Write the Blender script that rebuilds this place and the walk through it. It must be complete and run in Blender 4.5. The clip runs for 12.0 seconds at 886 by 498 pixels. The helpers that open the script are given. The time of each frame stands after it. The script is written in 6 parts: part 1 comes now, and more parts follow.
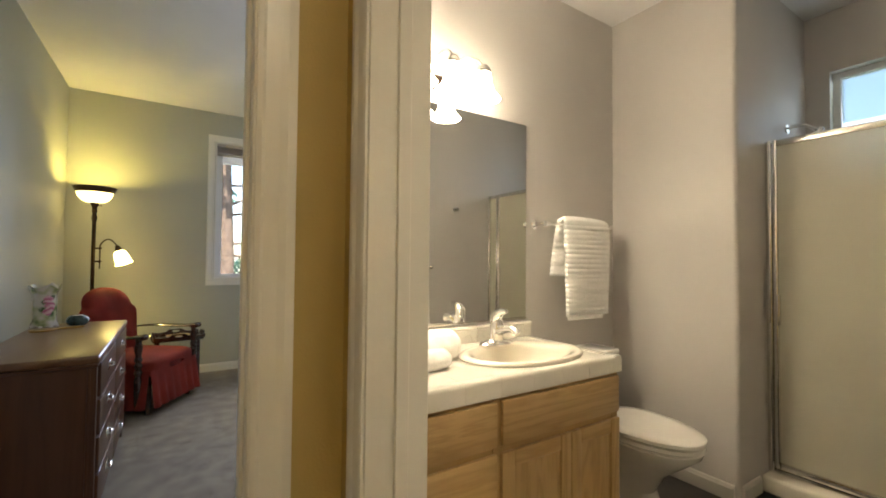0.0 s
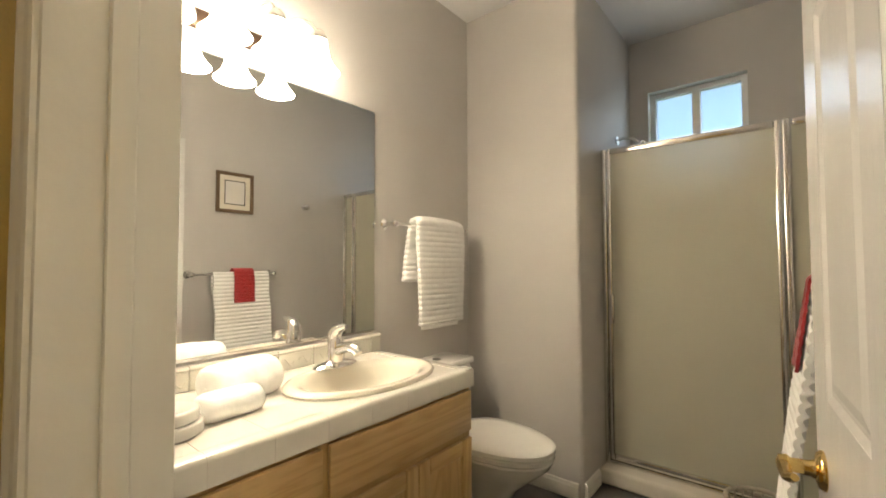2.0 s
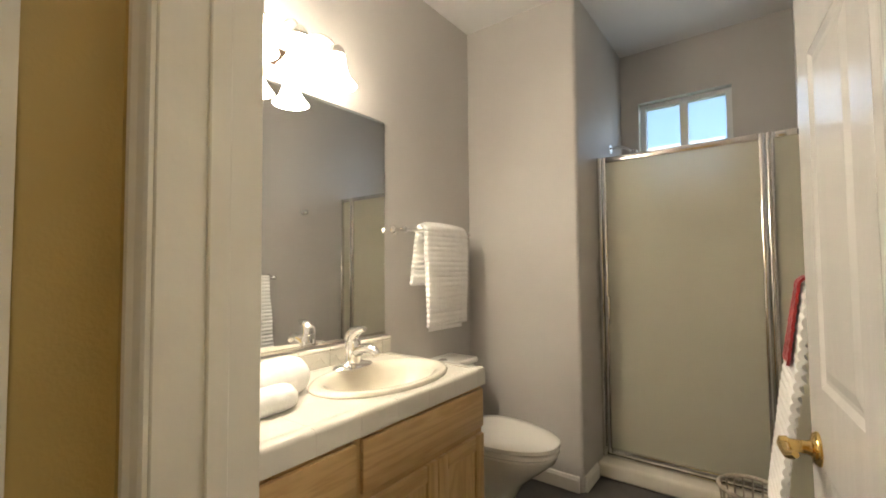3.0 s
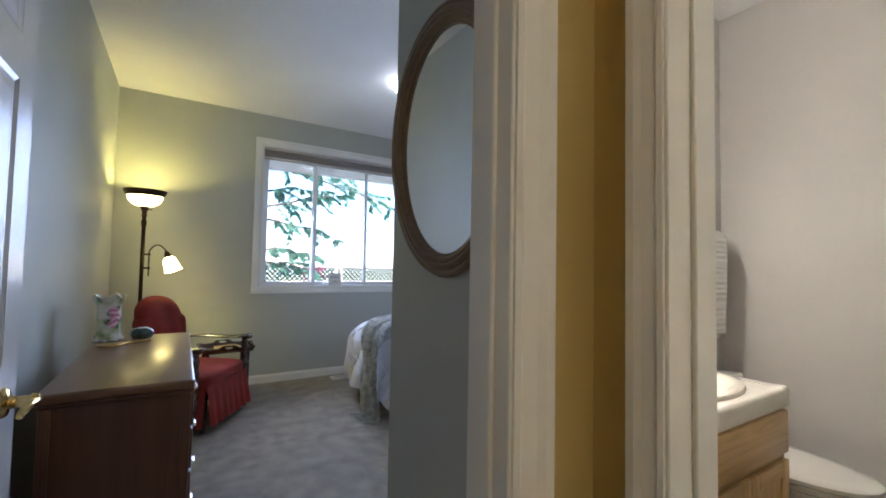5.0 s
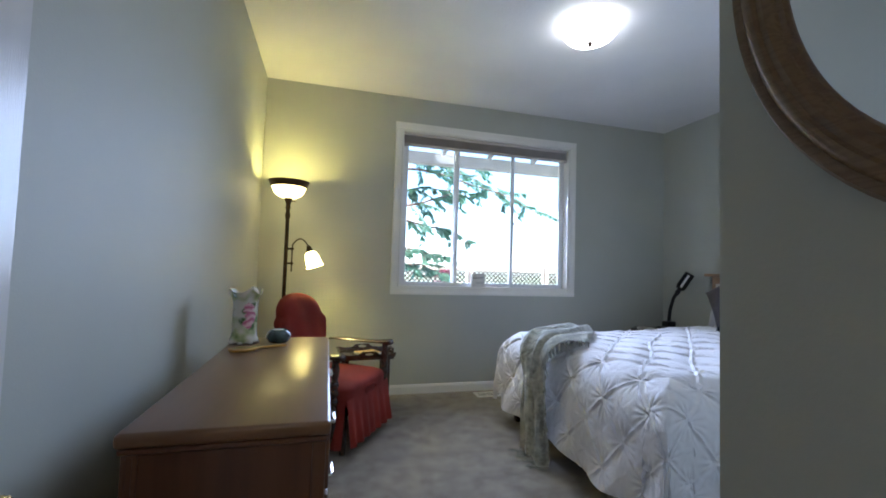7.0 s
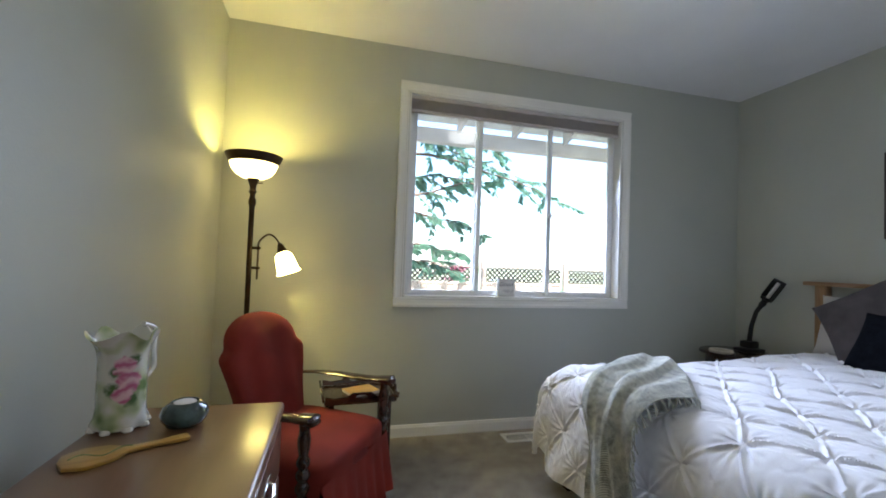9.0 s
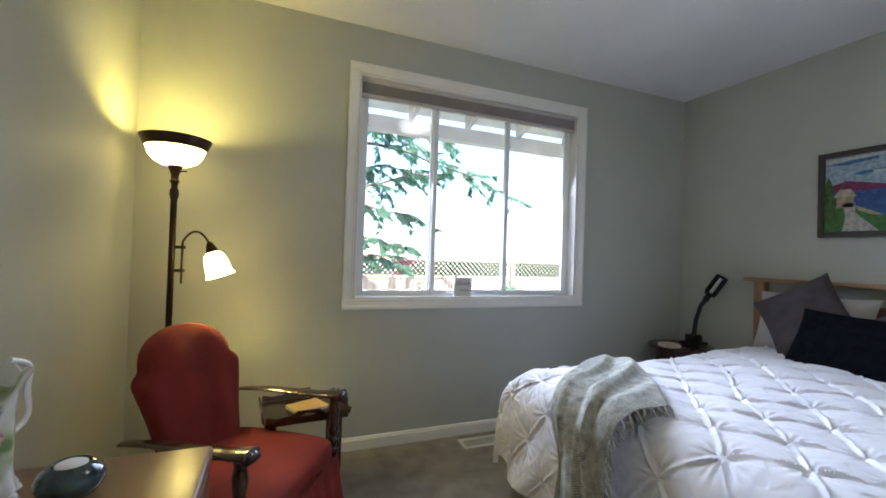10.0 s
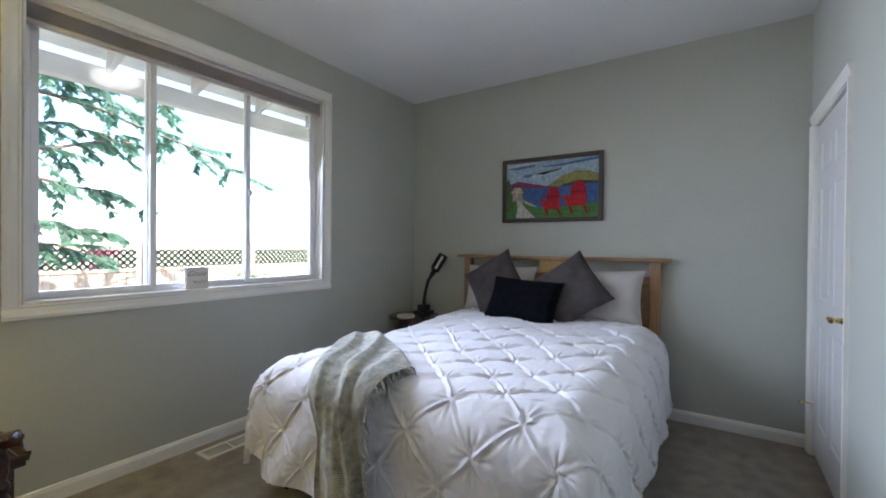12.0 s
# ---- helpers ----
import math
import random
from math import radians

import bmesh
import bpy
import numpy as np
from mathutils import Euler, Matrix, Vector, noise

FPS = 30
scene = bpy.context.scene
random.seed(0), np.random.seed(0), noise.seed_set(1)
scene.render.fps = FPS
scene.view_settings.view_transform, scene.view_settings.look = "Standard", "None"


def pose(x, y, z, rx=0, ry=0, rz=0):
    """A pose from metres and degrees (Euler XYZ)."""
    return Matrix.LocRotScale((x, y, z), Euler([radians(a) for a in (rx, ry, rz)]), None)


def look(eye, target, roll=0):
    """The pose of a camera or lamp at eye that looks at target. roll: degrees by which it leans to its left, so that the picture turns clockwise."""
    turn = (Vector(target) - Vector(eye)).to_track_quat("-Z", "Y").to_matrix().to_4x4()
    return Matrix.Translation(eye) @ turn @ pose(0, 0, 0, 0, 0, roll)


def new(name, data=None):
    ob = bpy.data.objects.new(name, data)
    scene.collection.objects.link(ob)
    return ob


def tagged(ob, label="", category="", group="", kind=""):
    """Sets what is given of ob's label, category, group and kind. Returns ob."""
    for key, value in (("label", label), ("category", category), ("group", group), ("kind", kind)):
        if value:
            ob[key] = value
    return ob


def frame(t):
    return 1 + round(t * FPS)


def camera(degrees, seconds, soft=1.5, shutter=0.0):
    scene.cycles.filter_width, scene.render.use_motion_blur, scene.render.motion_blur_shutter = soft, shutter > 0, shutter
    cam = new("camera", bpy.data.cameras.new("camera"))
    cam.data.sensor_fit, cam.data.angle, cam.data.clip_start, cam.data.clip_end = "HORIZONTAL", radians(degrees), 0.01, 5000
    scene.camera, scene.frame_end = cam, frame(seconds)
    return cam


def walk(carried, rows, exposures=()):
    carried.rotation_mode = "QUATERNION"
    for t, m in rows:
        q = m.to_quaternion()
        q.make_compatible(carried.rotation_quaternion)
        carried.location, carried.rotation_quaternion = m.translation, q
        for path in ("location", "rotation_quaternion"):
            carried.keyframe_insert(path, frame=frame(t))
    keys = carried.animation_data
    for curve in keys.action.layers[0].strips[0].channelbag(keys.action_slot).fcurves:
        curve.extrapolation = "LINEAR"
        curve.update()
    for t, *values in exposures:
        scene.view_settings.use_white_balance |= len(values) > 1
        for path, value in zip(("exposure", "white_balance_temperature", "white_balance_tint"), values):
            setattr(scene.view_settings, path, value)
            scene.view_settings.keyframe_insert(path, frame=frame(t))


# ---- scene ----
cam = camera(93.3, 12.0, soft=1.8)
PATH = [
    (0, (0.292, 0.395, 1.184), (1.374, 2.077, 1.239), 0.5),
    (0.5, (0.364, 0.474, 1.185), (1.626, 2.024, 1.24), 0.4),
    (1, (0.448, 0.493, 1.194), (1.854, 1.914, 1.252), 0.1),
    (1.5, (0.521, 0.517, 1.193), (2.011, 1.85, 1.258), -0.1),
    (2, (0.561, 0.536, 1.192), (2.105, 1.806, 1.264), -0.2),
    (2.5, (0.511, 0.562, 1.187), (2.099, 1.777, 1.267), -0.3),
    (2.7, (0.477, 0.569, 1.194), (2.071, 1.775, 1.273), -0.5),
    (4.3, (0.081, 0.651, 1.216), (1.484, 2.074, 1.302), 0.3),
    (4.5, (0.013, 0.688, 1.237), (1.331, 2.191, 1.305), 0.3),
    (5, (-0.024, 0.846, 1.206), (1.034, 2.541, 1.292), 1.1),
    (5.5, (-0.017, 1.034, 1.173), (0.776, 2.867, 1.265), 1.4),
    (6, (-0.005, 1.208, 1.162), (0.651, 3.095, 1.246), 1.7),
    (6.5, (0.009, 1.424, 1.149), (0.594, 3.334, 1.239), 1.6),
    (7, (0.01, 1.629, 1.139), (0.543, 3.554, 1.237), 1.8),
    (9, (0.169, 2.523, 1.222), (0.671, 4.458, 1.285), 2.1),
    (9.5, (0.193, 2.657, 1.251), (0.774, 4.57, 1.292), 2.0),
    (10, (0.162, 2.725, 1.267), (0.912, 4.579, 1.298), 1.9),
    (10.5, (0.147, 2.757, 1.276), (1.198, 4.458, 1.3), 1.5),
    (11, (0.144, 2.732, 1.269), (1.459, 4.24, 1.282), 1.0),
    (11.5, (0.141, 2.713, 1.269), (1.646, 4.031, 1.265), 0.7),
    (12, (0.112, 2.742, 1.259), (1.777, 3.85, 1.244), 0.5),
]
walk(cam, [(t, look(eye, target, roll)) for t, eye, target, roll in PATH], ((0, 2.0, 6500, 10), (1.2, 2.0, 6450, 10), (2.5, 2.0, 6200, 11), (5.0, 2.0, 5350, 13), (6.0, 2.05, 5250, 11), (7.0, 2.06, 5450, 10), (9.0, 2.05, 5900, 9), (12, 2.08, 6100, 11)))

WINDOW_W, BATH_GLOW, DOME_GLOW = 10.0, 11.2, 2.6
TORCH_W, READ_W = 2.4, 1.8
# ---- world and sun ----
world = bpy.data.worlds.new("sky")
scene.world = world
world.use_nodes = True
wn = world.node_tree.nodes
sky = wn.new("ShaderNodeTexSky")
sky.sky_type, sky.sun_disc = "NISHITA", False
sky.sun_elevation, sky.sun_rotation = radians(54.5), radians(187)
wn["Background"].inputs["Strength"].default_value = 0.15
world.node_tree.links.new(sky.outputs["Color"], wn["Background"].inputs["Color"])


def lamp(name, kind, m, watts, colour, size=0.05, size_y=None, spread=180):
    data = bpy.data.lights.new(name, kind)
    data.energy, data.color = watts, colour
    if kind == "AREA":
        data.shape, data.size, data.size_y = "RECTANGLE", size, size_y or size
        data.spread = radians(spread)
    elif kind == "SUN":
        data.angle = radians(size)
    else:
        data.shadow_soft_size = size
    ob = new(name, data)
    ob.matrix_world = m
    return ob


lamp("sun", "SUN", look((2, -8, 24), (4, 9, 0)), 5.0, (1.0, 0.95, 0.86), 0.5)
# daylight entering by the two windows
lamp("window_daylight", "AREA", look((1.52, 5.56, 1.70), (1.52, 4.0, 1.15)), WINDOW_W, (0.68, 0.76, 1.0), 1.70, 1.40, 106)
lamp("bath_window_daylight", "AREA", look((3.68, 0.99, 2.05), (2.6, 0.99, 1.9)), 0.35, (0.80, 0.90, 1.0), 0.5, 0.5)

# ---- materials ----


def mat(name, colour, rough=0.6, metal=0.0, var=0.08, scale=6.0, fine=0.0, fscale=200.0, bump=0.0, bscale=80.0, spec=0.5,
        second=None, stretch=(1, 1, 1), coat=0.0, sheen=0.0, island=0.0):
    m = bpy.data.materials.new(name)
    m.use_nodes = True
    nt = m.node_tree
    b = nt.nodes["Principled BSDF"]
    b.inputs["Roughness"].default_value, b.inputs["Metallic"].default_value = rough, metal
    b.inputs["Specular IOR Level"].default_value = spec
    b.inputs["Coat Weight"].default_value = coat
    b.inputs["Sheen Weight"].default_value = sheen
    co = nt.nodes.new("ShaderNodeTexCoord")
    mp = nt.nodes.new("ShaderNodeMapping")
    mp.inputs["Scale"].default_value = stretch
    nt.links.new(co.outputs["Object"], mp.inputs["Vector"])
    n1 = nt.nodes.new("ShaderNodeTexNoise")
    n1.inputs["Scale"].default_value, n1.inputs["Detail"].default_value = scale, 5
    nt.links.new(mp.outputs["Vector"], n1.inputs["Vector"])
    ramp = nt.nodes.new("ShaderNodeValToRGB")
    c2 = second or tuple(max(0, c * (1 - 2.2 * var)) for c in colour)
    c1 = colour if second else tuple(min(1, c * (1 + var)) for c in colour)
    ramp.color_ramp.elements[0].position, ramp.color_ramp.elements[1].position = 0.3, 0.7
    ramp.color_ramp.elements[0].color, ramp.color_ramp.elements[1].color = (*c2, 1), (*c1, 1)
    nt.links.new(n1.outputs["Fac"], ramp.inputs["Fac"])
    out = ramp.outputs["Color"]
    if fine:
        n2 = nt.nodes.new("ShaderNodeTexNoise")
        n2.inputs["Scale"].default_value = fscale
        nt.links.new(mp.outputs["Vector"], n2.inputs["Vector"])
        mx = nt.nodes.new("ShaderNodeMix")
        mx.data_type, mx.blend_type = "RGBA", "OVERLAY"
        mx.inputs[0].default_value = fine
        nt.links.new(out, mx.inputs[6])
        nt.links.new(n2.outputs["Fac"], mx.inputs[7])
        out = mx.outputs[2]
    nt.links.new(out, b.inputs["Base Color"])
    if bump:
        n3 = nt.nodes.new("ShaderNodeTexNoise")
        n3.inputs["Scale"].default_value, n3.inputs["Detail"].default_value = bscale, 3
        nt.links.new(mp.outputs["Vector"], n3.inputs["Vector"])
        bp = nt.nodes.new("ShaderNodeBump")
        bp.inputs["Strength"].default_value, bp.inputs["Distance"].default_value = bump, 0.01
        nt.links.new(n3.outputs["Fac"], bp.inputs["Height"])
        nt.links.new(bp.outputs["Normal"], b.inputs["Normal"])
    return m


def wood(name, light, dark, rough, axis=0, scale=9.0, coat=0.0):
    """Straight grain along one axis with wandering rings."""
    m = bpy.data.materials.new(name)
    m.use_nodes = True
    nt = m.node_tree
    b = nt.nodes["Principled BSDF"]
    b.inputs["Roughness"].default_value, b.inputs["Coat Weight"].default_value = rough, coat
    b.inputs["Coat Roughness"].default_value = 0.15
    co = nt.nodes.new("ShaderNodeTexCoord")
    mp = nt.nodes.new("ShaderNodeMapping")
    st = [1.0, 1.0, 1.0]
    st[axis] = 0.10
    mp.inputs["Scale"].default_value = st
    nt.links.new(co.outputs["Object"], mp.inputs["Vector"])
    big = nt.nodes.new("ShaderNodeTexNoise")
    big.inputs["Scale"].default_value, big.inputs["Detail"].default_value, big.inputs["Distortion"].default_value = scale, 4, 1.2
    small = nt.nodes.new("ShaderNodeTexNoise")
    small.inputs["Scale"].default_value, small.inputs["Detail"].default_value = scale * 16, 3
    rings = nt.nodes.new("ShaderNodeMath")
    rings.operation = "PINGPONG"
    rings.inputs[1].default_value = 0.07
    mul = nt.nodes.new("ShaderNodeMath")
    mul.operation = "MULTIPLY"
    mul.inputs[1].default_value = 9.0
    add = nt.nodes.new("ShaderNodeMath")
    add.operation = "MULTIPLY_ADD"
    add.inputs[1].default_value = 0.5
    nt.links.new(mp.outputs["Vector"], big.inputs["Vector"])
    nt.links.new(mp.outputs["Vector"], small.inputs["Vector"])
    nt.links.new(big.outputs["Fac"], rings.inputs[0])
    nt.links.new(rings.outputs[0], mul.inputs[0])
    nt.links.new(small.outputs["Fac"], add.inputs[0])
    nt.links.new(mul.outputs[0], add.inputs[2])
    ramp = nt.nodes.new("ShaderNodeValToRGB")
    ramp.color_ramp.elements[0].color, ramp.color_ramp.elements[1].color = (*dark, 1), (*light, 1)
    ramp.color_ramp.elements[0].position, ramp.color_ramp.elements[1].position = 0.15, 0.75
    nt.links.new(add.outputs[0], ramp.inputs["Fac"])
    nt.links.new(ramp.outputs["Color"], b.inputs["Base Color"])
    bp = nt.nodes.new("ShaderNodeBump")
    bp.inputs["Strength"].default_value, bp.inputs["Distance"].default_value = 0.08, 0.003
    nt.links.new(small.outputs["Fac"], bp.inputs["Height"])
    nt.links.new(bp.outputs["Normal"], b.inputs["Normal"])
    return m


def glow(name, colour, strength, base=(0.9, 0.88, 0.82)):
    m = bpy.data.materials.new(name)
    m.use_nodes = True
    b = m.node_tree.nodes["Principled BSDF"]
    b.inputs["Base Color"].default_value = (*base, 1)
    b.inputs["Roughness"].default_value = 0.3
    b.inputs["Emission Color"].default_value = (*colour, 1)
    b.inputs["Emission Strength"].default_value = strength
    return m


def glass(name, rough=0.0, tint=(1, 1, 1), clear=True, bump=0.0, diffuse=0.0):
    m = bpy.data.materials.new(name)
    m.use_nodes = True
    nt = m.node_tree
    b = nt.nodes["Principled BSDF"]
    b.inputs["Base Color"].default_value = (*tint, 1)
    b.inputs["Transmission Weight"].default_value = 1.0
    b.inputs["Roughness"].default_value = rough
    b.inputs["IOR"].default_value = 1.45
    if bump:
        n = nt.nodes.new("ShaderNodeTexNoise")
        n.inputs["Scale"].default_value = 160
        bp = nt.nodes.new("ShaderNodeBump")
        bp.inputs["Strength"].default_value, bp.inputs["Distance"].default_value = bump, 0.004
        nt.links.new(n.outputs["Fac"], bp.inputs["Height"])
        nt.links.new(bp.outputs["Normal"], b.inputs["Normal"])
    if diffuse:
        df = nt.nodes.new("ShaderNodeBsdfDiffuse")
        df.inputs["Color"].default_value = (0.70, 0.67, 0.53, 1)
        md = nt.nodes.new("ShaderNodeMixShader")
        md.inputs[0].default_value = diffuse
        nt.links.new(b.outputs[0], md.inputs[1])
        nt.links.new(df.outputs[0], md.inputs[2])
        nt.links.new(md.outputs[0], nt.nodes["Material Output"].inputs["Surface"])
    if clear:
        gl = nt.nodes.new("ShaderNodeBsdfGlossy")
        gl.inputs["Roughness"].default_value = 0.0
        tr = nt.nodes.new("ShaderNodeBsdfTransparent")
        fr = nt.nodes.new("ShaderNodeFresnel")
        fr.inputs["IOR"].default_value = 1.45
        mx = nt.nodes.new("ShaderNodeMixShader")
        nt.links.new(fr.outputs["Fac"], mx.inputs[0])
        nt.links.new(tr.outputs[0], mx.inputs[1])
        nt.links.new(gl.outputs[0], mx.inputs[2])
        nt.links.new(mx.outputs[0], nt.nodes["Material Output"].inputs["Surface"])
    return m


SAGE = mat("sage_wall_paint", (0.462, 0.470, 0.408), 0.55, var=0.025, scale=1.5, bump=0.05, bscale=140)
TAUPE = mat("taupe_wall_paint", (0.56, 0.535, 0.505), 0.5, var=0.025, scale=1.5, bump=0.05, bscale=140)
OCHRE = mat("ochre_wall_paint", (0.50, 0.375, 0.13), 0.5, var=0.03, scale=1.5, bump=0.10, bscale=140)
CEILING = mat("ceiling_white_paint", (0.80, 0.79, 0.77), 0.85, var=0.02, scale=2, bump=0.25, bscale=90)
TRIM = mat("trim_white_gloss", (0.80, 0.78, 0.72), 0.28, var=0.02, scale=4, bump=0.03, bscale=60)
DOORPAINT = mat("door_white_gloss", (0.70, 0.69, 0.665), 0.25, var=0.02, scale=4, bump=0.10, bscale=50, stretch=(8, 8, 0.6))
VINYL = mat("window_vinyl", (0.80, 0.80, 0.80), 0.35, var=0.01)
CARPET = mat("cut_pile_carpet", (0.375, 0.318, 0.232), 0.95, scale=9, second=(0.205, 0.168, 0.118), fine=0.7, fscale=420, bump=0.9, bscale=380, sheen=0.3)
FLOORTILE = mat("grey_vinyl_tile", (0.12, 0.11, 0.105), 0.45, scale=5, var=0.18, fine=0.3, bump=0.05)
OAK = wood("golden_oak", (0.60, 0.405, 0.175), (0.48, 0.305, 0.12), 0.35, axis=0, scale=7, coat=0.2)
OAKV = wood("golden_oak_upright", (0.60, 0.405, 0.175), (0.48, 0.305, 0.12), 0.35, axis=2, scale=7, coat=0.2)
BEDOAK = wood("headboard_oak", (0.34, 0.205, 0.105), (0.235, 0.135, 0.066), 0.45, axis=1, scale=7)
BEDOAKV = wood("headboard_oak_upright", (0.34, 0.205, 0.105), (0.235, 0.135, 0.066), 0.45, axis=2, scale=7)
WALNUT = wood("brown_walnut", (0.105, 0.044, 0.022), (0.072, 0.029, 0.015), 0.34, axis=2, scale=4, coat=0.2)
# mixed lighter and tanner than the carcass walnut, grain along the length
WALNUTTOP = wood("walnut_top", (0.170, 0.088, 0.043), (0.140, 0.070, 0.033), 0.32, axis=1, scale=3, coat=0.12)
DARKWOOD = wood("dark_mahogany", (0.050, 0.022, 0.014), (0.022, 0.010, 0.007), 0.22, axis=0, scale=9, coat=0.5)
PALEWOOD = wood("painted_maple", (0.55, 0.36, 0.13), (0.42, 0.25, 0.08), 0.4, axis=0, scale=20)
PEWTERWOOD = wood("bronze_mirror_wood", (0.175, 0.110, 0.055), (0.125, 0.076, 0.036), 0.38, axis=1, scale=30)
BRONZE = mat("oil_rubbed_bronze", (0.055, 0.035, 0.022), 0.35, metal=0.8, var=0.2, scale=12)
BLACKMETAL = mat("black_metal", (0.012, 0.012, 0.014), 0.45, metal=0.3, var=0.1)
CHROME = mat("chrome", (0.83, 0.82, 0.80), 0.07, metal=1.0, var=0.01)
ALUMINIUM = mat("bright_aluminium", (0.78, 0.76, 0.72), 0.16, metal=1.0, var=0.03, scale=20)
BRASS = mat("polished_brass", (0.80, 0.58, 0.22), 0.12, metal=1.0, var=0.04, scale=20)
PORCELAIN = mat("white_porcelain", (0.78, 0.76, 0.71), 0.12, var=0.01, coat=0.4)
BASINWHITE = mat("almond_porcelain", (0.80, 0.75, 0.64), 0.10, var=0.01, coat=0.4)
TILE = mat("glazed_cream_tile", (0.80, 0.77, 0.69), 0.15, var=0.02, scale=9, coat=0.3)
GROUT = mat("pale_grout", (0.79, 0.76, 0.68), 0.9, var=0.06, scale=30)
ACRYLIC = mat("shower_acrylic", (0.74, 0.70, 0.60), 0.22, var=0.02)
TERRY = mat("white_terry", (0.93, 0.925, 0.90), 0.95, var=0.02, scale=30, fine=0.0, fscale=500, bump=0.08, bscale=420, sheen=0.1)
REDTERRY = mat("red_terry", (0.42, 0.018, 0.022), 0.95, var=0.1, scale=30, bump=0.7, bscale=420, sheen=0.3)
REDCLOTH = mat("brick_red_cloth", (0.235, 0.021, 0.012), 0.9, var=0.14, scale=5, fine=0.35, fscale=500, bump=0.4, bscale=400, sheen=0.0)
LINEN = mat("white_cotton", (0.80, 0.785, 0.80), 0.85, var=0.015, scale=4, fine=0.06, fscale=700, bump=0.12, bscale=300, sheen=0.15)
PILLOWWHITE = mat("ivory_cotton", (0.53, 0.50, 0.475), 0.9, var=0.03, scale=8, bump=0.25, bscale=60)
GREYCLOTH = mat("charcoal_taupe_cloth", (0.082, 0.070, 0.068), 0.9, var=0.12, scale=12, fine=0.3, fscale=500, bump=0.4, bscale=300, spec=0.2, sheen=0.03)
BLACKCLOTH = mat("black_knit", (0.007, 0.008, 0.011), 1.0, var=0.2, scale=30, bump=0.8, bscale=160, spec=0.05)
SHADECLOTH = mat("grey_shade_cloth", (0.56, 0.51, 0.47), 0.85, var=0.04, scale=10)
PAPERWHITE = mat("paper_white", (0.72, 0.70, 0.66), 0.8, var=0.03)
PAPERINK = mat("grey_ink", (0.22, 0.22, 0.23), 0.8, var=0.02)
MATCREAM = mat("cream_mat_board", (0.74, 0.69, 0.58), 0.85, var=0.02)
ROPE = mat("cream_rope", (0.60, 0.55, 0.44), 0.85, var=0.1, scale=40, bump=0.5, bscale=200)
WICKER = mat("pale_wicker", (0.48, 0.42, 0.34), 0.7, var=0.18, scale=30)
EAVE = mat("painted_eave_timber", (0.60, 0.56, 0.50), 0.7, var=0.06, scale=6)
SOFFIT = mat("painted_roof_boards", (0.84, 0.82, 0.77), 0.7, var=0.05, scale=6)
CEDAR = mat("weathered_cedar", (0.52, 0.39, 0.31), 0.85, var=0.15, scale=5, stretch=(6, 6, 0.5))
BARK = mat("bark", (0.16, 0.11, 0.08), 0.95, var=0.25, scale=14, bump=0.9, bscale=25)
LEAF = mat("foliage", (0.11, 0.20, 0.135), 0.55, var=0.3, scale=3)
LEAF2 = mat("light_foliage", (0.10, 0.15, 0.05), 0.55, var=0.3, scale=3)
BLOSSOM = mat("pink_blossom", (0.55, 0.12, 0.22), 0.7, var=0.2)
LAWN = mat("lawn_and_gravel", (0.30, 0.29, 0.22), 0.95, scale=0.8, second=(0.14, 0.17, 0.07), fine=0.5, fscale=60)
CONCRETE = mat("patio_concrete", (0.45, 0.43, 0.40), 0.9, scale=3, var=0.07)
WALLSIDING = mat("outside_siding", (0.45, 0.42, 0.36), 0.8, var=0.05)
GLAZE = mat("green_blue_glaze", (0.055, 0.095, 0.095), 0.10, var=0.35, scale=25, coat=0.5)
# near-black colour for the shade inside holes that are not cut
GAPSHADE = mat("painted_gap_shade", (0.02, 0.018, 0.016), 0.9, var=0.05)
MIRROR = mat("silvered_mirror", (0.90, 0.91, 0.90), 0.0, metal=1.0, var=0.0)
CLEAR = glass("clear_glass")
FROST = glass("obscure_shower_glass", 0.45, (0.86, 0.84, 0.76), clear=False, bump=0.6, diffuse=0.65)
FROSTWIN = glass("obscure_window_glass", 0.5, (0.50, 0.58, 0.62), clear=False, bump=0.4)
SHADEGLOW = glow("lit_opal_glass", (1.0, 0.84, 0.62), BATH_GLOW)
BOWLGLOW = glow("lit_bowl_glass", (1.0, 0.76, 0.26), 1.6)
READGLOW = glow("lit_reading_shade", (1.0, 0.74, 0.22), 4.0)
DOMEGLOW = glow("lit_ceiling_dome", (1.0, 0.94, 0.86), DOME_GLOW)


# glow of the added, unseen hall fill lamp
HALLFILLGLOW = glow("hall_fill_glow", (1.0, 0.86, 0.62), 17.0)
FRAMEBROWN = mat("dark_frame", (0.055, 0.040, 0.034), 0.45, var=0.1)


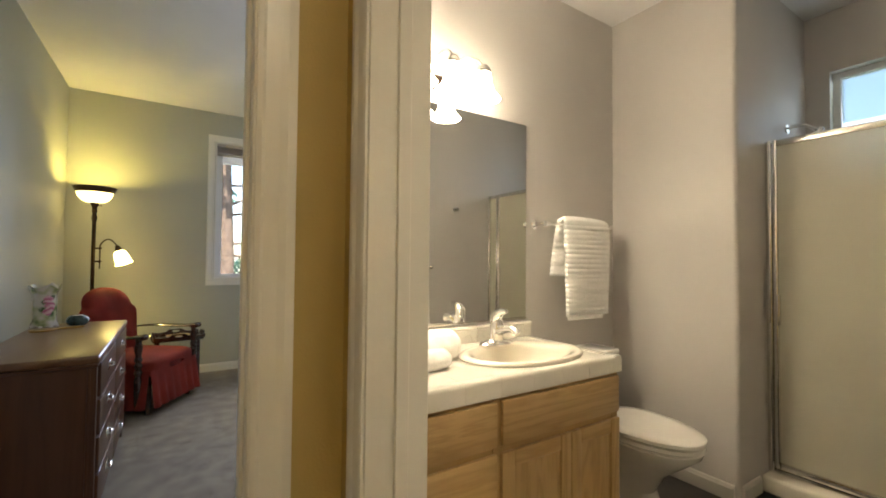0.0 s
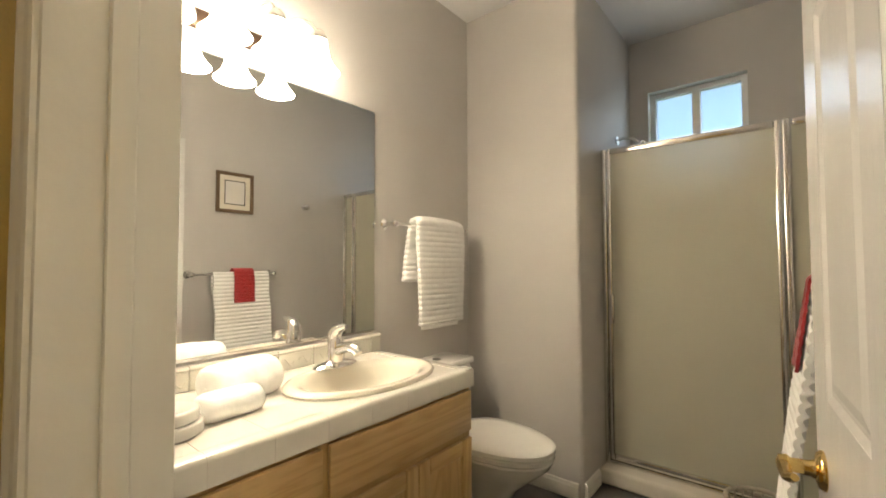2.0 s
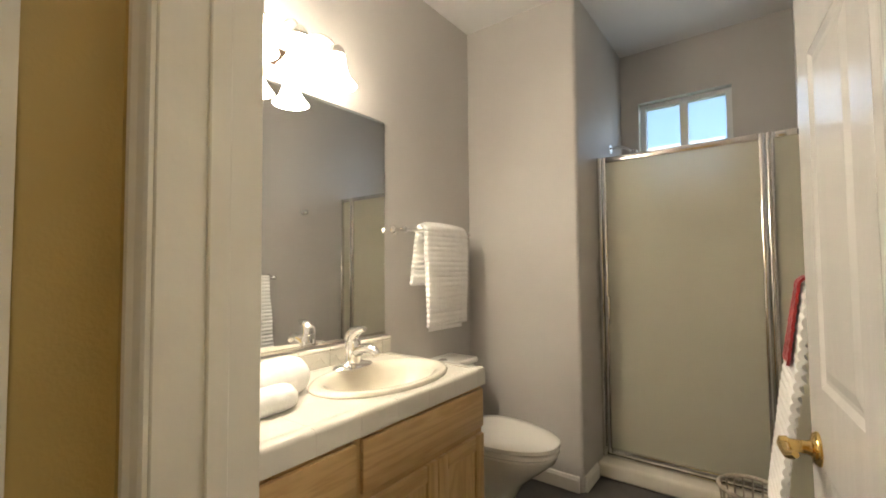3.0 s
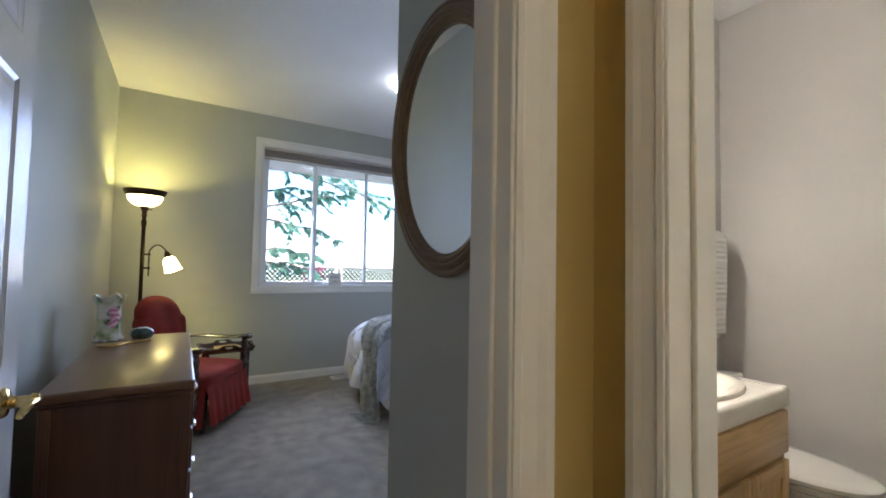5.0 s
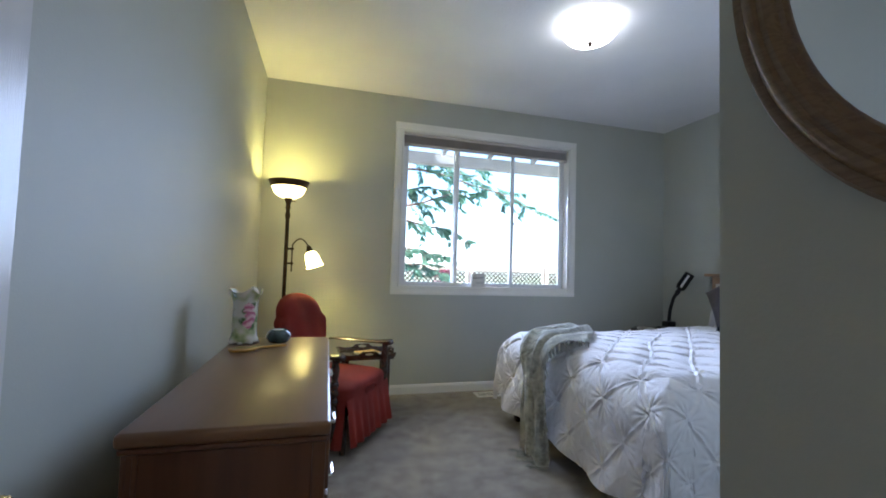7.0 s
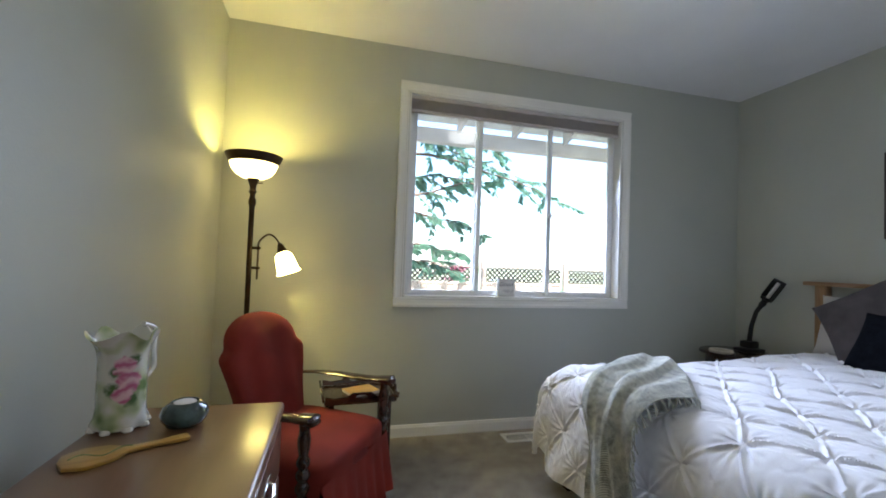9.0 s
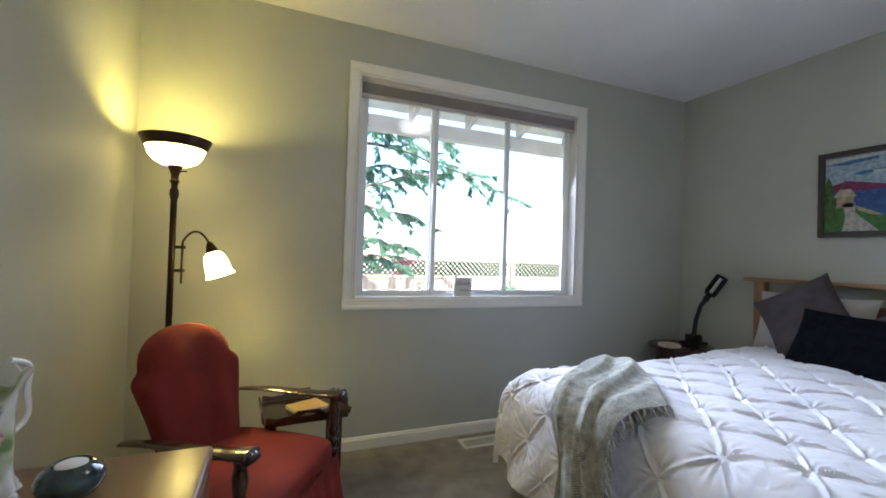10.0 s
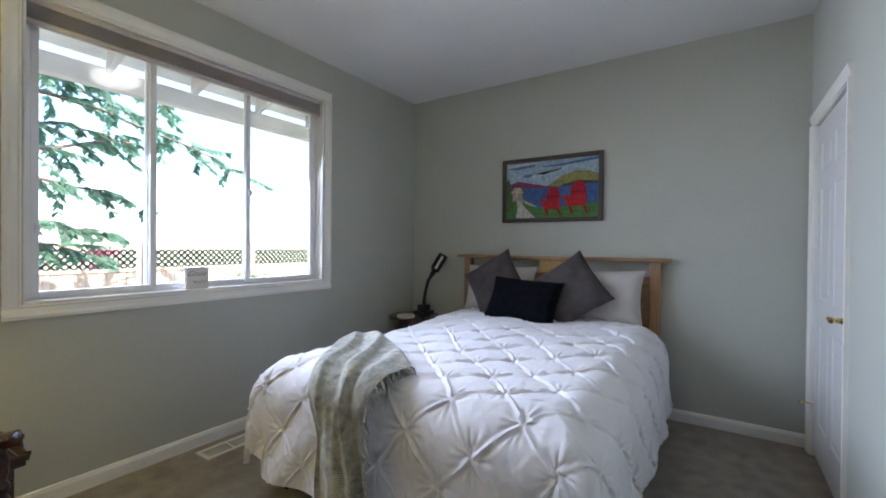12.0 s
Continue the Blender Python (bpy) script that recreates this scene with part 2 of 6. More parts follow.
def throw_material():
    m = mat("sage_knit_throw", (0.63, 0.625, 0.515), 0.95, var=0.22, scale=26, fine=0.7, fscale=150, sheen=0.3)
    nt = m.node_tree
    co = nt.nodes.new("ShaderNodeTexCoord")
    wv = nt.nodes.new("ShaderNodeTexWave")
    wv.bands_direction = "X"
    wv.inputs["Scale"].default_value, wv.inputs["Distortion"].default_value = 48.0, 0.3
    nt.links.new(co.outputs["UV"], wv.inputs["Vector"])
    b = nt.nodes["Principled BSDF"]
    old = b.inputs["Base Color"].links[0].from_socket
    mx = nt.nodes.new("ShaderNodeMix")
    mx.data_type, mx.blend_type = "RGBA", "MULTIPLY"
    mx.inputs[0].default_value = 0.42
    nt.links.new(old, mx.inputs[6])
    nt.links.new(wv.outputs["Color"], mx.inputs[7])
    nt.links.new(mx.outputs[2], b.inputs["Base Color"])
    bp = nt.nodes.new("ShaderNodeBump")
    bp.inputs["Strength"].default_value, bp.inputs["Distance"].default_value = 0.6, 0.006
    nt.links.new(wv.outputs["Fac"], bp.inputs["Height"])
    nt.links.new(bp.outputs["Normal"], nt.nodes["Principled BSDF"].inputs["Normal"])
    return m


def leafy(m):
    """Let daylight through the leaves."""
    nt = m.node_tree
    b = nt.nodes["Principled BSDF"]
    tr = nt.nodes.new("ShaderNodeBsdfTranslucent")
    tr.inputs["Color"].default_value = (0.30, 0.52, 0.40, 1)
    mx = nt.nodes.new("ShaderNodeMixShader")
    mx.inputs[0].default_value = 0.6
    nt.links.new(b.outputs[0], mx.inputs[1])
    nt.links.new(tr.outputs[0], mx.inputs[2])
    nt.links.new(mx.outputs[0], nt.nodes["Material Output"].inputs["Surface"])


leafy(LEAF)
leafy(LEAF2)
THROW = throw_material()


def porcelain_flowers():
    """Cream porcelain shading to soft green, with rose patches."""
    m = bpy.data.materials.new("flowered_porcelain")
    m.use_nodes = True
    nt = m.node_tree
    b = nt.nodes["Principled BSDF"]
    b.inputs["Roughness"].default_value, b.inputs["Coat Weight"].default_value = 0.12, 0.5
    co = nt.nodes.new("ShaderNodeTexCoord")
    n = nt.nodes.new("ShaderNodeTexNoise")
    n.inputs["Scale"].default_value, n.inputs["Detail"].default_value = 11, 2
    nt.links.new(co.outputs["Object"], n.inputs["Vector"])
    r = nt.nodes.new("ShaderNodeValToRGB")
    e = r.color_ramp.elements
    e[0].position, e[0].color = 0.33, (0.20, 0.28, 0.11, 1)
    e[1].position, e[1].color = 0.52, (0.74, 0.72, 0.66, 1)
    x = e.new(0.42)
    x.color = (0.52, 0.56, 0.34, 1)
    nt.links.new(n.outputs["Fac"], r.inputs["Fac"])
    out = r.outputs["Color"]
    wob = nt.nodes.new("ShaderNodeTexNoise")
    wob.inputs["Scale"].default_value, wob.inputs["Detail"].default_value = 55, 2
    nt.links.new(co.outputs["Object"], wob.inputs["Vector"])
    shift = nt.nodes.new("ShaderNodeVectorMath")
    shift.operation = "MULTIPLY_ADD"
    shift.inputs[1].default_value = (0.030, 0.030, 0.030)
    nt.links.new(wob.outputs["Color"], shift.inputs[0])
    nt.links.new(co.outputs["Object"], shift.inputs[2])
    petals = nt.nodes.new("ShaderNodeTexWave")
    petals.wave_type, petals.rings_direction = "RINGS", "SPHERICAL"
    petals.inputs["Scale"].default_value, petals.inputs["Distortion"].default_value, petals.inputs["Detail Scale"].default_value = 10, 5, 3
    nt.links.new(co.outputs["Object"], petals.inputs["Vector"])
    pink = nt.nodes.new("ShaderNodeValToRGB")
    pink.color_ramp.elements[0].color, pink.color_ramp.elements[1].color = (0.56, 0.15, 0.28, 1), (0.82, 0.54, 0.61, 1)
    nt.links.new(petals.outputs["Fac"], pink.inputs["Fac"])
    for ang, z, rad, rose in ((-2.75, 0.115, 0.030, 0), (-2.05, 0.085, 0.026, 0), (-2.65, 0.165, 0.024, 0), (-1.95, 0.195, 0.018, 0), (-2.35, 0.178, 0.030, 1), (-2.18, 0.135, 0.033, 1), (-2.42, 0.100, 0.026, 1)):
        dist = nt.nodes.new("ShaderNodeVectorMath")
        dist.operation = "DISTANCE"
        dist.inputs[1].default_value = (0.056 * math.cos(ang) + 0.015, 0.056 * math.sin(ang) + 0.015, z + 0.015)
        nt.links.new(shift.outputs[0], dist.inputs[0])
        edge = nt.nodes.new("ShaderNodeMapRange")
        edge.interpolation_type = "SMOOTHSTEP"
        edge.inputs["From Min"].default_value, edge.inputs["From Max"].default_value = rad, rad * (0.7 if rose else 0.3)
        nt.links.new(dist.outputs["Value"], edge.inputs["Value"])
        mx = nt.nodes.new("ShaderNodeMix")
        mx.data_type = "RGBA"
        nt.links.new(edge.outputs["Result"], mx.inputs[0])
        nt.links.new(out, mx.inputs[6])
        if rose:
            nt.links.new(pink.outputs["Color"], mx.inputs[7])
        else:
            mx.inputs[7].default_value = (0.10, 0.17, 0.07, 1)
        out = mx.outputs[2]
    nt.links.new(out, b.inputs["Base Color"])
    return m


FLOWERED = porcelain_flowers()
PADDLEWOOD = wood("golden_paddle_wood", (0.46, 0.27, 0.055), (0.34, 0.18, 0.035), 0.3, axis=0, scale=12, coat=0.3)
ROSELEAF = mat("painted_leaf", (0.22, 0.30, 0.14), 0.2, var=0.2, scale=60)

# ---- mesh helpers ----


def finish(bm, name, material, smooth=False):
    bmesh.ops.recalc_face_normals(bm, faces=bm.faces)
    me = bpy.data.meshes.new(name)
    bm.to_mesh(me)
    bm.free()
    for m in (material if isinstance(material, (list, tuple)) else [material]):
        me.materials.append(m)
    if smooth:
        me.polygons.foreach_set("use_smooth", [True] * len(me.polygons))
        me.set_sharp_from_angle(angle=radians(42))
    return me


def part(name, bm, material, parent, label="", smooth=True):
    ob = new(name, finish(bm, name, material, smooth))
    ob.parent = parent
    if label:
        ob["label"] = label
    return ob


def thing(name, label, category, x=0, y=0, z=0, rz=0, group="", kind=""):
    ob = new(name)
    ob.empty_display_size = 0.1
    ob.matrix_world = pose(x, y, z, 0, 0, rz)
    return tagged(ob, label, category, group, kind)


def structure(name, bm, material, label="", smooth=False, category=""):
    ob = new(name, finish(bm, name, material, smooth))
    return tagged(ob, label or name.replace("_", " "), category or "structure", kind="structure")


def single(name, bm, material, label, category, m=None, group="", kind="", smooth=True):
    ob = new(name, finish(bm, name, material, smooth))
    if m is not None:
        ob.matrix_world = m
    return tagged(ob, label, category, group, kind)


def box(bm, a, b, bevel=0.0, seg=1, m=None):
    r = bmesh.ops.create_cube(bm, size=1)
    vs = r["verts"]
    for v in vs:
        v.co = Vector([a[i] + (v.co[i] + 0.5) * (b[i] - a[i]) for i in range(3)])
    if bevel:
        es = {e for v in vs for e in v.link_edges}
        g = bmesh.ops.bevel(bm, geom=list(es), offset=bevel, segments=seg, profile=0.5, affect="EDGES")
        vs = list({v for f in g["faces"] for v in f.verts} | {v for v in vs if v.is_valid})
    if m is not None:
        bmesh.ops.transform(bm, matrix=m, verts=vs)
    return vs


def newbox(a, b, bevel=0.0, seg=1, m=None):
    bm = bmesh.new()
    box(bm, a, b, bevel, seg, m)
    return bm


def lathe(bm, prof, n=32, m=None, sx=1.0, sy=1.0, shape=None, closed=False):
    """Turn (radius, z) pairs round the z axis. shape(angle, r, z) may bend the ring."""
    rings = []
    for r, z in prof:
        ring = []
        for i in range(n):
            a = 2 * math.pi * i / n
            rr, zz = shape(a, r, z) if shape else (r, z)
            ring.append(bm.verts.new((rr * math.cos(a) * sx, rr * math.sin(a) * sy, zz)))
        rings.append(ring)
    pairs = list(zip(rings, rings[1:])) + ([(rings[-1], rings[0])] if closed else [])
    for p, q in pairs:
        for i in range(n):
            bm.faces.new((p[i], p[(i + 1) % n], q[(i + 1) % n], q[i]))
    if not closed:
        if prof[0][0] > 1e-5:
            bm.faces.new(rings[0][::-1])
        if prof[-1][0] > 1e-5:
            bm.faces.new(rings[-1])
    vs = [v for r in rings for v in r]
    if m is not None:
        bmesh.ops.transform(bm, matrix=m, verts=vs)
    bmesh.ops.remove_doubles(bm, verts=vs, dist=1e-6)
    return bm


def shell(prof, t):
    """A thin-walled profile: out along prof and back inside it."""
    inner = [(max(r - t, 0.0005), z) for r, z in prof]
    return prof + inner[::-1]


def newlathe(prof, n=32, m=None, **k):
    bm = bmesh.new()
    return lathe(bm, prof, n, m, **k)


def tube(bm, pts, r, n=10, caps=True):
    """A round bar along points; r may be a list."""
    pts = [Vector(p) for p in pts]
    rad = r if isinstance(r, (list, tuple)) else [r] * len(pts)
    rings, up = [], None
    for i, p in enumerate(pts):
        d = (pts[min(i + 1, len(pts) - 1)] - pts[max(i - 1, 0)]).normalized()
        if up is None:
            up = d.orthogonal().normalized()
        up = (up - d * up.dot(d)).normalized()
        s = d.cross(up)
        rings.append([bm.verts.new(p + rad[i] * (math.cos(2 * math.pi * k / n) * up + math.sin(2 * math.pi * k / n) * s)) for k in range(n)])
    for p, q in zip(rings, rings[1:]):
        for i in range(n):
            bm.faces.new((p[i], p[(i + 1) % n], q[(i + 1) % n], q[i]))
    if caps:
        bm.faces.new(rings[0][::-1])
        bm.faces.new(rings[-1])
    return bm


def newtube(pts, r, n=10, caps=True):
    return tube(bmesh.new(), pts, r, n, caps)


def arc(f, n, a=0.0, b=1.0):
    return [f(a + (b - a) * i / n) for i in range(n + 1)]


def prism(bm, poly, p0, p1, u, v):
    """Extrude a (u, v) outline from p0 to p1."""
    p0, p1, u, v = Vector(p0), Vector(p1), Vector(u), Vector(v)
    a = [bm.verts.new(p0 + u * s + v * t) for s, t in poly]
    b = [bm.verts.new(p1 + u * s + v * t) for s, t in poly]
    n = len(poly)
    for i in range(n):
        bm.faces.new((a[i], a[(i + 1) % n], b[(i + 1) % n], b[i]))
    bm.faces.new(a[::-1])
    bm.faces.new(b)
    return bm


def slab(poly, t, m=None, bevel=0.0):
    """A flat outline in x, y with thickness t in z."""
    bm = bmesh.new()
    f = bm.faces.new([bm.verts.new((x, y, 0)) for x, y in poly])
    g = bmesh.ops.extrude_face_region(bm, geom=[f])
    bmesh.ops.translate(bm, verts=[v for v in g["geom"] if isinstance(v, bmesh.types.BMVert)], vec=(0, 0, t))
    if bevel:
        bmesh.ops.bevel(bm, geom=list(bm.edges), offset=bevel, segments=2, profile=0.5, affect="EDGES")
    if m is not None:
        bmesh.ops.transform(bm, matrix=m, verts=bm.verts)
    return bm


def sheet(nu, nv, f, thick=0.0):
    """A cloth from f(u, v) -> point, u and v from 0 to 1."""
    bm = bmesh.new()
    uv = bm.loops.layers.uv.new("UVMap")
    grid = [[bm.verts.new(f(i / nu, j / nv)) for j in range(nv + 1)] for i in range(nu + 1)]
    where = {grid[i][j]: (i / nu, j / nv) for i in range(nu + 1) for j in range(nv + 1)}
    for i in range(nu):
        for j in range(nv):
            bm.faces.new((grid[i][j], grid[i + 1][j], grid[i + 1][j + 1], grid[i][j + 1]))
    for fc in bm.faces:
        for lp in fc.loops:
            lp[uv].uv = where[lp.vert]
    if thick:
        bm.normal_update()
        bmesh.ops.solidify(bm, geom=list(bm.faces), thickness=thick)
    return bm


def paintbox(bm, a, b, slots):
    """A box whose faces take material slots by side: '-x', '+x', '-y', '+y', '-z', '+z'; others slot 0."""
    vs = set(box(bm, a, b))
    for f in bm.faces:
        if all(v in vs for v in f.verts):
            c = f.calc_center_median()
            for i, ax in enumerate("xyz"):
                if abs(c[i] - a[i]) < 1e-6 and abs(f.verts[0].co[i] - f.verts[2].co[i]) < 1e-6:
                    f.material_index = slots.get("-" + ax, 0)
                elif abs(c[i] - b[i]) < 1e-6 and abs(f.verts[0].co[i] - f.verts[2].co[i]) < 1e-6:
                    f.material_index = slots.get("+" + ax, 0)


def wall(name, boxes, label):
    """Wall of boxes: (a, b, {side: slot}); slots: 0 sage, 1 taupe, 2 ochre, 3 outside."""
    bm = bmesh.new()
    for a, b, s in boxes:
        paintbox(bm, a, b, s)
    return structure(name, bm, [SAGE, TAUPE, OCHRE, WALLSIDING], label, category="wall")


CASING = [(0, 0), (0, 0.008), (0.008, 0.011), (0.013, 0.008), (0.034, 0.012), (0.046, 0.017), (0.060, 0.017), (0.060, 0)]
BASE = [(0, 0), (0, 0.013), (0.062, 0.013), (0.070, 0.009), (0.078, 0.007), (0.083, 0)]


def casing_run(bm, p0, p1, inward, out, prof=CASING):
    """Casing from p0 to p1 along the opening's edge; inward points away from the opening."""
    prism(bm, prof, p0, p1, inward, out)

# ---- the shell of the place ----
H, HB = 2.74, 2.71                     # ceilings: bedroom and hall, bathroom
XL, XR, YW = -0.546, 3.597, 5.435      # bedroom: left wall, right wall, window wall
YS, YN, YB = 2.275, 2.058, 0.385        # bedroom south wall; bathroom north and south walls
XB = 0.785                             # bathroom west wall
WX0, WX1, WZ0, WZ1 = 0.645, 2.402, 0.967, 2.43   # bedroom window opening
BY0, BY1, BZ0, BZ1 = 0.69, 1.235, 1.74, 2.340     # bathroom window opening
DX0, DX1, DH = -0.36, 0.440, 2.04      # bedroom doorway
EY0, EY1 = 0.408, 1.233                 # bathroom doorway
CX0, CX1 = 2.66, 3.50                  # closet doorway

wall("wall_west", [((-0.70, 1.42, 0), (XL, 5.60, H), {"-x": 3}), ((-0.70, -1.5, 0), (-0.52, 1.42, H), {"+x": 2, "-x": 3})], "painted west wall of bedroom and hall")
wall("wall_window", [((XL, YW, 0), (WX0, 5.60, H), {"+y": 3}), ((WX1, YW, 0), (3.75, 5.60, H), {"+y": 3}),
                     ((WX0, YW, 0), (WX1, 5.60, WZ0), {"+y": 3}), ((WX0, YW, WZ1), (WX1, 5.60, H), {"+y": 3})], "sage green bedroom wall with window opening")
wall("wall_east_bedroom", [((XR, 2.14, 0), (3.75, YW, H), {"+x": 3})], "sage green bedroom wall behind headboard")
t1 = {"-x": 1, "+x": 3}
wall("wall_east_bathroom", [((XR, 0.27, 0), (3.75, BY0, HB), t1), ((XR, BY1, 0), (3.75, 2.14, HB), t1),
                            ((XR, BY0, 0), (3.75, BY1, BZ0), t1), ((XR, BY0, BZ1), (3.75, BY1, HB), t1)], "taupe shower wall with high window opening")
t2 = {"-y": 1, "-x": 1, "-z": 1}
wall("wall_between", [((XB, YN, 0), (CX0, YS, H), t2), ((CX1, YN, 0), (XR, YS, H), t2), ((CX0, YN, 2.02), (CX1, YS, H), t2)], "partition between bathroom and bedroom")
wall("wall_mirror_side", [((0.575, 1.475, 0), (XB, 2.12, H), {"+x": 1})], "sage green entry wall beside bedroom door")
t3 = {"-y": 2}
wall("wall_bedroom_door", [((XL, 1.365, 0), (DX0, 1.475, H), t3), ((DX1, 1.365, 0), (0.636, 1.475, H), t3), ((DX0, 1.365, DH), (DX1, 1.475, H), t3)], "partition with bedroom doorway, ochre hall side")
t4 = {"-x": 2, "+x": 1, "-y": 2, "+y": 1, "-z": 1}
wall("wall_bathroom_door", [((0.636, EY1, 0), (XB, 1.475, H), t4), ((0.636, -1.5, 0), (XB, EY0, H), t4), ((0.636, EY0, DH), (XB, EY1, H), t4)], "partition with bathroom doorway, ochre hall side")
wall("wall_bathroom_south", [((XB, 0.27, 0), (XR, YB, HB), {"+y": 1, "-y": 3})], "taupe bathroom wall with towel bar")
wall("wall_hall_end", [((-0.70, -1.62, 0), (XB, -1.5, H), {"+y": 2, "-y": 3})], "ochre end wall of hall")

# chase beside the shower, with a rounded drywall corner
bm = bmesh.new()
R = 0.022
prism(bm, [(2.655, YN), (2.655, 1.353 + R)] + [(2.655 + R - R * math.cos(a), 1.353 + R - R * math.sin(a)) for a in (0.4, 0.8, 1.2)] + [(2.655 + R, 1.353), (XR, 1.353), (XR, YN)], (0, 0, 0), (0, 0, HB), (1, 0, 0), (0, 1, 0))
structure("wall_shower_chase", bm, TAUPE, "taupe wall beside the toilet with bullnose corner", True, "wall")

structure("ceiling_bedroom", newbox((XL, 1.42, H), (3.75, 5.60, H + 0.1)), CEILING, "white textured bedroom ceiling", category="ceiling")
structure("ceiling_hall", newbox((-0.70, -1.62, H), (XB, 1.42, H + 0.1)), CEILING, "white hall ceiling", category="ceiling")
structure("ceiling_bathroom", newbox((XB, 0.27, HB), (3.75, YN, HB + 0.1)), CEILING, "white bathroom ceiling", category="ceiling")
structure("floor_carpet", newbox((-0.70, -1.62, -0.12), (0.70, 5.60, 0.0)), CARPET, "grey beige cut pile carpet", category="floor")
structure("floor_carpet_bedroom", newbox((0.70, 2.14, -0.12), (3.75, 5.60, 0.0)), CARPET, "grey beige cut pile carpet", category="floor")
structure("floor_bathroom", newbox((0.70, 0.27, -0.12), (3.75, 2.14, -0.003)), FLOORTILE, "dark grey vinyl bathroom floor", category="floor")


def baseboard(p0, p1, out, label="white painted baseboard"):
    bm = bmesh.new()
    prism(bm, BASE, p0, p1, (0, 0, 1), out)
    return structure("baseboard", bm, TRIM, label, category="baseboard")


baseboard((XL, YW, 0), (XR, YW, 0), (0, -1, 0))
baseboard((XR, YS, 0), (XR, YW - 0.014, 0), (-1, 0, 0))
baseboard((XL, 1.476, 0), (XL, YW - 0.014, 0), (1, 0, 0))
baseboard((0.575, 1.50, 0), (0.575, 2.12, 0), (-1, 0, 0))
baseboard((XB, YS, 0), (CX0 - 0.06, YS, 0), (0, 1, 0))
baseboard((2.655, 1.353 + R, 0), (2.655, YN, 0), (-1, 0, 0))
baseboard((2.655 + R, 1.353, 0), (2.88, 1.353, 0), (0, -1, 0))
baseboard((1.5, YB, 0), (2.83, YB, 0), (0, 1, 0))
baseboard((0.636, 1.300, 0), (0.636, 1.365, 0), (-1, 0, 0))
baseboard((0.522, 1.365, 0), (0.623, 1.365, 0), (0, -1, 0))


def door_frame(name, axis, lo, hi, top, f0, f1, label, sides=(True, True), stop=None, wide=(1.0, 1.0), back=(0.0, 0.0)):
    """Jamb lining and casings round an opening; axis 'x': wall faces at y = f0, f1; axis 'y': at x = f0, f1."""
    root = thing(name, label, "door frame", kind="structure")

    def P(a, d, z):
        return (a, d, z) if axis == "x" else (d, a, z)
    A = Vector((1, 0, 0)) if axis == "x" else Vector((0, 1, 0))
    D = Vector((0, 1, 0)) if axis == "x" else Vector((1, 0, 0))
    T = 0.012
    for a0, a1, nm in ((lo, lo + T, "jamb"), (hi - T, hi, "jamb")):
        bm = newbox(P(a0, f0 - 0.002, 0), P(a1, f1 + 0.002, top), 0.002)
        part(nm, bm, TRIM, root, smooth=False)
    part("head_jamb", newbox(P(lo + T, f0 - 0.002, top - T), P(hi - T, f1 + 0.002, top), 0.002), TRIM, root, smooth=False)
    if stop:
        for a0, a1 in ((lo + T, lo + T + 0.010), (hi - T - 0.010, hi - T)):
            part("door_stop", newbox(P(a0, stop, 0), P(a1, stop + 0.032, top - T), 0.002), TRIM, root, smooth=False)
        part("door_stop", newbox(P(lo + T, stop, top - T - 0.010), P(hi - T, stop + 0.032, top - T), 0.002), TRIM, root, smooth=False)
    for on, f, out, wd, bk in ((sides[0], f0, -D, wide[0], back[0]), (sides[1], f1, D, wide[1], back[1])):
        prof = [(u * wd, v) for u, v in CASING]
        if not on:
            continue
        for a, inward in ((lo + 0.006 - bk, -A), (hi - 0.006 + bk, A)):
            bm = bmesh.new()
            casing_run(bm, P(a, f, 0), P(a, f, top - 0.006), inward, out, prof)
            part("casing", bm, TRIM, root, smooth=False)
        bm = bmesh.new()
        casing_run(bm, P(lo + 0.006 - 0.060 * wd, f, top - 0.006), P(hi - 0.006 + 0.060 * wd, f, top - 0.006), Vector((0, 0, 1)), out, prof)
        part("head_casing", bm, TRIM, root, smooth=False)
    return root


f_bed = door_frame("door_frame_bedroom", "x", DX0, DX1, DH, 1.365, 1.475, "white painted bedroom door frame with moulded casing", stop=1.40, wide=(1.38, 1.0))
f_bath = door_frame("door_frame_bathroom", "y", EY0, EY1, DH, 0.636, XB, "white painted bathroom door frame with moulded casing", stop=0.70, back=(0.0, 0.02))
f_closet = door_frame("door_frame_closet", "x", CX0, CX1, 2.02, 2.16, YS, "white painted closet door frame", sides=(False, True))


def lever(parent, m, length=0.085, sweep=1, label="polished brass lever handle"):
    """Rose, neck and lever; local z out of the door, x along the lever."""
    bm = newlathe([(0.033, 0), (0.033, 0.004), (0.028, 0.010), (0.016, 0.013), (0.013, 0.020), (0.012, 0.045), (0.016, 0.050), (0.014, 0.062), (0.004, 0.066)], 24)
    tube(bm, [(0, 0, 0.055), (0.02 * sweep, 0, 0.056), (0.05 * sweep, 0.002, 0.055), (length * sweep * 0.8, -0.004, 0.052), (length * sweep, -0.012, 0.048)], [0.011, 0.0105, 0.009, 0.0085, 0.006], 12)
    bmesh.ops.transform(bm, matrix=m, verts=bm.verts)
    return part("door_handle", bm, BRASS, parent, label)


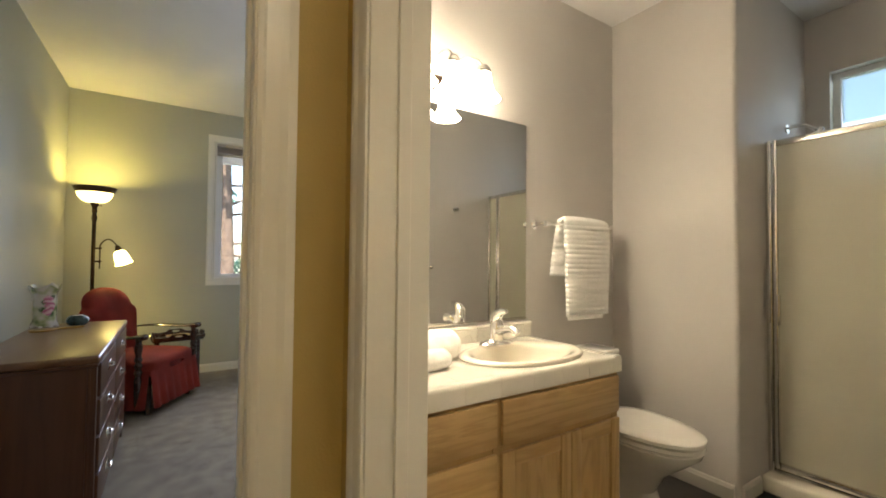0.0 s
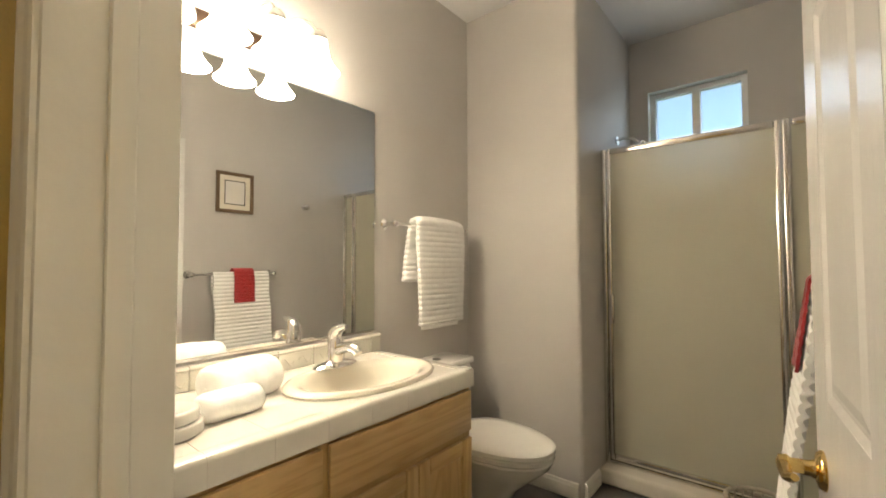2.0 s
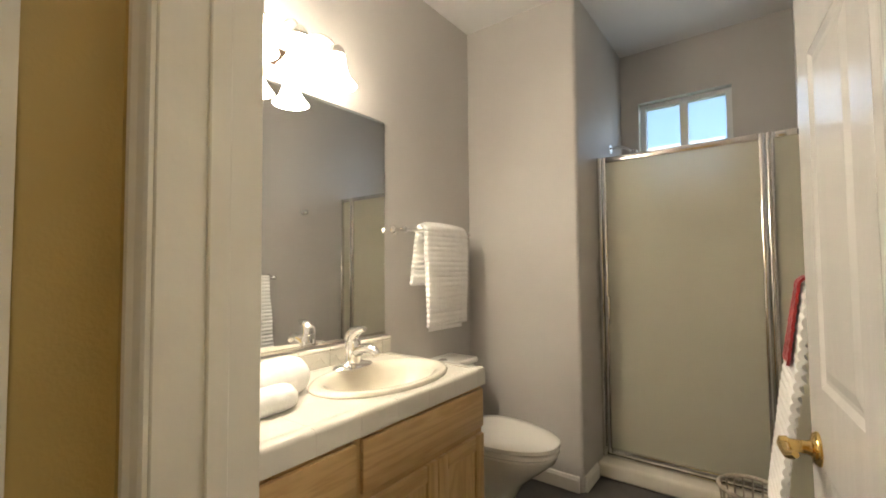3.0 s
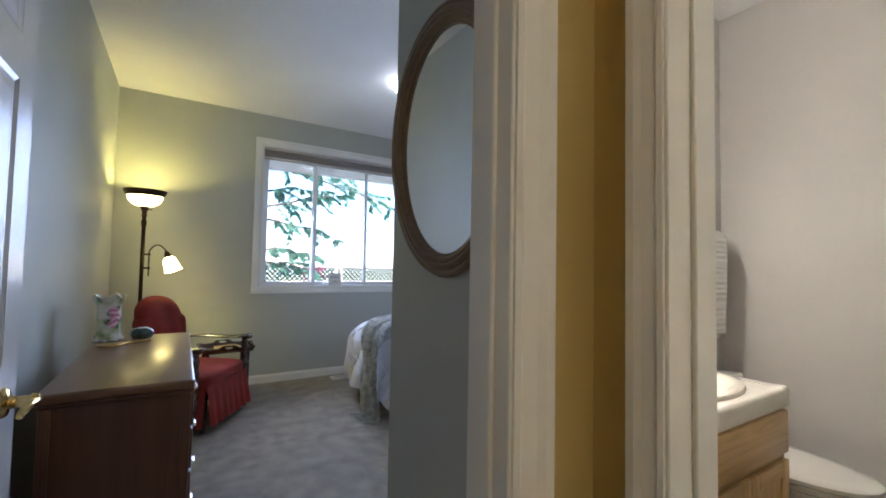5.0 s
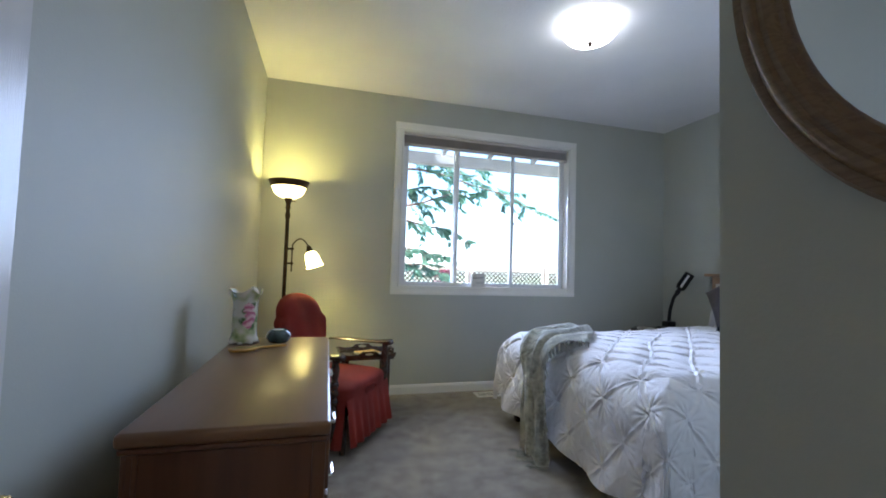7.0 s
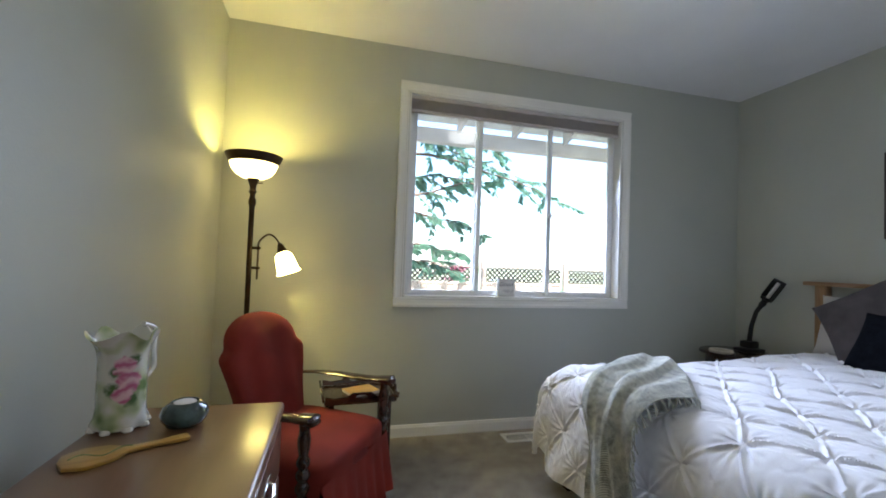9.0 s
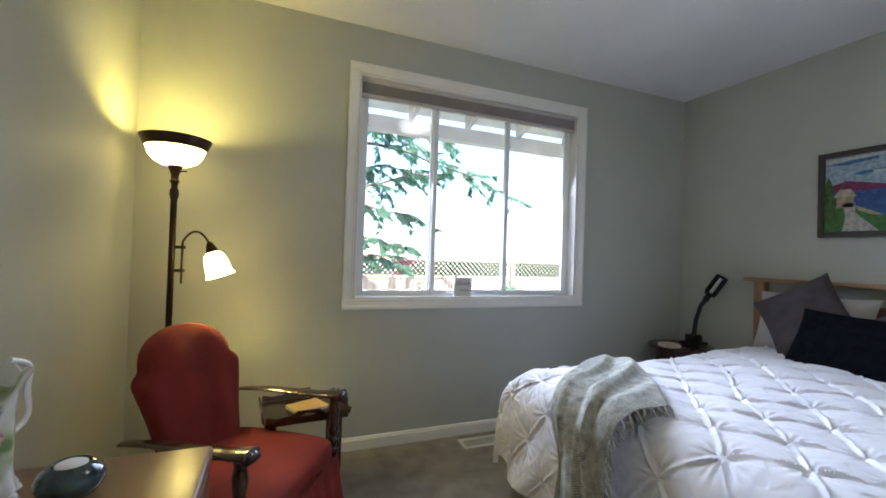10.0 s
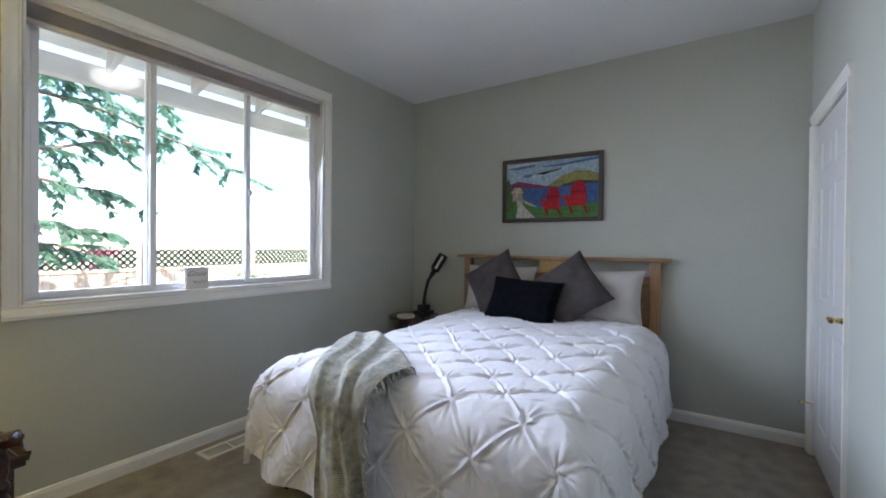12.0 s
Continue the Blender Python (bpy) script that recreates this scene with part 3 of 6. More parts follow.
def panel_door(name, w, h, label, m, handle_x, sweep, both=True, hz=0.915):
    """Six-panel door; local x along the width from the hinge, y thickness (front at y = 0, back at y = -0.035), z up."""
    root = thing(name, label, "door", kind="structure")
    root.matrix_world = m
    T, d = 0.035, 0.006
    bm = newbox((0, -T + d, 0), (w, -d, h))
    st, mid = 0.105, 0.09
    cx = w / 2
    rows = [(0.22, 0.80), (0.955, 1.60), (1.70, h - 0.12)]
    for y0, y1 in ((-d, 0), (-T, -T + d)):
        for a, b in (((0, y0, 0), (st, y1, h)), ((w - st, y0, 0), (w, y1, h)), ((st, y0, 0), (w - st, y1, 0.22)), ((st, y0, h - 0.12), (w - st, y1, h)),
                     ((st, y0, 0.80), (w - st, y1, 0.955)), ((st, y0, 1.60), (w - st, y1, 1.70))):
            box(bm, a, b, 0.0)
        for z0, z1 in rows:
            box(bm, (cx - mid / 2, y0, z0), (cx + mid / 2, y1, z1), 0.0)
    part("leaf", bm, DOORPAINT, root, smooth=False)
    for x0, x1 in ((st, cx - mid / 2), (cx + mid / 2, w - st)):
        for z0, z1 in rows:
            for side in ((0, -d), (-T, -T + d)) if both else ((0, -d),):
                face, back = side
                s = 1 if face > back else -1
                pb = bmesh.new()
                # sloped moulding falling from the frame, then a raised field
                loops = [(0.0, face - s * 0.0005), (0.012, back + s * 0.0008), (0.020, back + s * 0.0008), (0.040, face - s * 0.001)]
                rings = []
                for ins, y in loops:
                    rings.append([pb.verts.new(p) for p in ((x0 + ins, y, z0 + ins), (x1 - ins, y, z0 + ins), (x1 - ins, y, z1 - ins), (x0 + ins, y, z1 - ins))])
                for p, q in zip(rings, rings[1:]):
                    for i in range(4):
                        pb.faces.new((p[i], p[(i + 1) % 4], q[(i + 1) % 4], q[i]))
                pb.faces.new(rings[-1])
                part("panel", pb, DOORPAINT, root, smooth=False)
    lever(root, pose(handle_x, 0, hz, -90, 0, 0), sweep=sweep)
    if both:
        lever(root, pose(handle_x, -T, hz, 90, 0, 0), sweep=sweep)
    for z in (0.20, 1.0, h - 0.22):
        hb = newlathe([(0.006, -0.045), (0.006, 0.045)], 10, pose(-0.004, 0.003, z))
        box(hb, (0.0, -0.033, z - 0.045), (0.002, -0.002, z + 0.045))
        part("hinge", hb, BRASS, root, "brass hinge")
    return root


# bedroom door, swung open along the west wall; bathroom door, swung open along its south wall; closet door, shut
panel_door("door_bedroom", 0.755, 2.02, "white six-panel bedroom door standing open", pose(-0.383, 1.487, 0.012, 0, 0, 90), 0.665, -1, hz=0.875)
panel_door("door_bathroom", 0.80, 2.02, "white six-panel bathroom door standing open", pose(0.802, 0.424, 0.012, 0, 0, 5.6), 0.735, -1, hz=0.825)
panel_door("door_closet", 0.81, 1.99, "white six-panel closet door, shut", pose(3.486, 2.223, 0.012, 0, 0, 180), 0.745, -1)
for fr, m in ((f_bath, pose(0.71, EY1 - 0.0125, 0.93, 90, 0, 0)), (f_bed, pose(DX1 - 0.0125, 1.445, 0.86, 0, -90, 0) @ pose(0, 0, 0, 0, 0, 90))):
    bm = newbox((-0.014, -0.030, 0), (0.014, 0.030, 0.002), 0.0008)
    for dy in (-0.022, 0.022):
        lathe(bm, [(0.0035, 0.002), (0.003, 0.003), (0.0005, 0.0032)], 10, pose(0, dy, 0))
    part("strike_plate", bm, BRASS, fr, "brass strike plate")
    # no hole is cut: a dark patch on the plate stands for its shade
    bm = newbox((-0.005, -0.010, 0.0021), (0.006, 0.010, 0.0025))
    part("latch_hole_shade", bm, GAPSHADE, fr, "dark patch for the shade of the latch hole")

# ---- bedroom window ----
win = thing("window_1", "white three-light sliding bedroom window with moulded casing", "window", kind="structure")
for p0, p1, inw in (((WX0 - 0.004, YW, WZ0), (WX0 - 0.004, YW, WZ1), (-1, 0, 0)), ((WX1 + 0.004, YW, WZ0), (WX1 + 0.004, YW, WZ1), (1, 0, 0)),
                    ((WX0 - 0.070, YW, WZ1), (WX1 + 0.070, YW, WZ1), (0, 0, 1)), ((WX0 - 0.070, YW, WZ0), (WX1 + 0.070, YW, WZ0), (0, 0, -1))):
    bm = bmesh.new()
    prism(bm, [(u * 1.1, v) for u, v in CASING], p0, p1, inw, (0, -1, 0))
    part("casing", bm, TRIM, win, smooth=False)
LT = 0.012
for a, b, nm in (((WX0, YW - 0.003, WZ0), (WX0 + LT, 5.60, WZ1), "jamb_liner"), ((WX1 - LT, YW - 0.003, WZ0), (WX1, 5.60, WZ1), "jamb_liner"),
                 ((WX0 + LT, YW - 0.003, WZ1 - LT), (WX1 - LT, 5.60, WZ1), "head_liner"), ((WX0 + LT, YW - 0.003, WZ0), (WX1 - LT, 5.60, WZ0 + LT), "window_sill")):
    part(nm, newbox(a, b, 0.0015), TRIM, win, smooth=False)
U0, U1, V0, V1 = WX0 + LT, WX1 - LT, WZ0 + LT, WZ1 - LT
for a, b in (((U0, 5.525, V0), (U0 + 0.032, 5.595, V1)), ((U1 - 0.014, 5.525, V0), (U1, 5.595, V1)), ((U0 + 0.032, 5.525, V0), (U1 - 0.0145, 5.595, V0 + 0.006)), ((U0 + 0.032, 5.525, V1 - 0.030), (U1 - 0.0145, 5.595, V1))):
    part("window_frame", newbox(a, b, 0.002), VINYL, win, smooth=False)
M1, M2 = 1.212, 1.815
for x0, x1, yc, nm in ((U0 + 0.032, M1 + 0.022, 5.540, "left_sash"), (M1 - 0.022, M2 + 0.022, 5.572, "fixed_light"), (M2 - 0.022, U1 - 0.014, 5.540, "right_sash")):
    z0, z1, s = V0 + 0.006, V1 - 0.030, 0.032
    sash = part("sash", newbox((x0, yc - 0.014, z0), (x0 + s, yc + 0.014, z1), 0.002), VINYL, win, smooth=False)
    for a, b in (((x1 - s, yc - 0.014, z0), (x1, yc + 0.014, z1)), ((x0 + s, yc - 0.014, z0), (x1 - s, yc + 0.014, z0 + s)), ((x0 + s, yc - 0.014, z1 - s), (x1 - s, yc + 0.014, z1))):
        part("sash_rail", newbox(a, b, 0.002), VINYL, sash, smooth=False)
    pane = part("pane", newbox((x0 + s - 0.004, yc - 0.002, z0 + s - 0.004), (x1 - s + 0.004, yc + 0.002, z1 - s + 0.004)), CLEAR, sash, smooth=False)
    pane.visible_shadow = False
for x, z in ((U0 + 0.055, 1.33), (M2, 1.62)):
    bm = newbox((x - 0.010, 5.508, z - 0.022), (x + 0.010, 5.526, z + 0.022), 0.004, 2)
    box(bm, (x - 0.004, 5.498, z - 0.008), (x + 0.012, 5.509, z + 0.008), 0.003, 2)
    part("latch", bm, VINYL, win, "white sash latch")

shade = thing("cellular_shade", "grey brown cellular shade drawn up", "window shade")
part("headrail", newbox((U0 + 0.004, 5.455, V1 - 0.030), (U1 - 0.004, 5.500, V1 - 0.001), 0.004, 2), SHADECLOTH, shade)
bm = bmesh.new()
for k in range(6):
    zc = V1 - 0.036 - 0.012 * k
    prism(bm, [(-0.020, 0), (0, 0.0058), (0.020, 0), (0, -0.0058)], (U0 + 0.006, 5.478, zc), (U1 - 0.006, 5.478, zc), (0, 1, 0), (0, 0, 1))
part("pleats", bm, SHADECLOTH, shade, smooth=False)
part("bottom_rail", newbox((U0 + 0.005, 5.458, V1 - 0.122), (U1 - 0.005, 5.498, V1 - 0.102), 0.004, 2), SHADECLOTH, shade)

# ---- bathroom window ----
bw = thing("window_2", "small white sliding bathroom window with obscure glass", "window", kind="structure")
for a, b in (((3.655, BY0, BZ0), (3.715, BY0 + 0.035, BZ1)), ((3.655, BY1 - 0.035, BZ0), (3.715, BY1, BZ1)), ((3.655, BY0 + 0.035, BZ0), (3.715, BY1 - 0.035, BZ0 + 0.035)), ((3.655, BY0 + 0.035, BZ1 - 0.035), (3.715, BY1 - 0.035, BZ1))):
    part("window_frame", newbox(a, b, 0.002), VINYL, bw, smooth=False)
part("mullion", newbox((3.650, 0.940, BZ0 + 0.035), (3.712, 0.987, BZ1 - 0.035), 0.002), VINYL, bw, smooth=False)
for a, b in ((BY0 + 0.033, 0.942), (0.985, BY1 - 0.033)):
    p = part("pane", newbox((3.682, a, BZ0 + 0.033), (3.688, b, BZ1 - 0.033)), FROSTWIN, bw, smooth=False)
    p.visible_shadow = False
part("latch", newbox((3.640, 0.955, 2.02), (3.651, 0.973, 2.07), 0.003, 2), VINYL, bw)

# ---- bathroom things ----
van = thing("vanity_cabinet", "golden oak vanity cabinet with drawer fronts and panelled doors", "cabinet", 0.787, 1.512, 0)
VW, VD, VH = 1.118, 0.543, 0.716
for a, b in (((0, 0.020, 0.09), (0.016, VD, VH)), ((VW - 0.016, 0.020, 0.0), (VW, VD, VH)), ((0.0165, VD - 0.012, 0.09), (VW - 0.0165, VD, VH)), ((0.0165, 0.0205, 0.09), (VW - 0.0165, VD - 0.0125, 0.106))):
    part("carcass_panel", newbox(a, b), OAKV, van, smooth=False)
part("toe_kick", newbox((0, 0.065, 0), (VW - 0.0165, 0.083, 0.0895)), OAK, van, smooth=False)
for x0, x1 in ((0, 0.050), (0.432, 0.470), (VW - 0.035, VW)):
    part("stile", newbox((x0, 0.0, 0.09), (x1, 0.0195, VH), 0.001), OAKV, van, smooth=False)
for z0, z1 in ((0.09, 0.118), (0.520, 0.558), (VH - 0.020, VH)):
    for x0, x1 in ((0.0505, 0.4315), (0.4705, VW - 0.0355)):
        part("face_rail", newbox((x0, 0.0005, z0), (x1, 0.019, z1), 0.001), OAK, van, smooth=False)


def oak_front(nm, x0, x1, z0, z1, panel):
    f = 0.019
    if not panel:
        bm = newbox((x0, -f, z0), (x1, -0.0005, z1), 0.007, 2)
        return part(nm, bm, OAK, van)
    s = 0.056
    d = part(nm, newbox((x0 + s, -0.009, z0 + s), (x1 - s, -0.001, z1 - s)), OAKV, van, smooth=False)
    for xa in (x0, x1 - s):
        part("door_stile", newbox((xa, -f, z0), (xa + s, -0.0005, z1), 0.004, 2), OAKV, d)
    for z in (z0, z1 - s):
        part("door_rail", newbox((x0 + s + 0.0003, -f + 0.0005, z), (x1 - s - 0.0003, -0.0005, z + s), 0.003), OAK, d)
    return d


oak_front("drawer_front", 0.045, 0.440, 0.552, 0.704, False)
oak_front("drawer_front", 0.045, 0.440, 0.345, 0.530, False)
oak_front("drawer_front", 0.045, 0.440, 0.110, 0.322, False)
oak_front("false_front", 0.462, VW - 0.008, 0.552, 0.706, False)
oak_front("door", 0.462, 0.808, 0.105, 0.527, True)
oak_front("door", 0.812, VW - 0.008, 0.105, 0.527, True)

ct = thing("countertop", "cream glazed tile countertop with rounded edge", "countertop", 0.787, 1.497, 0.725)
CW, CD = 1.130, 0.558
cut = bmesh.new()
ring_o, ring_i = [], []
SX, SY, SA, SB = 0.775, 0.232, 0.285, 0.190
N = 48
ang = [2 * math.pi * k / N for k in range(N)]
for zt in (-0.008, 0.056):
    o, i = [], []
    for a in ang:
        c, s = math.cos(a), math.sin(a)
        i.append(cut.verts.new((SX + SA * c, SY + SB * s, zt)))
        k = min((CW - SX - 0.012 if c > 0 else SX) / max(abs(c), 1e-6), (CD - SY if s > 0 else SY - 0.012) / max(abs(s), 1e-6))
        o.append(cut.verts.new((SX + k * c, SY + k * s, zt)))
    ring_o.append(o)
    ring_i.append(i)
for k in range(N):
    n = (k + 1) % N
    cut.faces.new((ring_o[1][k], ring_o[1][n], ring_i[1][n], ring_i[1][k]))
    cut.faces.new((ring_o[0][k], ring_i[0][k], ring_i[0][n], ring_o[0][n]))
    cut.faces.new((ring_i[0][k], ring_i[1][k], ring_i[1][n], ring_i[0][n]))
    cut.faces.new((ring_o[0][k], ring_o[0][n], ring_o[1][n], ring_o[1][k]))
part("bed", cut, GROUT, ct, smooth=False)
def edge_tile(length):
    """Rounded edge trim tile, along x; nose towards -y."""
    prof = [(0.0, -0.008), (0.0, 0.046), (0.004, 0.055), (0.012, 0.0600), (0.045, 0.0590), (0.045, 0.0555), (0.013, 0.0555), (0.013, -0.008)]
    bm = bmesh.new()
    prism(bm, prof, (0.0002, 0, 0), (length - 0.0002, 0, 0), (0, 1, 0), (0, 0, 1))
    return bm


x = 0.0
while x < CW - 0.02:
    L = min(0.153, CW - x)
    ob = part("edge_tile", edge_tile(L), TILE, ct)
    ob.location = (x, 0, 0)
    x += 0.153
y = 0.0
while y < CD - 0.02:
    L = min(0.153, CD - y)
    ob = part("edge_tile", edge_tile(L), TILE, ct)
    ob.matrix_local = pose(CW, y, 0, 0, 0, 90)
    y += 0.153
# field tiles, clipped away where the basin sits
step = 0.153
for i in range(8):
    for j in range(4):
        x0, x1 = i * step + 0.0003, min((i + 1) * step - 0.0003, CW - 0.046)
        y0, y1 = 0.046 + j * step, min(0.046 + (j + 1) * step - 0.0006, CD - 0.022)
        if x1 - x0 < 0.02 or y1 - y0 < 0.02:
            continue
        bm = newbox((x0, y0, 0.0560), (x1, y1, 0.0592), 0.0005)
        if any(((x - SX) / (SA + 0.008)) ** 2 + ((y - SY) / (SB + 0.008)) ** 2 < 1 for x in np.linspace(x0, x1, 6) for y in np.linspace(y0, y1, 6)):
            bm.free()
            bm = bmesh.new()
            n = 14
            for a in range(n):
                for b in range(n):
                    u0, u1 = x0 + (x1 - x0) * a / n, x0 + (x1 - x0) * (a + 1) / n
                    v0, v1 = y0 + (y1 - y0) * b / n, y0 + (y1 - y0) * (b + 1) / n
                    if all(((u - SX) / (SA + 0.004)) ** 2 + ((v - SY) / (SB + 0.004)) ** 2 > 1 for u in (u0, u1) for v in (v0, v1)):
                        bm.faces.new([bm.verts.new(p) for p in ((u0, v0, 0.0590), (u1, v0, 0.0590), (u1, v1, 0.0590), (u0, v1, 0.0590))])
            bmesh.ops.remove_doubles(bm, verts=bm.verts, dist=1e-5)
            if not bm.faces:
                bm.free()
                continue
        part("field_tile", bm, TILE, ct, smooth=False)

bs = thing("backsplash", "cream tile backsplash with embossed leaf border", "backsplash", 0.787, YN - 0.022, 0.785)
x = 0.0
k = 0
while x < CW - 0.03:
    L = min(0.153, CW - x)
    bm = newbox((x + 0.001, 0, 0), (x + L - 0.001, 0.021, 0.062), 0.002)
    t = part("tile", bm, TILE, bs)
    for m in range(2):
        cx = x + 0.038 + 0.077 * m
        if cx > CW - 0.03:
            continue
        lb = bmesh.new()
        for s in (-1, 1):
            lathe(lb, [(0.0004, -0.003), (0.010, -0.002), (0.013, 0.0), (0.0004, 0.0)], 14, pose(cx + 0.013 * s, -0.0002, 0.030, 90, 0, 0) @ pose(0, 0, 0, 0, 0, 40 * s) @ Matrix.Diagonal((1.5, 0.6, 1.0, 1)))
        tube(lb, arc(lambda q: (cx - 0.028 + 0.056 * q, -0.001, 0.030 + 0.014 * math.sin(q * 2 * math.pi)), 14), 0.0022, 6)
        part("relief", lb, TILE, t, "embossed leaf relief")
    cap = bmesh.new()
    prism(cap, [(0, 0), (-0.003, 0.006), (0, 0.014), (0.010, 0.017), (0.021, 0.016), (0.021, 0)], (x + 0.001, 0, 0.063), (x + L - 0.001, 0, 0.063), (0, 1, 0), (0, 0, 1))
    part("cap_tile", cap, TILE, bs)
    x += 0.153

basin = thing("washbasin", "almond porcelain oval drop-in washbasin", "washbasin", 0.787 + SX, 1.497 + SY, 0.785)
prof = [(1.06, 0.0), (1.065, 0.006), (1.04, 0.014), (0.98, 0.017), (0.90, 0.014), (0.84, 0.004), (0.80, -0.012), (0.72, -0.055), (0.55, -0.105), (0.30, -0.128), (0.08, -0.132),
        (0.08, -0.140), (0.34, -0.137), (0.60, -0.112), (0.80, -0.055), (0.90, -0.004), (0.96, -0.001)]
bm = newlathe(prof, 56, sx=SA, sy=SB, closed=True)
part("bowl", bm, BASINWHITE, basin)
part("drain", newlathe([(0.026, -0.131), (0.026, -0.127), (0.020, -0.125), (0.0005, -0.126)], 24), CHROME, basin, "chrome drain")

fc = thing("faucet", "chrome single-lever washbasin faucet", "faucet", 0.787 + SX - 0.002, 1.497 + SY + SB * 0.90, 0.799)
bm = newlathe([(0.072, 0), (0.075, 0.004), (0.066, 0.012), (0.034, 0.020), (0.028, 0.030), (0.026, 0.075), (0.024, 0.084), (0.0005, 0.086)], 32, sx=1.1, sy=0.55)
part("base", bm, CHROME, fc)
part("body", newlathe([(0.026, 0.01), (0.027, 0.05), (0.026, 0.088), (0.018, 0.098), (0.0005, 0.100)], 28), CHROME, fc)
part("spout", newtube([(0, 0.0, 0.045), (0, -0.035, 0.064), (0, -0.075, 0.074), (0, -0.105, 0.070), (0, -0.118, 0.056)], [0.020, 0.019, 0.016, 0.0145, 0.0135], 16), CHROME, fc)
part("lever", newtube([(0, 0.006, 0.092), (0, 0.004, 0.108), (0, -0.008, 0.122), (0, -0.036, 0.134), (0, -0.058, 0.137)], [0.025, 0.0245, 0.021, 0.014, 0.008], 16), CHROME, fc)
part("pop_up_rod", newtube([(0, 0.034, 0.01), (0, 0.034, 0.075)], 0.0032, 8), CHROME, fc)
fc.scale = (1.18, 1.18, 1.15)

mir = thing("wall_mirror", "plain frameless bathroom mirror above the vanity", "mirror", 0, 0, 0)
part("glass", newbox((XB + 0.004, YN - 0.007, 0.886), (1.890, YN - 0.001, 1.922), 0.0012), MIRROR, mir, smooth=False)
ch = bmesh.new()
prism(ch, [(0, 0), (0, 0.009), (0.002, 0.009), (0.002, 0.002), (0.014, 0.002), (0.014, 0)], (XB + 0.004, YN - 0.011, 0.877), (1.890, YN - 0.011, 0.877), (0, 1, 0), (0, 0, 1))
part("channel", ch, ALUMINIUM, mir, "aluminium mirror channel", smooth=False)

vl = thing("vanity_light", "nickel vanity light with four lit bell glass shades", "wall lamp", 0, 0, 0)
LX = (0.960, 1.130, 1.300, 1.470)
part("backplate", newbox((1.06, YN - 0.022, 1.985), (1.385, YN, 2.055), 0.010, 3), BRONZE, vl)
for lx in LX:
    y0, cz = YN - 0.02, 2.030
    px = 1.10 + (lx - 0.975) / 0.495 * 0.245
    arm = part("arm", newtube(arc(lambda q: (px + (lx - px) * q, y0 - 0.145 * (1 - math.cos(q * math.pi)) / 2, 2.03 + 0.075 * math.sin(q * math.pi) + 0.035 * q), 18), 0.0062, 10), ALUMINIUM, vl, "brushed nickel arm")
    part("socket_cap", newlathe([(0.008, 0.075), (0.018, 0.070), (0.031, 0.052), (0.036, 0.034), (0.034, 0.030)], 24, pose(lx, y0 - 0.145, cz - 0.018)), ALUMINIUM, arm, "nickel socket cap")
    prof = [(0.030, 0.0), (0.034, -0.025), (0.039, -0.055), (0.050, -0.085), (0.068, -0.108), (0.078, -0.118)]
    part("shade", newlathe(shell(prof, 0.004), 32, pose(lx, y0 - 0.145, cz + 0.012), closed=True), SHADEGLOW, vl, "lit opal bell shade")


def power(x, k):
    return math.copysign(abs(x) ** k, x)


def ribbed_towel(parent, nm, w, front, back, t, folds, material, label="", amp=0.0075, reach=0.013):
    """Towel hung over a bar along x, ribbed across; origin at the bar, front towards -y."""
    total = front + back + math.pi * 0.014

    def f(u, v, layer=0):
        s = u * total
        rib = amp * abs(math.sin(s * math.pi / 0.027)) ** 0.6
        x = (v - 0.5) * w + 0.004 * math.sin(s * 23)
        r = reach + rib
        if s < back:
            return (x, r, -(back - s))
        if s < back + math.pi * 0.014:
            a = (s - back) / 0.014
            return (x, r * math.cos(a), r * math.sin(a))
        d = s - back - math.pi * 0.014
        return (x, -r - 0.012 * min(1, d / 0.3) * (0.5 + 0.5 * math.sin(v * 5 + 1)), -d)
    bm = sheet(int(total / 0.0034), 14, f, t)
    return part(nm, bm, material, parent, label)


def towel_bar(label, x0, x1, y, z, wall_y, name="towel_bar"):
    tb = thing(name, label, "towel bar", 0, 0, 0)
    part("bar", newtube([(x0, y, z), (x1, y, z)], 0.0085, 14), CHROME, tb)
    s = 1 if wall_y > y else -1
    for x in (x0 + 0.004, x1 - 0.004):
        d = abs(wall_y - y)
        bm = newlathe([(0.027, 0), (0.027, 0.005), (0.020, 0.012), (0.011, 0.018), (0.010, d - 0.012), (0.016, d - 0.006), (0.017, d + 0.008), (0.010, d + 0.016), (0.0005, d + 0.018)], 20, pose(x, wall_y, z, 90 * s, 0, 0))
        part("post", bm, CHROME, tb)
    return tb


towel_bar("chrome towel bar beside the mirror", 1.955, 2.525, YN - 0.075, 1.388, YN)
tw = thing("hand_towel", "white ribbed towel folded over the chrome bar", "towel", 2.275, YN - 0.075, 1.388)


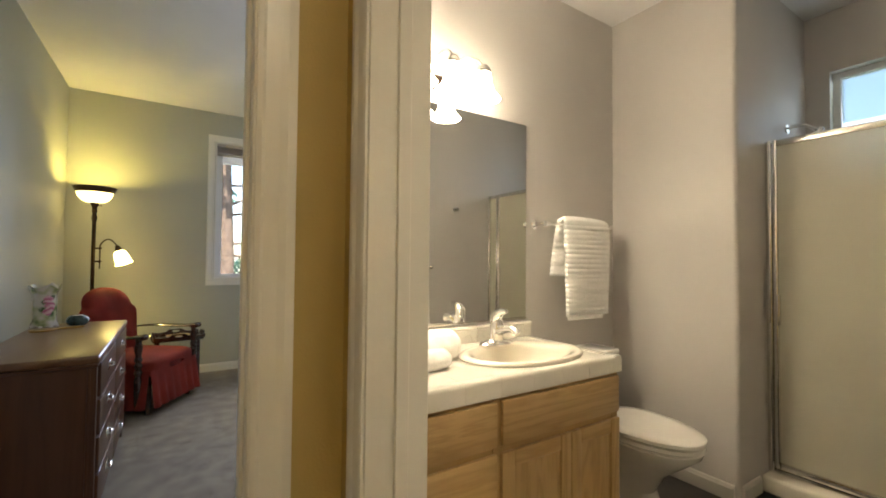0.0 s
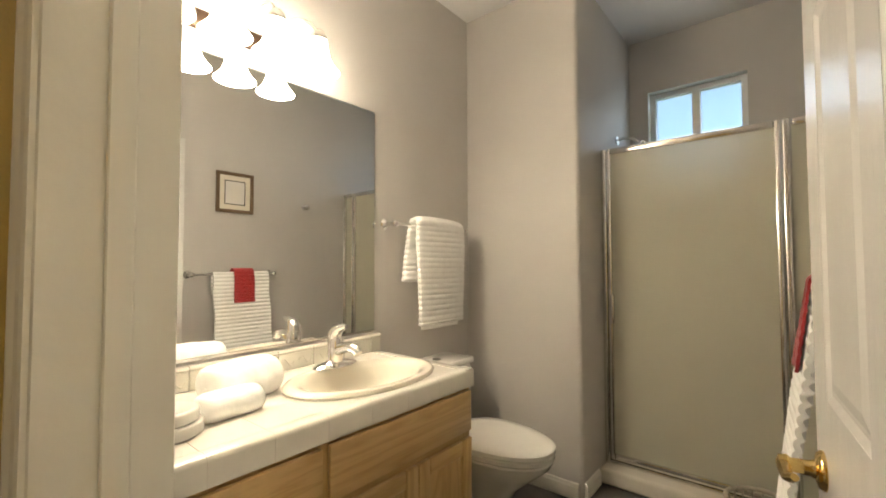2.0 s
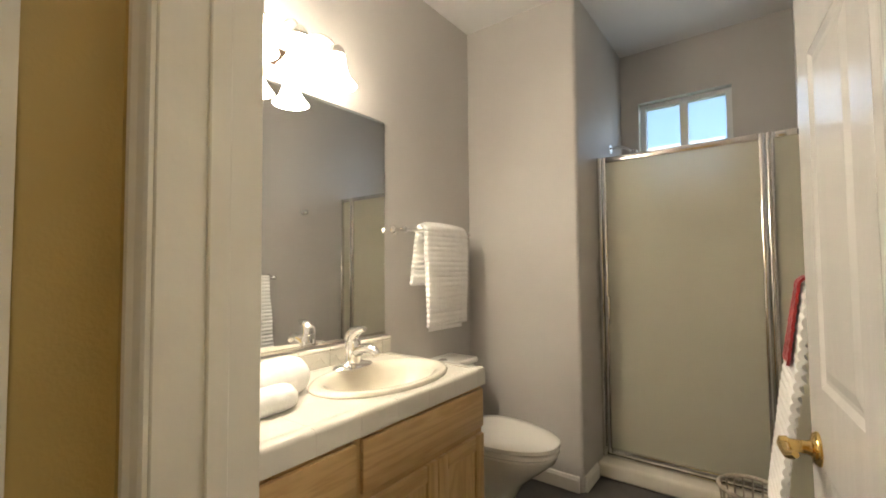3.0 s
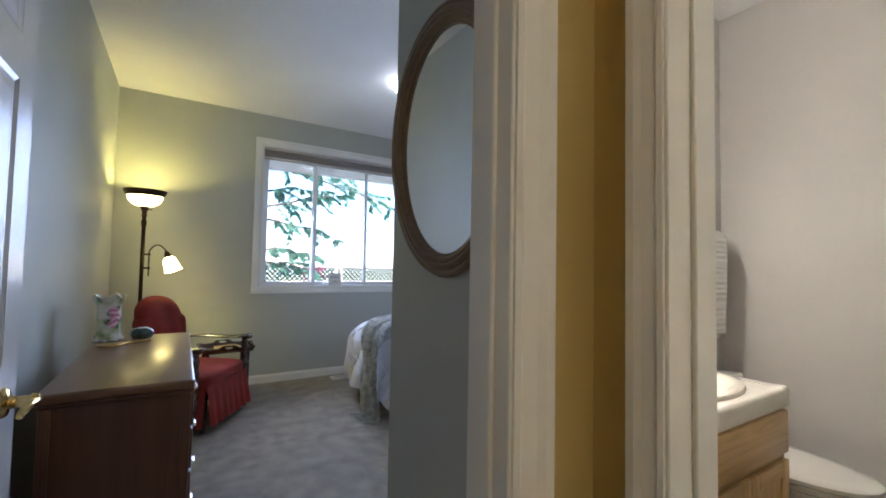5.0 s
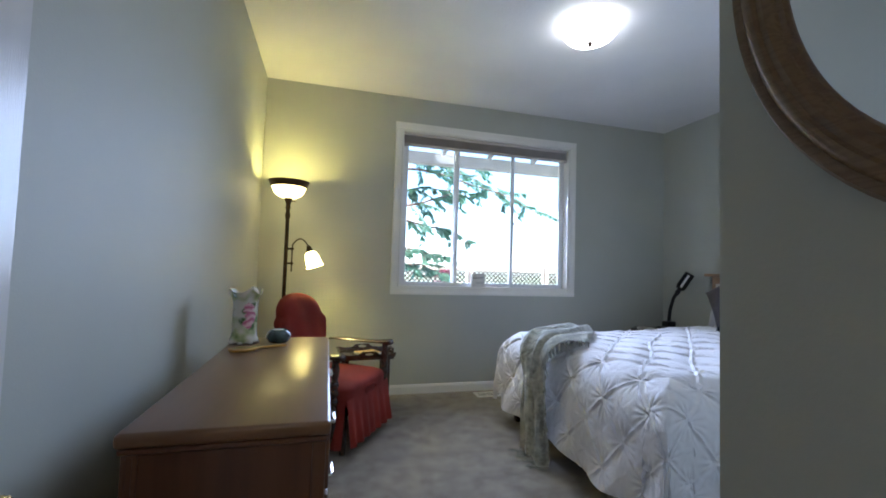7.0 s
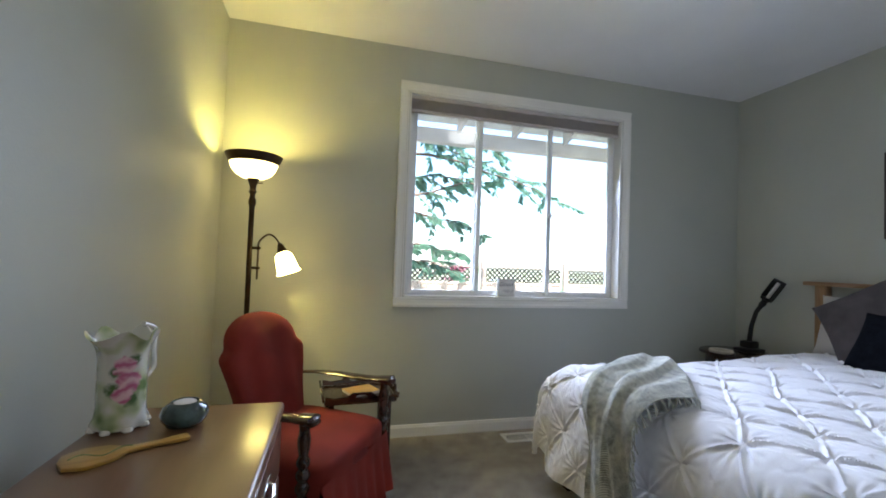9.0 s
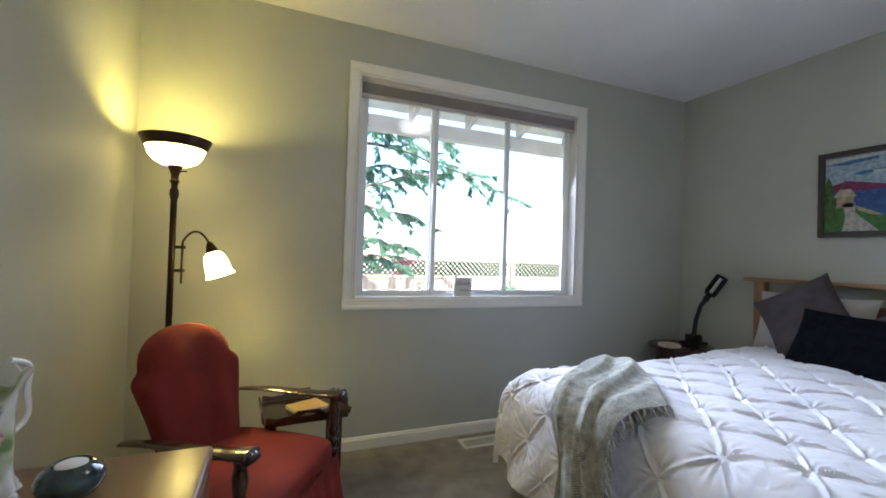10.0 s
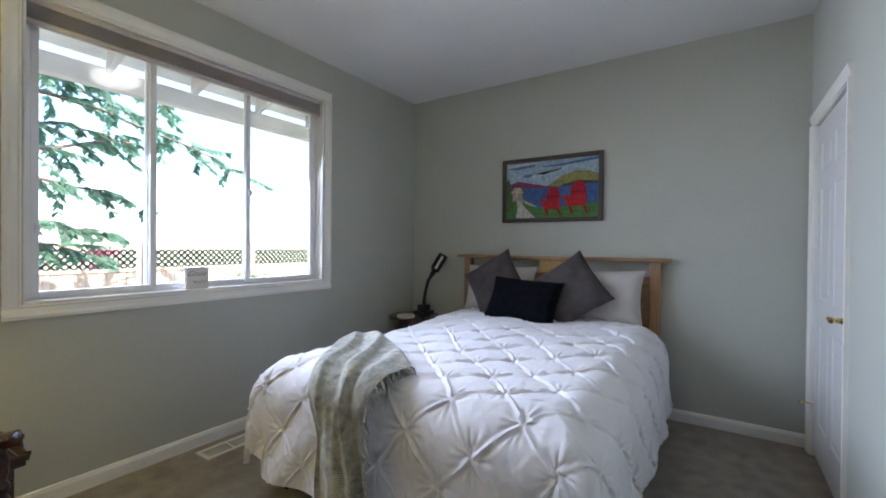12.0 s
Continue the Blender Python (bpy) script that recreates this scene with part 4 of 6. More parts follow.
def folded_towel(w, front, back, thick):
    """Towel folded lengthwise into a plump ribbed band and hung over a bar along x; front towards -y."""
    bend = math.pi * (0.012 + thick / 2)
    total = front + back + bend

    def f(u, v):
        s = u * total
        a = v * 2 * math.pi
        c, q = power(math.cos(a), 0.45), power(math.sin(a), 0.7)
        rib = 0.0075 * abs(math.sin(s * math.pi / 0.027)) ** 0.7
        end = min(1.0, (s + 0.002) / 0.012, (total - s + 0.002) / 0.012)
        x = (w / 2 + rib + 0.005 * noise.noise(Vector((s * 9, 0.5, 2.0)))) * c - 0.055 * max(0.0, 1 - s / back)
        h = (thick / 2 + rib * 0.8) * q * end * (1.0 - 0.35 * max(0.0, c))
        r = 0.012 + thick / 2 + h
        if s < back:
            return (x, r, -(back - s))
        if s < back + bend:
            g = (s - back) / bend * math.pi
            return (x, r * math.cos(g), r * math.sin(g))
        d = s - back - bend
        return (x, -r - 0.010 * d - 0.006 * math.sin(d * 7 + x * 6), -d - 0.012 * x / w * d)
    bm = sheet(int(total / 0.0042), 40, f)
    bmesh.ops.remove_doubles(bm, verts=bm.verts, dist=1e-5)
    bmesh.ops.holes_fill(bm, edges=[e for e in bm.edges if e.is_boundary])
    return bm


part("fold", folded_towel(0.365, 0.505, 0.285, 0.034), TERRY, tw)
under = part("under_fold", folded_towel(0.30, 0.525, 0.10, 0.016), TERRY, tw)
under.location = (0.018, 0.020, -0.008)

TBY = YB + 0.085
towel_bar("chrome towel bar on the wall opposite the mirror", 1.66, 2.25, TBY, 1.125, YB)
tw = thing("bath_towel", "long white ribbed bath towel on a bar", "towel", 1.99, TBY, 1.125, 180)
tw.matrix_world = pose(1.99, TBY, 1.125, -7, 0, 180)
ribbed_towel(tw, "fold", 0.40, 0.66, 0.14, 0.012, 1, TERRY)
tw = thing("washcloth", "small red washcloth laid over a white towel", "towel", 2.00, TBY, 1.140, 180)
tw.matrix_world = pose(2.00, TBY, 1.140, -7, 0, 180)
ribbed_towel(tw, "fold", 0.145, 0.225, 0.10, 0.007, 1, REDTERRY, amp=0.002, reach=0.027)

hook = thing("robe_hook", "small round chrome robe hook", "hook", 2.56, YB, 1.675)
part("knob", newlathe([(0.022, 0), (0.022, 0.004), (0.009, 0.010), (0.008, 0.030), (0.020, 0.038), (0.023, 0.046), (0.016, 0.054), (0.0005, 0.056)], 22, pose(0, 0, 0, -90, 0, 0)), CHROME, hook)

pic = thing("framed_print", "small framed print with cream mat, wooden frame", "picture", 1.975, YB + 0.002, 1.728)
for a, b in (((-0.137, 0, -0.151), (-0.112, 0.018, 0.151)), ((0.112, 0, -0.151), (0.137, 0.018, 0.151)), ((-0.112, 0, 0.126), (0.112, 0.018, 0.151)), ((-0.112, 0, -0.151), (0.112, 0.018, -0.126))):
    part("frame_side", newbox(a, b, 0.004, 2), PEWTERWOOD, pic)
part("mat_board", newbox((-0.112, 0, -0.126), (0.112, 0.006, 0.126)), MATCREAM, pic, smooth=False)
bm = bmesh.new()
for a, b in (((-0.076, 0.006, -0.090), (-0.070, 0.0075, 0.090)), ((0.070, 0.006, -0.090), (0.076, 0.0075, 0.090)), ((-0.070, 0.006, 0.084), (0.070, 0.0075, 0.090)), ((-0.070, 0.006, -0.090), (0.070, 0.0075, -0.084))):
    box(bm, a, b)
part("inner_border", bm, BLACKCLOTH, pic, smooth=False)
part("print", newbox((-0.070, 0.0055, -0.084), (0.070, 0.0068, 0.084)), PAPERWHITE, pic, smooth=False)
bm = bmesh.new()
for k in range(9):
    box(bm, (-0.042 + 0.006 * (k % 3), 0.0068, 0.050 - 0.012 * k), (0.042 - 0.008 * (k % 2), 0.0072, 0.053 - 0.012 * k))
part("text_lines", bm, MATCREAM, pic, "faint lines of text", smooth=False)

# toilet
to = thing("toilet", "white porcelain toilet with closed lid", "toilet", 2.232, 1.862, 0)
bm = newbox((-0.195, 0.005, 0.36), (0.195, 0.190, 0.660), 0.025, 4)
part("tank", bm, PORCELAIN, to)
bm = newbox((-0.203, -0.004, 0.661), (0.203, 0.196, 0.694), 0.012, 3)
part("tank_lid", bm, PORCELAIN, to)
part("flush_button", newlathe([(0.024, 0), (0.024, 0.004), (0.020, 0.006), (0.0005, 0.006)], 24, pose(0, 0.095, 0.694)), CHROME, to, "chrome flush button")


def egg_loft(rows, n=40):
    """rows: z, half width, front reach, back reach, centre y."""
    bm = bmesh.new()
    rings = []
    for z, w, fr, bk, cy in rows:
        ring = []
        for i in range(n):
            a = 2 * math.pi * i / n
            c, s = math.cos(a), math.sin(a)
            ring.append(bm.verts.new((w * abs(c) ** 0.9 * (1 if c > 0 else -1), cy + (bk if s > 0 else fr) * abs(s) ** (0.8 if s > 0 else 1.0) * (1 if s > 0 else -1), z)))
        rings.append(ring)
    for p, q in zip(rings, rings[1:]):
        for i in range(n):
            bm.faces.new((p[i], p[(i + 1) % n], q[(i + 1) % n], q[i]))
    bm.faces.new(rings[0][::-1])
    bm.faces.new(rings[-1])
    return bm


part("bowl", egg_loft([(0.0000, 0.115, 0.19, 0.22, -0.16), (0.0186, 0.12, 0.195, 0.225, -0.16), (0.0930, 0.105, 0.17, 0.22, -0.15), (0.1860, 0.12, 0.20, 0.21, -0.17), (0.2604, 0.155, 0.26, 0.20, -0.20), (0.3162, 0.178, 0.29, 0.20, -0.235), (0.3420, 0.184, 0.30, 0.20, -0.235), (0.3500, 0.178, 0.295, 0.19, -0.235)]), PORCELAIN, to)
part("seat", egg_loft([(0.3505, 0.180, 0.298, 0.19, -0.235), (0.3560, 0.187, 0.306, 0.195, -0.235), (0.3710, 0.187, 0.306, 0.195, -0.235), (0.3755, 0.180, 0.297, 0.19, -0.235)]), PORCELAIN, to)
part("lid", egg_loft([(0.3785, 0.181, 0.299, 0.19, -0.235), (0.3835, 0.190, 0.309, 0.198, -0.235), (0.3980, 0.190, 0.309, 0.198, -0.235), (0.4055, 0.178, 0.296, 0.188, -0.235), (0.4092, 0.130, 0.230, 0.150, -0.235)]), PORCELAIN, to)
for s in (-1, 1):
    part("hinge", newlathe([(0.015, 0), (0.015, 0.018), (0.010, 0.024), (0.0005, 0.025)], 16, pose(0.07 * s, -0.020, 0.367)), PORCELAIN, to)

# rolled towels and dishes on the counter
ft = thing("rolled_towel", "thick white towel rolled up on the vanity counter", "towel", 1.175, 1.848, 0.7848, 12)


def roll(r, length, seed, flat=0.80):
    """A plump rolled towel lying along x: rounded closed ends with a wound spiral, an overlapping flap and soft creases."""
    bm = bmesh.new()
    n, rows = 64, 44
    grid = []
    for k in range(rows + 1):
        e = 2 * k / rows - 1
        full = max(0.0, 1 - abs(e) ** 7) ** 0.36
        ring = []
        for i in range(n):
            a = 2 * math.pi * i / n
            lap = 0.055 * (((a - 0.9) % (2 * math.pi)) / (2 * math.pi))
            crease = 0.05 * noise.noise(Vector((e * 2.4 + seed, math.cos(a) * 1.3, math.sin(a) * 1.3))) + 0.018 * noise.noise(Vector((e * 9 + seed, math.cos(a) * 4, math.sin(a) * 4)))
            coil = 0.030 * math.sin(9 * full + a) * (1 - full)
            rr = r * (0.02 + 0.98 * full) * (0.965 + lap + crease + coil)
            z = rr * math.sin(a) * flat
            ring.append(bm.verts.new((length / 2 * e * (1 - 0.05 * coil * 20 * (1 - full)), rr * math.cos(a), max(z, -r * flat * 0.80) + r * flat * 0.80)))
        grid.append(ring)
    for p, q in zip(grid, grid[1:]):
        for i in range(n):
            bm.faces.new((p[i], p[(i + 1) % n], q[(i + 1) % n], q[i]))
    bm.faces.new(grid[0][::-1])
    bm.faces.new(grid[-1])
    return bm


part("roll", roll(0.083, 0.235, 1.0), TERRY, ft)
ft = thing("rolled_washcloth", "small white rolled washcloth lying beside the rolled towel", "towel", 1.085, 1.722, 0.7848, 6)
part("roll", roll(0.055, 0.175, 5.0, 0.72), TERRY, ft)
for k, (r, h, dx, z) in enumerate(((0.076, 0.033, 0, 0.785), (0.073, 0.031, -0.006, 0.8185))):
    ds = thing("soap_dish", "round white lidded soap dish stacked on the counter", "dish", 0.925 + dx, 1.690, z, group="stacked dishes")
    part("dish", newlathe([(r * 0.94, 0), (r, 0.004), (r, h - 0.006), (r - 0.002, h - 0.002), (r - 0.007, h), (r * 0.80, h - 0.002), (0.001, h - 0.0025)], 44), PORCELAIN, ds)

# shower: pan, frame, swinging door, narrow fixed light, shower head
SXF = 2.985
sp = thing("shower_pan", "almond acrylic shower pan with raised curb", "shower pan", 0, 0, 0, kind="structure")
bm = newbox((2.885, YB, 0), (3.035, 1.353, 0.088), 0.018, 3)
part("curb", bm, ACRYLIC, sp)
part("pan", newbox((3.035, YB, 0), (XR, 1.353, 0.035)), ACRYLIC, sp, smooth=False)
for a, b in (((XR - 0.006, YB + 0.006, 0.035), (XR - 0.001, 1.346, 1.72)), ((3.045, 1.347, 0.10), (XR - 0.006, 1.3525, 1.86)), ((3.045, YB + 0.0005, 0.10), (XR - 0.006, YB + 0.006, 1.86))):
    part("surround_panel", newbox(a, b, 0.001), ACRYLIC, sp, smooth=False)
sd = thing("shower_door", "aluminium framed shower door with obscure glass", "shower door", 0, 0, 0)
FY0, FY1, FZ0, FZ1 = YB + 0.008, 1.347, 0.089, 1.838
for y0, y1 in ((FY1 - 0.030, FY1), (FY0, FY0 + 0.026), (0.514, 0.540)):
    bm = newbox((SXF - 0.022, y0, FZ0), (SXF + 0.022, y1, FZ1), 0.006, 2)
    box(bm, (SXF - 0.029, y0 + 0.008, FZ0), (SXF - 0.0215, y1 - 0.008, FZ1), 0.003)
    part("wall_jamb", bm, ALUMINIUM, sd)
part("head_rail", newbox((SXF - 0.020, FY0 + 0.027, FZ1 - 0.032), (SXF + 0.020, 0.504, FZ1), 0.006, 2), ALUMINIUM, sd)
part("sill_rail", newbox((SXF - 0.024, FY0 + 0.027, FZ0), (SXF + 0.024, 0.504, FZ0 + 0.028), 0.005, 2), ALUMINIUM, sd)
part("sill_rail", newbox((SXF - 0.024, 0.543, FZ0), (SXF + 0.024, FY1 - 0.031, FZ0 + 0.022), 0.005, 2), ALUMINIUM, sd)
G0, G1, GZ0, GZ1 = 0.546, FY1 - 0.034, FZ0 + 0.026, FZ1
lf = part("door_frame", newbox((SXF - 0.026, G0, GZ0), (SXF + 0.006, G0 + 0.022, GZ1), 0.006, 2), ALUMINIUM, sd)
for a, b in (((SXF - 0.026, G1 - 0.022, GZ0), (SXF + 0.006, G1, GZ1)), ((SXF - 0.026, G0 + 0.0225, GZ0), (SXF + 0.006, G1 - 0.0225, GZ0 + 0.034)), ((SXF - 0.026, G0 + 0.0225, GZ1 - 0.034), (SXF + 0.006, G1 - 0.0225, GZ1))):
    part("door_rail", newbox(a, b, 0.006, 2), ALUMINIUM, lf)
part("pane", newbox((SXF - 0.014, G0 + 0.018, GZ0 + 0.030), (SXF - 0.009, G1 - 0.018, GZ1 - 0.030)), FROST, lf, "obscure glass pane", smooth=False)
part("side_pane", newbox((SXF - 0.003, FY0 + 0.024, FZ0 + 0.024), (SXF + 0.002, 0.507, FZ1 - 0.028)), FROST, sd, "narrow obscure glass pane", smooth=False)
bm = newbox((SXF - 0.048, G1 - 0.036, 0.86), (SXF - 0.0265, G1 - 0.012, 1.02), 0.006, 2)
part("pull_handle", bm, ALUMINIUM, lf)
sh = thing("shower_head", "chrome shower head on a bent arm", "shower head", 0, 0, 0)
part("arm", newtube([(3.30, 1.3525, 1.97), (3.30, 1.32, 1.98), (3.30, 1.26, 1.97), (3.30, 1.22, 1.935)], 0.010, 12), CHROME, sh)
part("flange", newlathe([(0.030, 0), (0.028, 0.006), (0.012, 0.012)], 20, pose(3.30, 1.353, 1.97, 90, 0, 0)), CHROME, sh)
part("head", newlathe([(0.012, 0.03), (0.016, 0.02), (0.034, -0.02), (0.036, -0.028), (0.0005, -0.028)], 20, pose(3.30, 1.208, 1.915, 25, 0, 0)), CHROME, sh)

# wicker wastebasket near the shower
wb = thing("wastebasket", "small open pale wire and wicker basket", "basket", 2.60, 0.635, 0)
for k in range(20):
    a = 2 * math.pi * k / 20
    part("stake", newtube([(0.085 * math.cos(a), 0.085 * math.sin(a), 0.0), (0.115 * math.cos(a), 0.115 * math.sin(a), 0.27)], 0.0032, 6), WICKER, wb)
for z, r, w in ((0.006, 0.086, 0.006), (0.09, 0.095, 0.004), (0.18, 0.105, 0.004), (0.27, 0.116, 0.009)):
    part("hoop", newtube(arc(lambda q: (r * math.cos(2 * math.pi * q), r * math.sin(2 * math.pi * q), z), 36), w, 8, False), WICKER, wb)
part("bottom", newlathe([(0.084, 0.002), (0.084, 0.007), (0.0005, 0.007)], 28), WICKER, wb)

# ---- bedroom things ----
# dresser
dr = thing("dresser", "brown walnut dresser with glossy top and drawers", "dresser", -0.403, 2.69, 0)
DW, DL, DZ = 0.435, 1.235, 0.732
part("carcass", newbox((0.012, 0.012, 0.06), (DW - 0.012, DL - 0.012, DZ)), WALNUT, dr, smooth=False)
for x0, y0 in ((0.004, 0.004), (DW - 0.036, 0.004), (0.004, DL - 0.036), (DW - 0.036, DL - 0.036)):
    bm = newbox((x0, y0, 0), (x0 + 0.032, y0 + 0.032, DZ), 0.004, 2)
    for g in (0.010, 0.022):
        box(bm, (x0 + g - 0.0015, y0 - 0.0015, 0.05), (x0 + g + 0.0015, y0 + 0.002, DZ - 0.02))
    part("corner_post", bm, WALNUT, dr)
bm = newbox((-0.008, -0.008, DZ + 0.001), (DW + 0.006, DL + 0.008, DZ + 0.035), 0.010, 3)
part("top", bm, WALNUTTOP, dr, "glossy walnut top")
part("top_moulding", newbox((-0.002, -0.002, DZ - 0.014), (DW, DL + 0.002, DZ + 0.0005), 0.004), WALNUT, dr)
for c in range(2):
    for r in range(4):
        y0 = 0.045 + c * (DL - 0.09) / 2
        z0 = 0.085 + r * 0.163
        f = part("drawer_front", newbox((DW - 0.012, y0 + 0.006, z0 + 0.005), (DW + 0.006, y0 + (DL - 0.09) / 2 - 0.006, z0 + 0.155), 0.005, 2), WALNUT, dr)
        yc = y0 + (DL - 0.09) / 4
        part("pull", newtube([(DW + 0.006, yc - 0.04, z0 + 0.09), (DW + 0.020, yc - 0.04, z0 + 0.086), (DW + 0.024, yc, z0 + 0.078), (DW + 0.020, yc + 0.04, z0 + 0.086), (DW + 0.006, yc + 0.04, z0 + 0.09)], 0.005, 8), ALUMINIUM, f, "bright metal pull")
        part("pull_plate", newbox((DW + 0.0055, yc - 0.055, z0 + 0.068), (DW + 0.009, yc + 0.055, z0 + 0.108), 0.0015), ALUMINIUM, f)
TOPZ = DZ + 0.035

# porcelain pitcher
pt = thing("pitcher", "tall cream porcelain pitcher painted with pink roses", "pitcher", -0.350, 3.794, TOPZ, 72)
pt.scale = (1.0, 1.0, 0.93)
prof = [(0.052, 0.0), (0.060, 0.006), (0.062, 0.020), (0.056, 0.036), (0.053, 0.060), (0.054, 0.10), (0.054, 0.15), (0.053, 0.19), (0.056, 0.215), (0.062, 0.235), (0.074, 0.258)]


def frill(a, r, z):
    k = max(0, (z - 0.16) / 0.10)
    spout = math.exp(-((((a - math.pi) + math.pi) % (2 * math.pi) - math.pi) / 0.5) ** 2)
    rr = r * (1 + 0.05 * math.sin(6 * a) * max(k, 0) + 0.05 * math.sin(8 * a) * (1 if z < 0.03 else 0)) + 0.034 * spout * k * k
    return rr, z + 0.014 * k * math.sin(5 * a + 1.0) + 0.012 * spout * k


part("body", newlathe(shell(prof, 0.0045), 48, closed=True, shape=frill), FLOWERED, pt)
part("bottom", newlathe([(0.055, 0.005), (0.055, 0.009), (0.0005, 0.009)], 30), FLOWERED, pt)
part("handle", newtube(arc(lambda q: (0.060 + 0.058 * math.sin(q * math.pi) + 0.012 * math.sin(q * 3 * math.pi), 0, 0.275 - 0.165 * q + 0.012 * math.sin(q * 6)), 26), [0.0075 - 0.002 * math.sin(i / 26 * math.pi) for i in range(27)], 10), PORCELAIN, pt)
for k in range(8):
    a = 2 * math.pi * k / 8 + 0.2
    part("scroll_foot", newlathe([(0.0005, 0.016), (0.010, 0.012), (0.013, 0.004), (0.010, 0.0)], 12, pose(0.058 * math.cos(a), 0.058 * math.sin(a), 0)), PORCELAIN, pt)
gp = thing("candle_pot", "squat blue green glazed pot with white candle", "pot", -0.196, 3.778, TOPZ)
gp.scale = (1.02, 1.02, 0.98)
part("pot", newlathe([(0.028, 0), (0.042, 0.004), (0.053, 0.020), (0.056, 0.034), (0.050, 0.050), (0.036, 0.062), (0.031, 0.064), (0.029, 0.060), (0.028, 0.052), (0.0005, 0.050)], 40), GLAZE, gp)
part("candle", newlathe([(0.026, 0.050), (0.026, 0.062), (0.022, 0.064), (0.0005, 0.063)], 24), PAPERWHITE, gp, "white candle")

pd = thing("wooden_paddle", "flat painted wooden paddle with cut-out handle", "paddle", -0.370, 3.573, TOPZ + 0.0005, 28)
pd.scale = (0.92, 1.0, 1.0)
poly = [(0.0, 0.0), (0.008, 0.036), (0.050, 0.055), (0.100, 0.042), (0.130, 0.014), (0.200, 0.011), (0.245, 0.017), (0.262, 0.017), (0.262, -0.017), (0.245, -0.017), (0.200, -0.011), (0.130, -0.014), (0.100, -0.042), (0.050, -0.055), (0.008, -0.036)]
part("blade", slab(poly, 0.009, bevel=0.0025), PADDLEWOOD, pd)
part("painted_scroll", newtube(arc(lambda q: (0.02 + 0.12 * q, 0.014 * math.sin(q * 9), 0.0092), 30), 0.0016, 6), ROSELEAF, pd)

# floor lamp
fl = thing("floor_lamp", "bronze torchiere floor lamp with lit bowl and reading arm", "floor lamp", -0.303, 5.135, 0)
part("base", newlathe([(0.135, 0), (0.138, 0.008), (0.130, 0.016), (0.060, 0.026), (0.030, 0.040), (0.018, 0.060)], 36), BRONZE, fl)
part("pole", newlathe([(0.0145, 0.05), (0.0145, 1.50), (0.0175, 1.505), (0.0210, 1.525), (0.0200, 1.545), (0.0145, 1.555), (0.0145, 1.575), (0.020, 1.585), (0.022, 1.592), (0.0165, 1.600), (0.018, 1.62), (0.034, 1.665)], 20), BRONZE, fl)
bowl = [(0.030, 1.664), (0.060, 1.668), (0.095, 1.687), (0.118, 1.716), (0.130, 1.752)]
part("bowl", newlathe(shell(bowl, 0.004), 40, closed=True), BOWLGLOW, fl, "lit alabaster glass bowl")
part("bowl_floor", newlathe([(0.031, 1.663), (0.031, 1.668), (0.0005, 1.668)], 24), BRONZE, fl)
part("rim", newlathe([(0.128, 1.750), (0.134, 1.752), (0.150, 1.785), (0.156, 1.798), (0.152, 1.800), (0.144, 1.788), (0.129, 1.756)], 44, closed=True), BRONZE, fl)
part("switch", newtube([(0.02, -0.01, 1.640), (0.055, -0.03, 1.638)], 0.004, 8), BRONZE, fl)
ax, ay = 0.95, -0.31
br = part("bracket", newtube([(0.050 * ax, 0.050 * ay, 1.085), (0.050 * ax, 0.050 * ay, 1.290)], 0.0055, 10), BRONZE, fl)
for z in (1.150, 1.265):
    part("clamp", newtube([(0.0, 0.0, z), (0.062 * ax, 0.062 * ay, z)], 0.008, 10), BRONZE, br)
arm = part("arm", newtube(arc(lambda q: ((0.050 + 0.130 * q) * ax, (0.050 + 0.130 * q) * ay, 1.290 + 0.070 * math.sin(q * 2.9) ** 0.8 - 0.030 * q), 24), 0.0052, 10), BRONZE, fl)
tip = (0.180 * ax, 0.180 * ay, 1.290 + 0.070 * math.sin(2.9) ** 0.8 - 0.030)
tm = look(tip, (tip[0] + 0.36 * ax, tip[1] + 0.36 * ay, tip[2] - 0.95))
part("socket", newlathe([(0.010, 0.012), (0.016, 0.004), (0.024, -0.020), (0.030, -0.042), (0.026, -0.044)], 20, tm), BRONZE, arm)
part("reading_shade", newlathe(shell([(0.027, -0.040), (0.046, -0.058), (0.054, -0.095), (0.060, -0.150), (0.068, -0.162)], 0.003), 30, tm, closed=True), READGLOW, arm, "lit frosted glass shade")
M0 = pose(-0.303, 5.135, 0)
lamp("torchiere_bulb", "POINT", M0 @ pose(0, 0, 1.745), TORCH_W, (1.0, 0.80, 0.20), 0.035)
lamp("reading_bulb", "POINT", M0 @ tm @ pose(0, 0, -0.100), READ_W, (1.0, 0.80, 0.24), 0.022)

# armchair: turned wooden arms, brick red slipcover, pleated skirt
ac = thing("rocking_armchair", "low armchair with brick red slipcover and dark wooden arms", "armchair", 0.085, 4.62, 0, 58)
CWD, CDP = 0.58, 0.52


def seat_pad(u, v):
    a = u * 2 * math.pi
    f = (v - 0.5) * math.pi * 0.995
    c, s, k = math.cos(a), math.sin(a), 0.36
    r = math.cos(f) ** 0.30
    x = (CWD / 2 + 0.012) * power(c, k) * r
    y = (CDP / 2 + 0.022) * power(math.sin(f), 0.36)
    crown = 0.020 * (1 - (x / 0.31) ** 2) * (1 - (y / 0.29) ** 2) if s > 0 else 0
    return (x, y, 0.335 + 0.085 * power(s, k) * r + crown + 0.003 * math.sin(22 * x + 9 * y))


bm = sheet(72, 44, seat_pad)
bmesh.ops.holes_fill(bm, edges=[e for e in bm.edges if e.is_boundary])
part("seat", bm, REDCLOTH, ac)


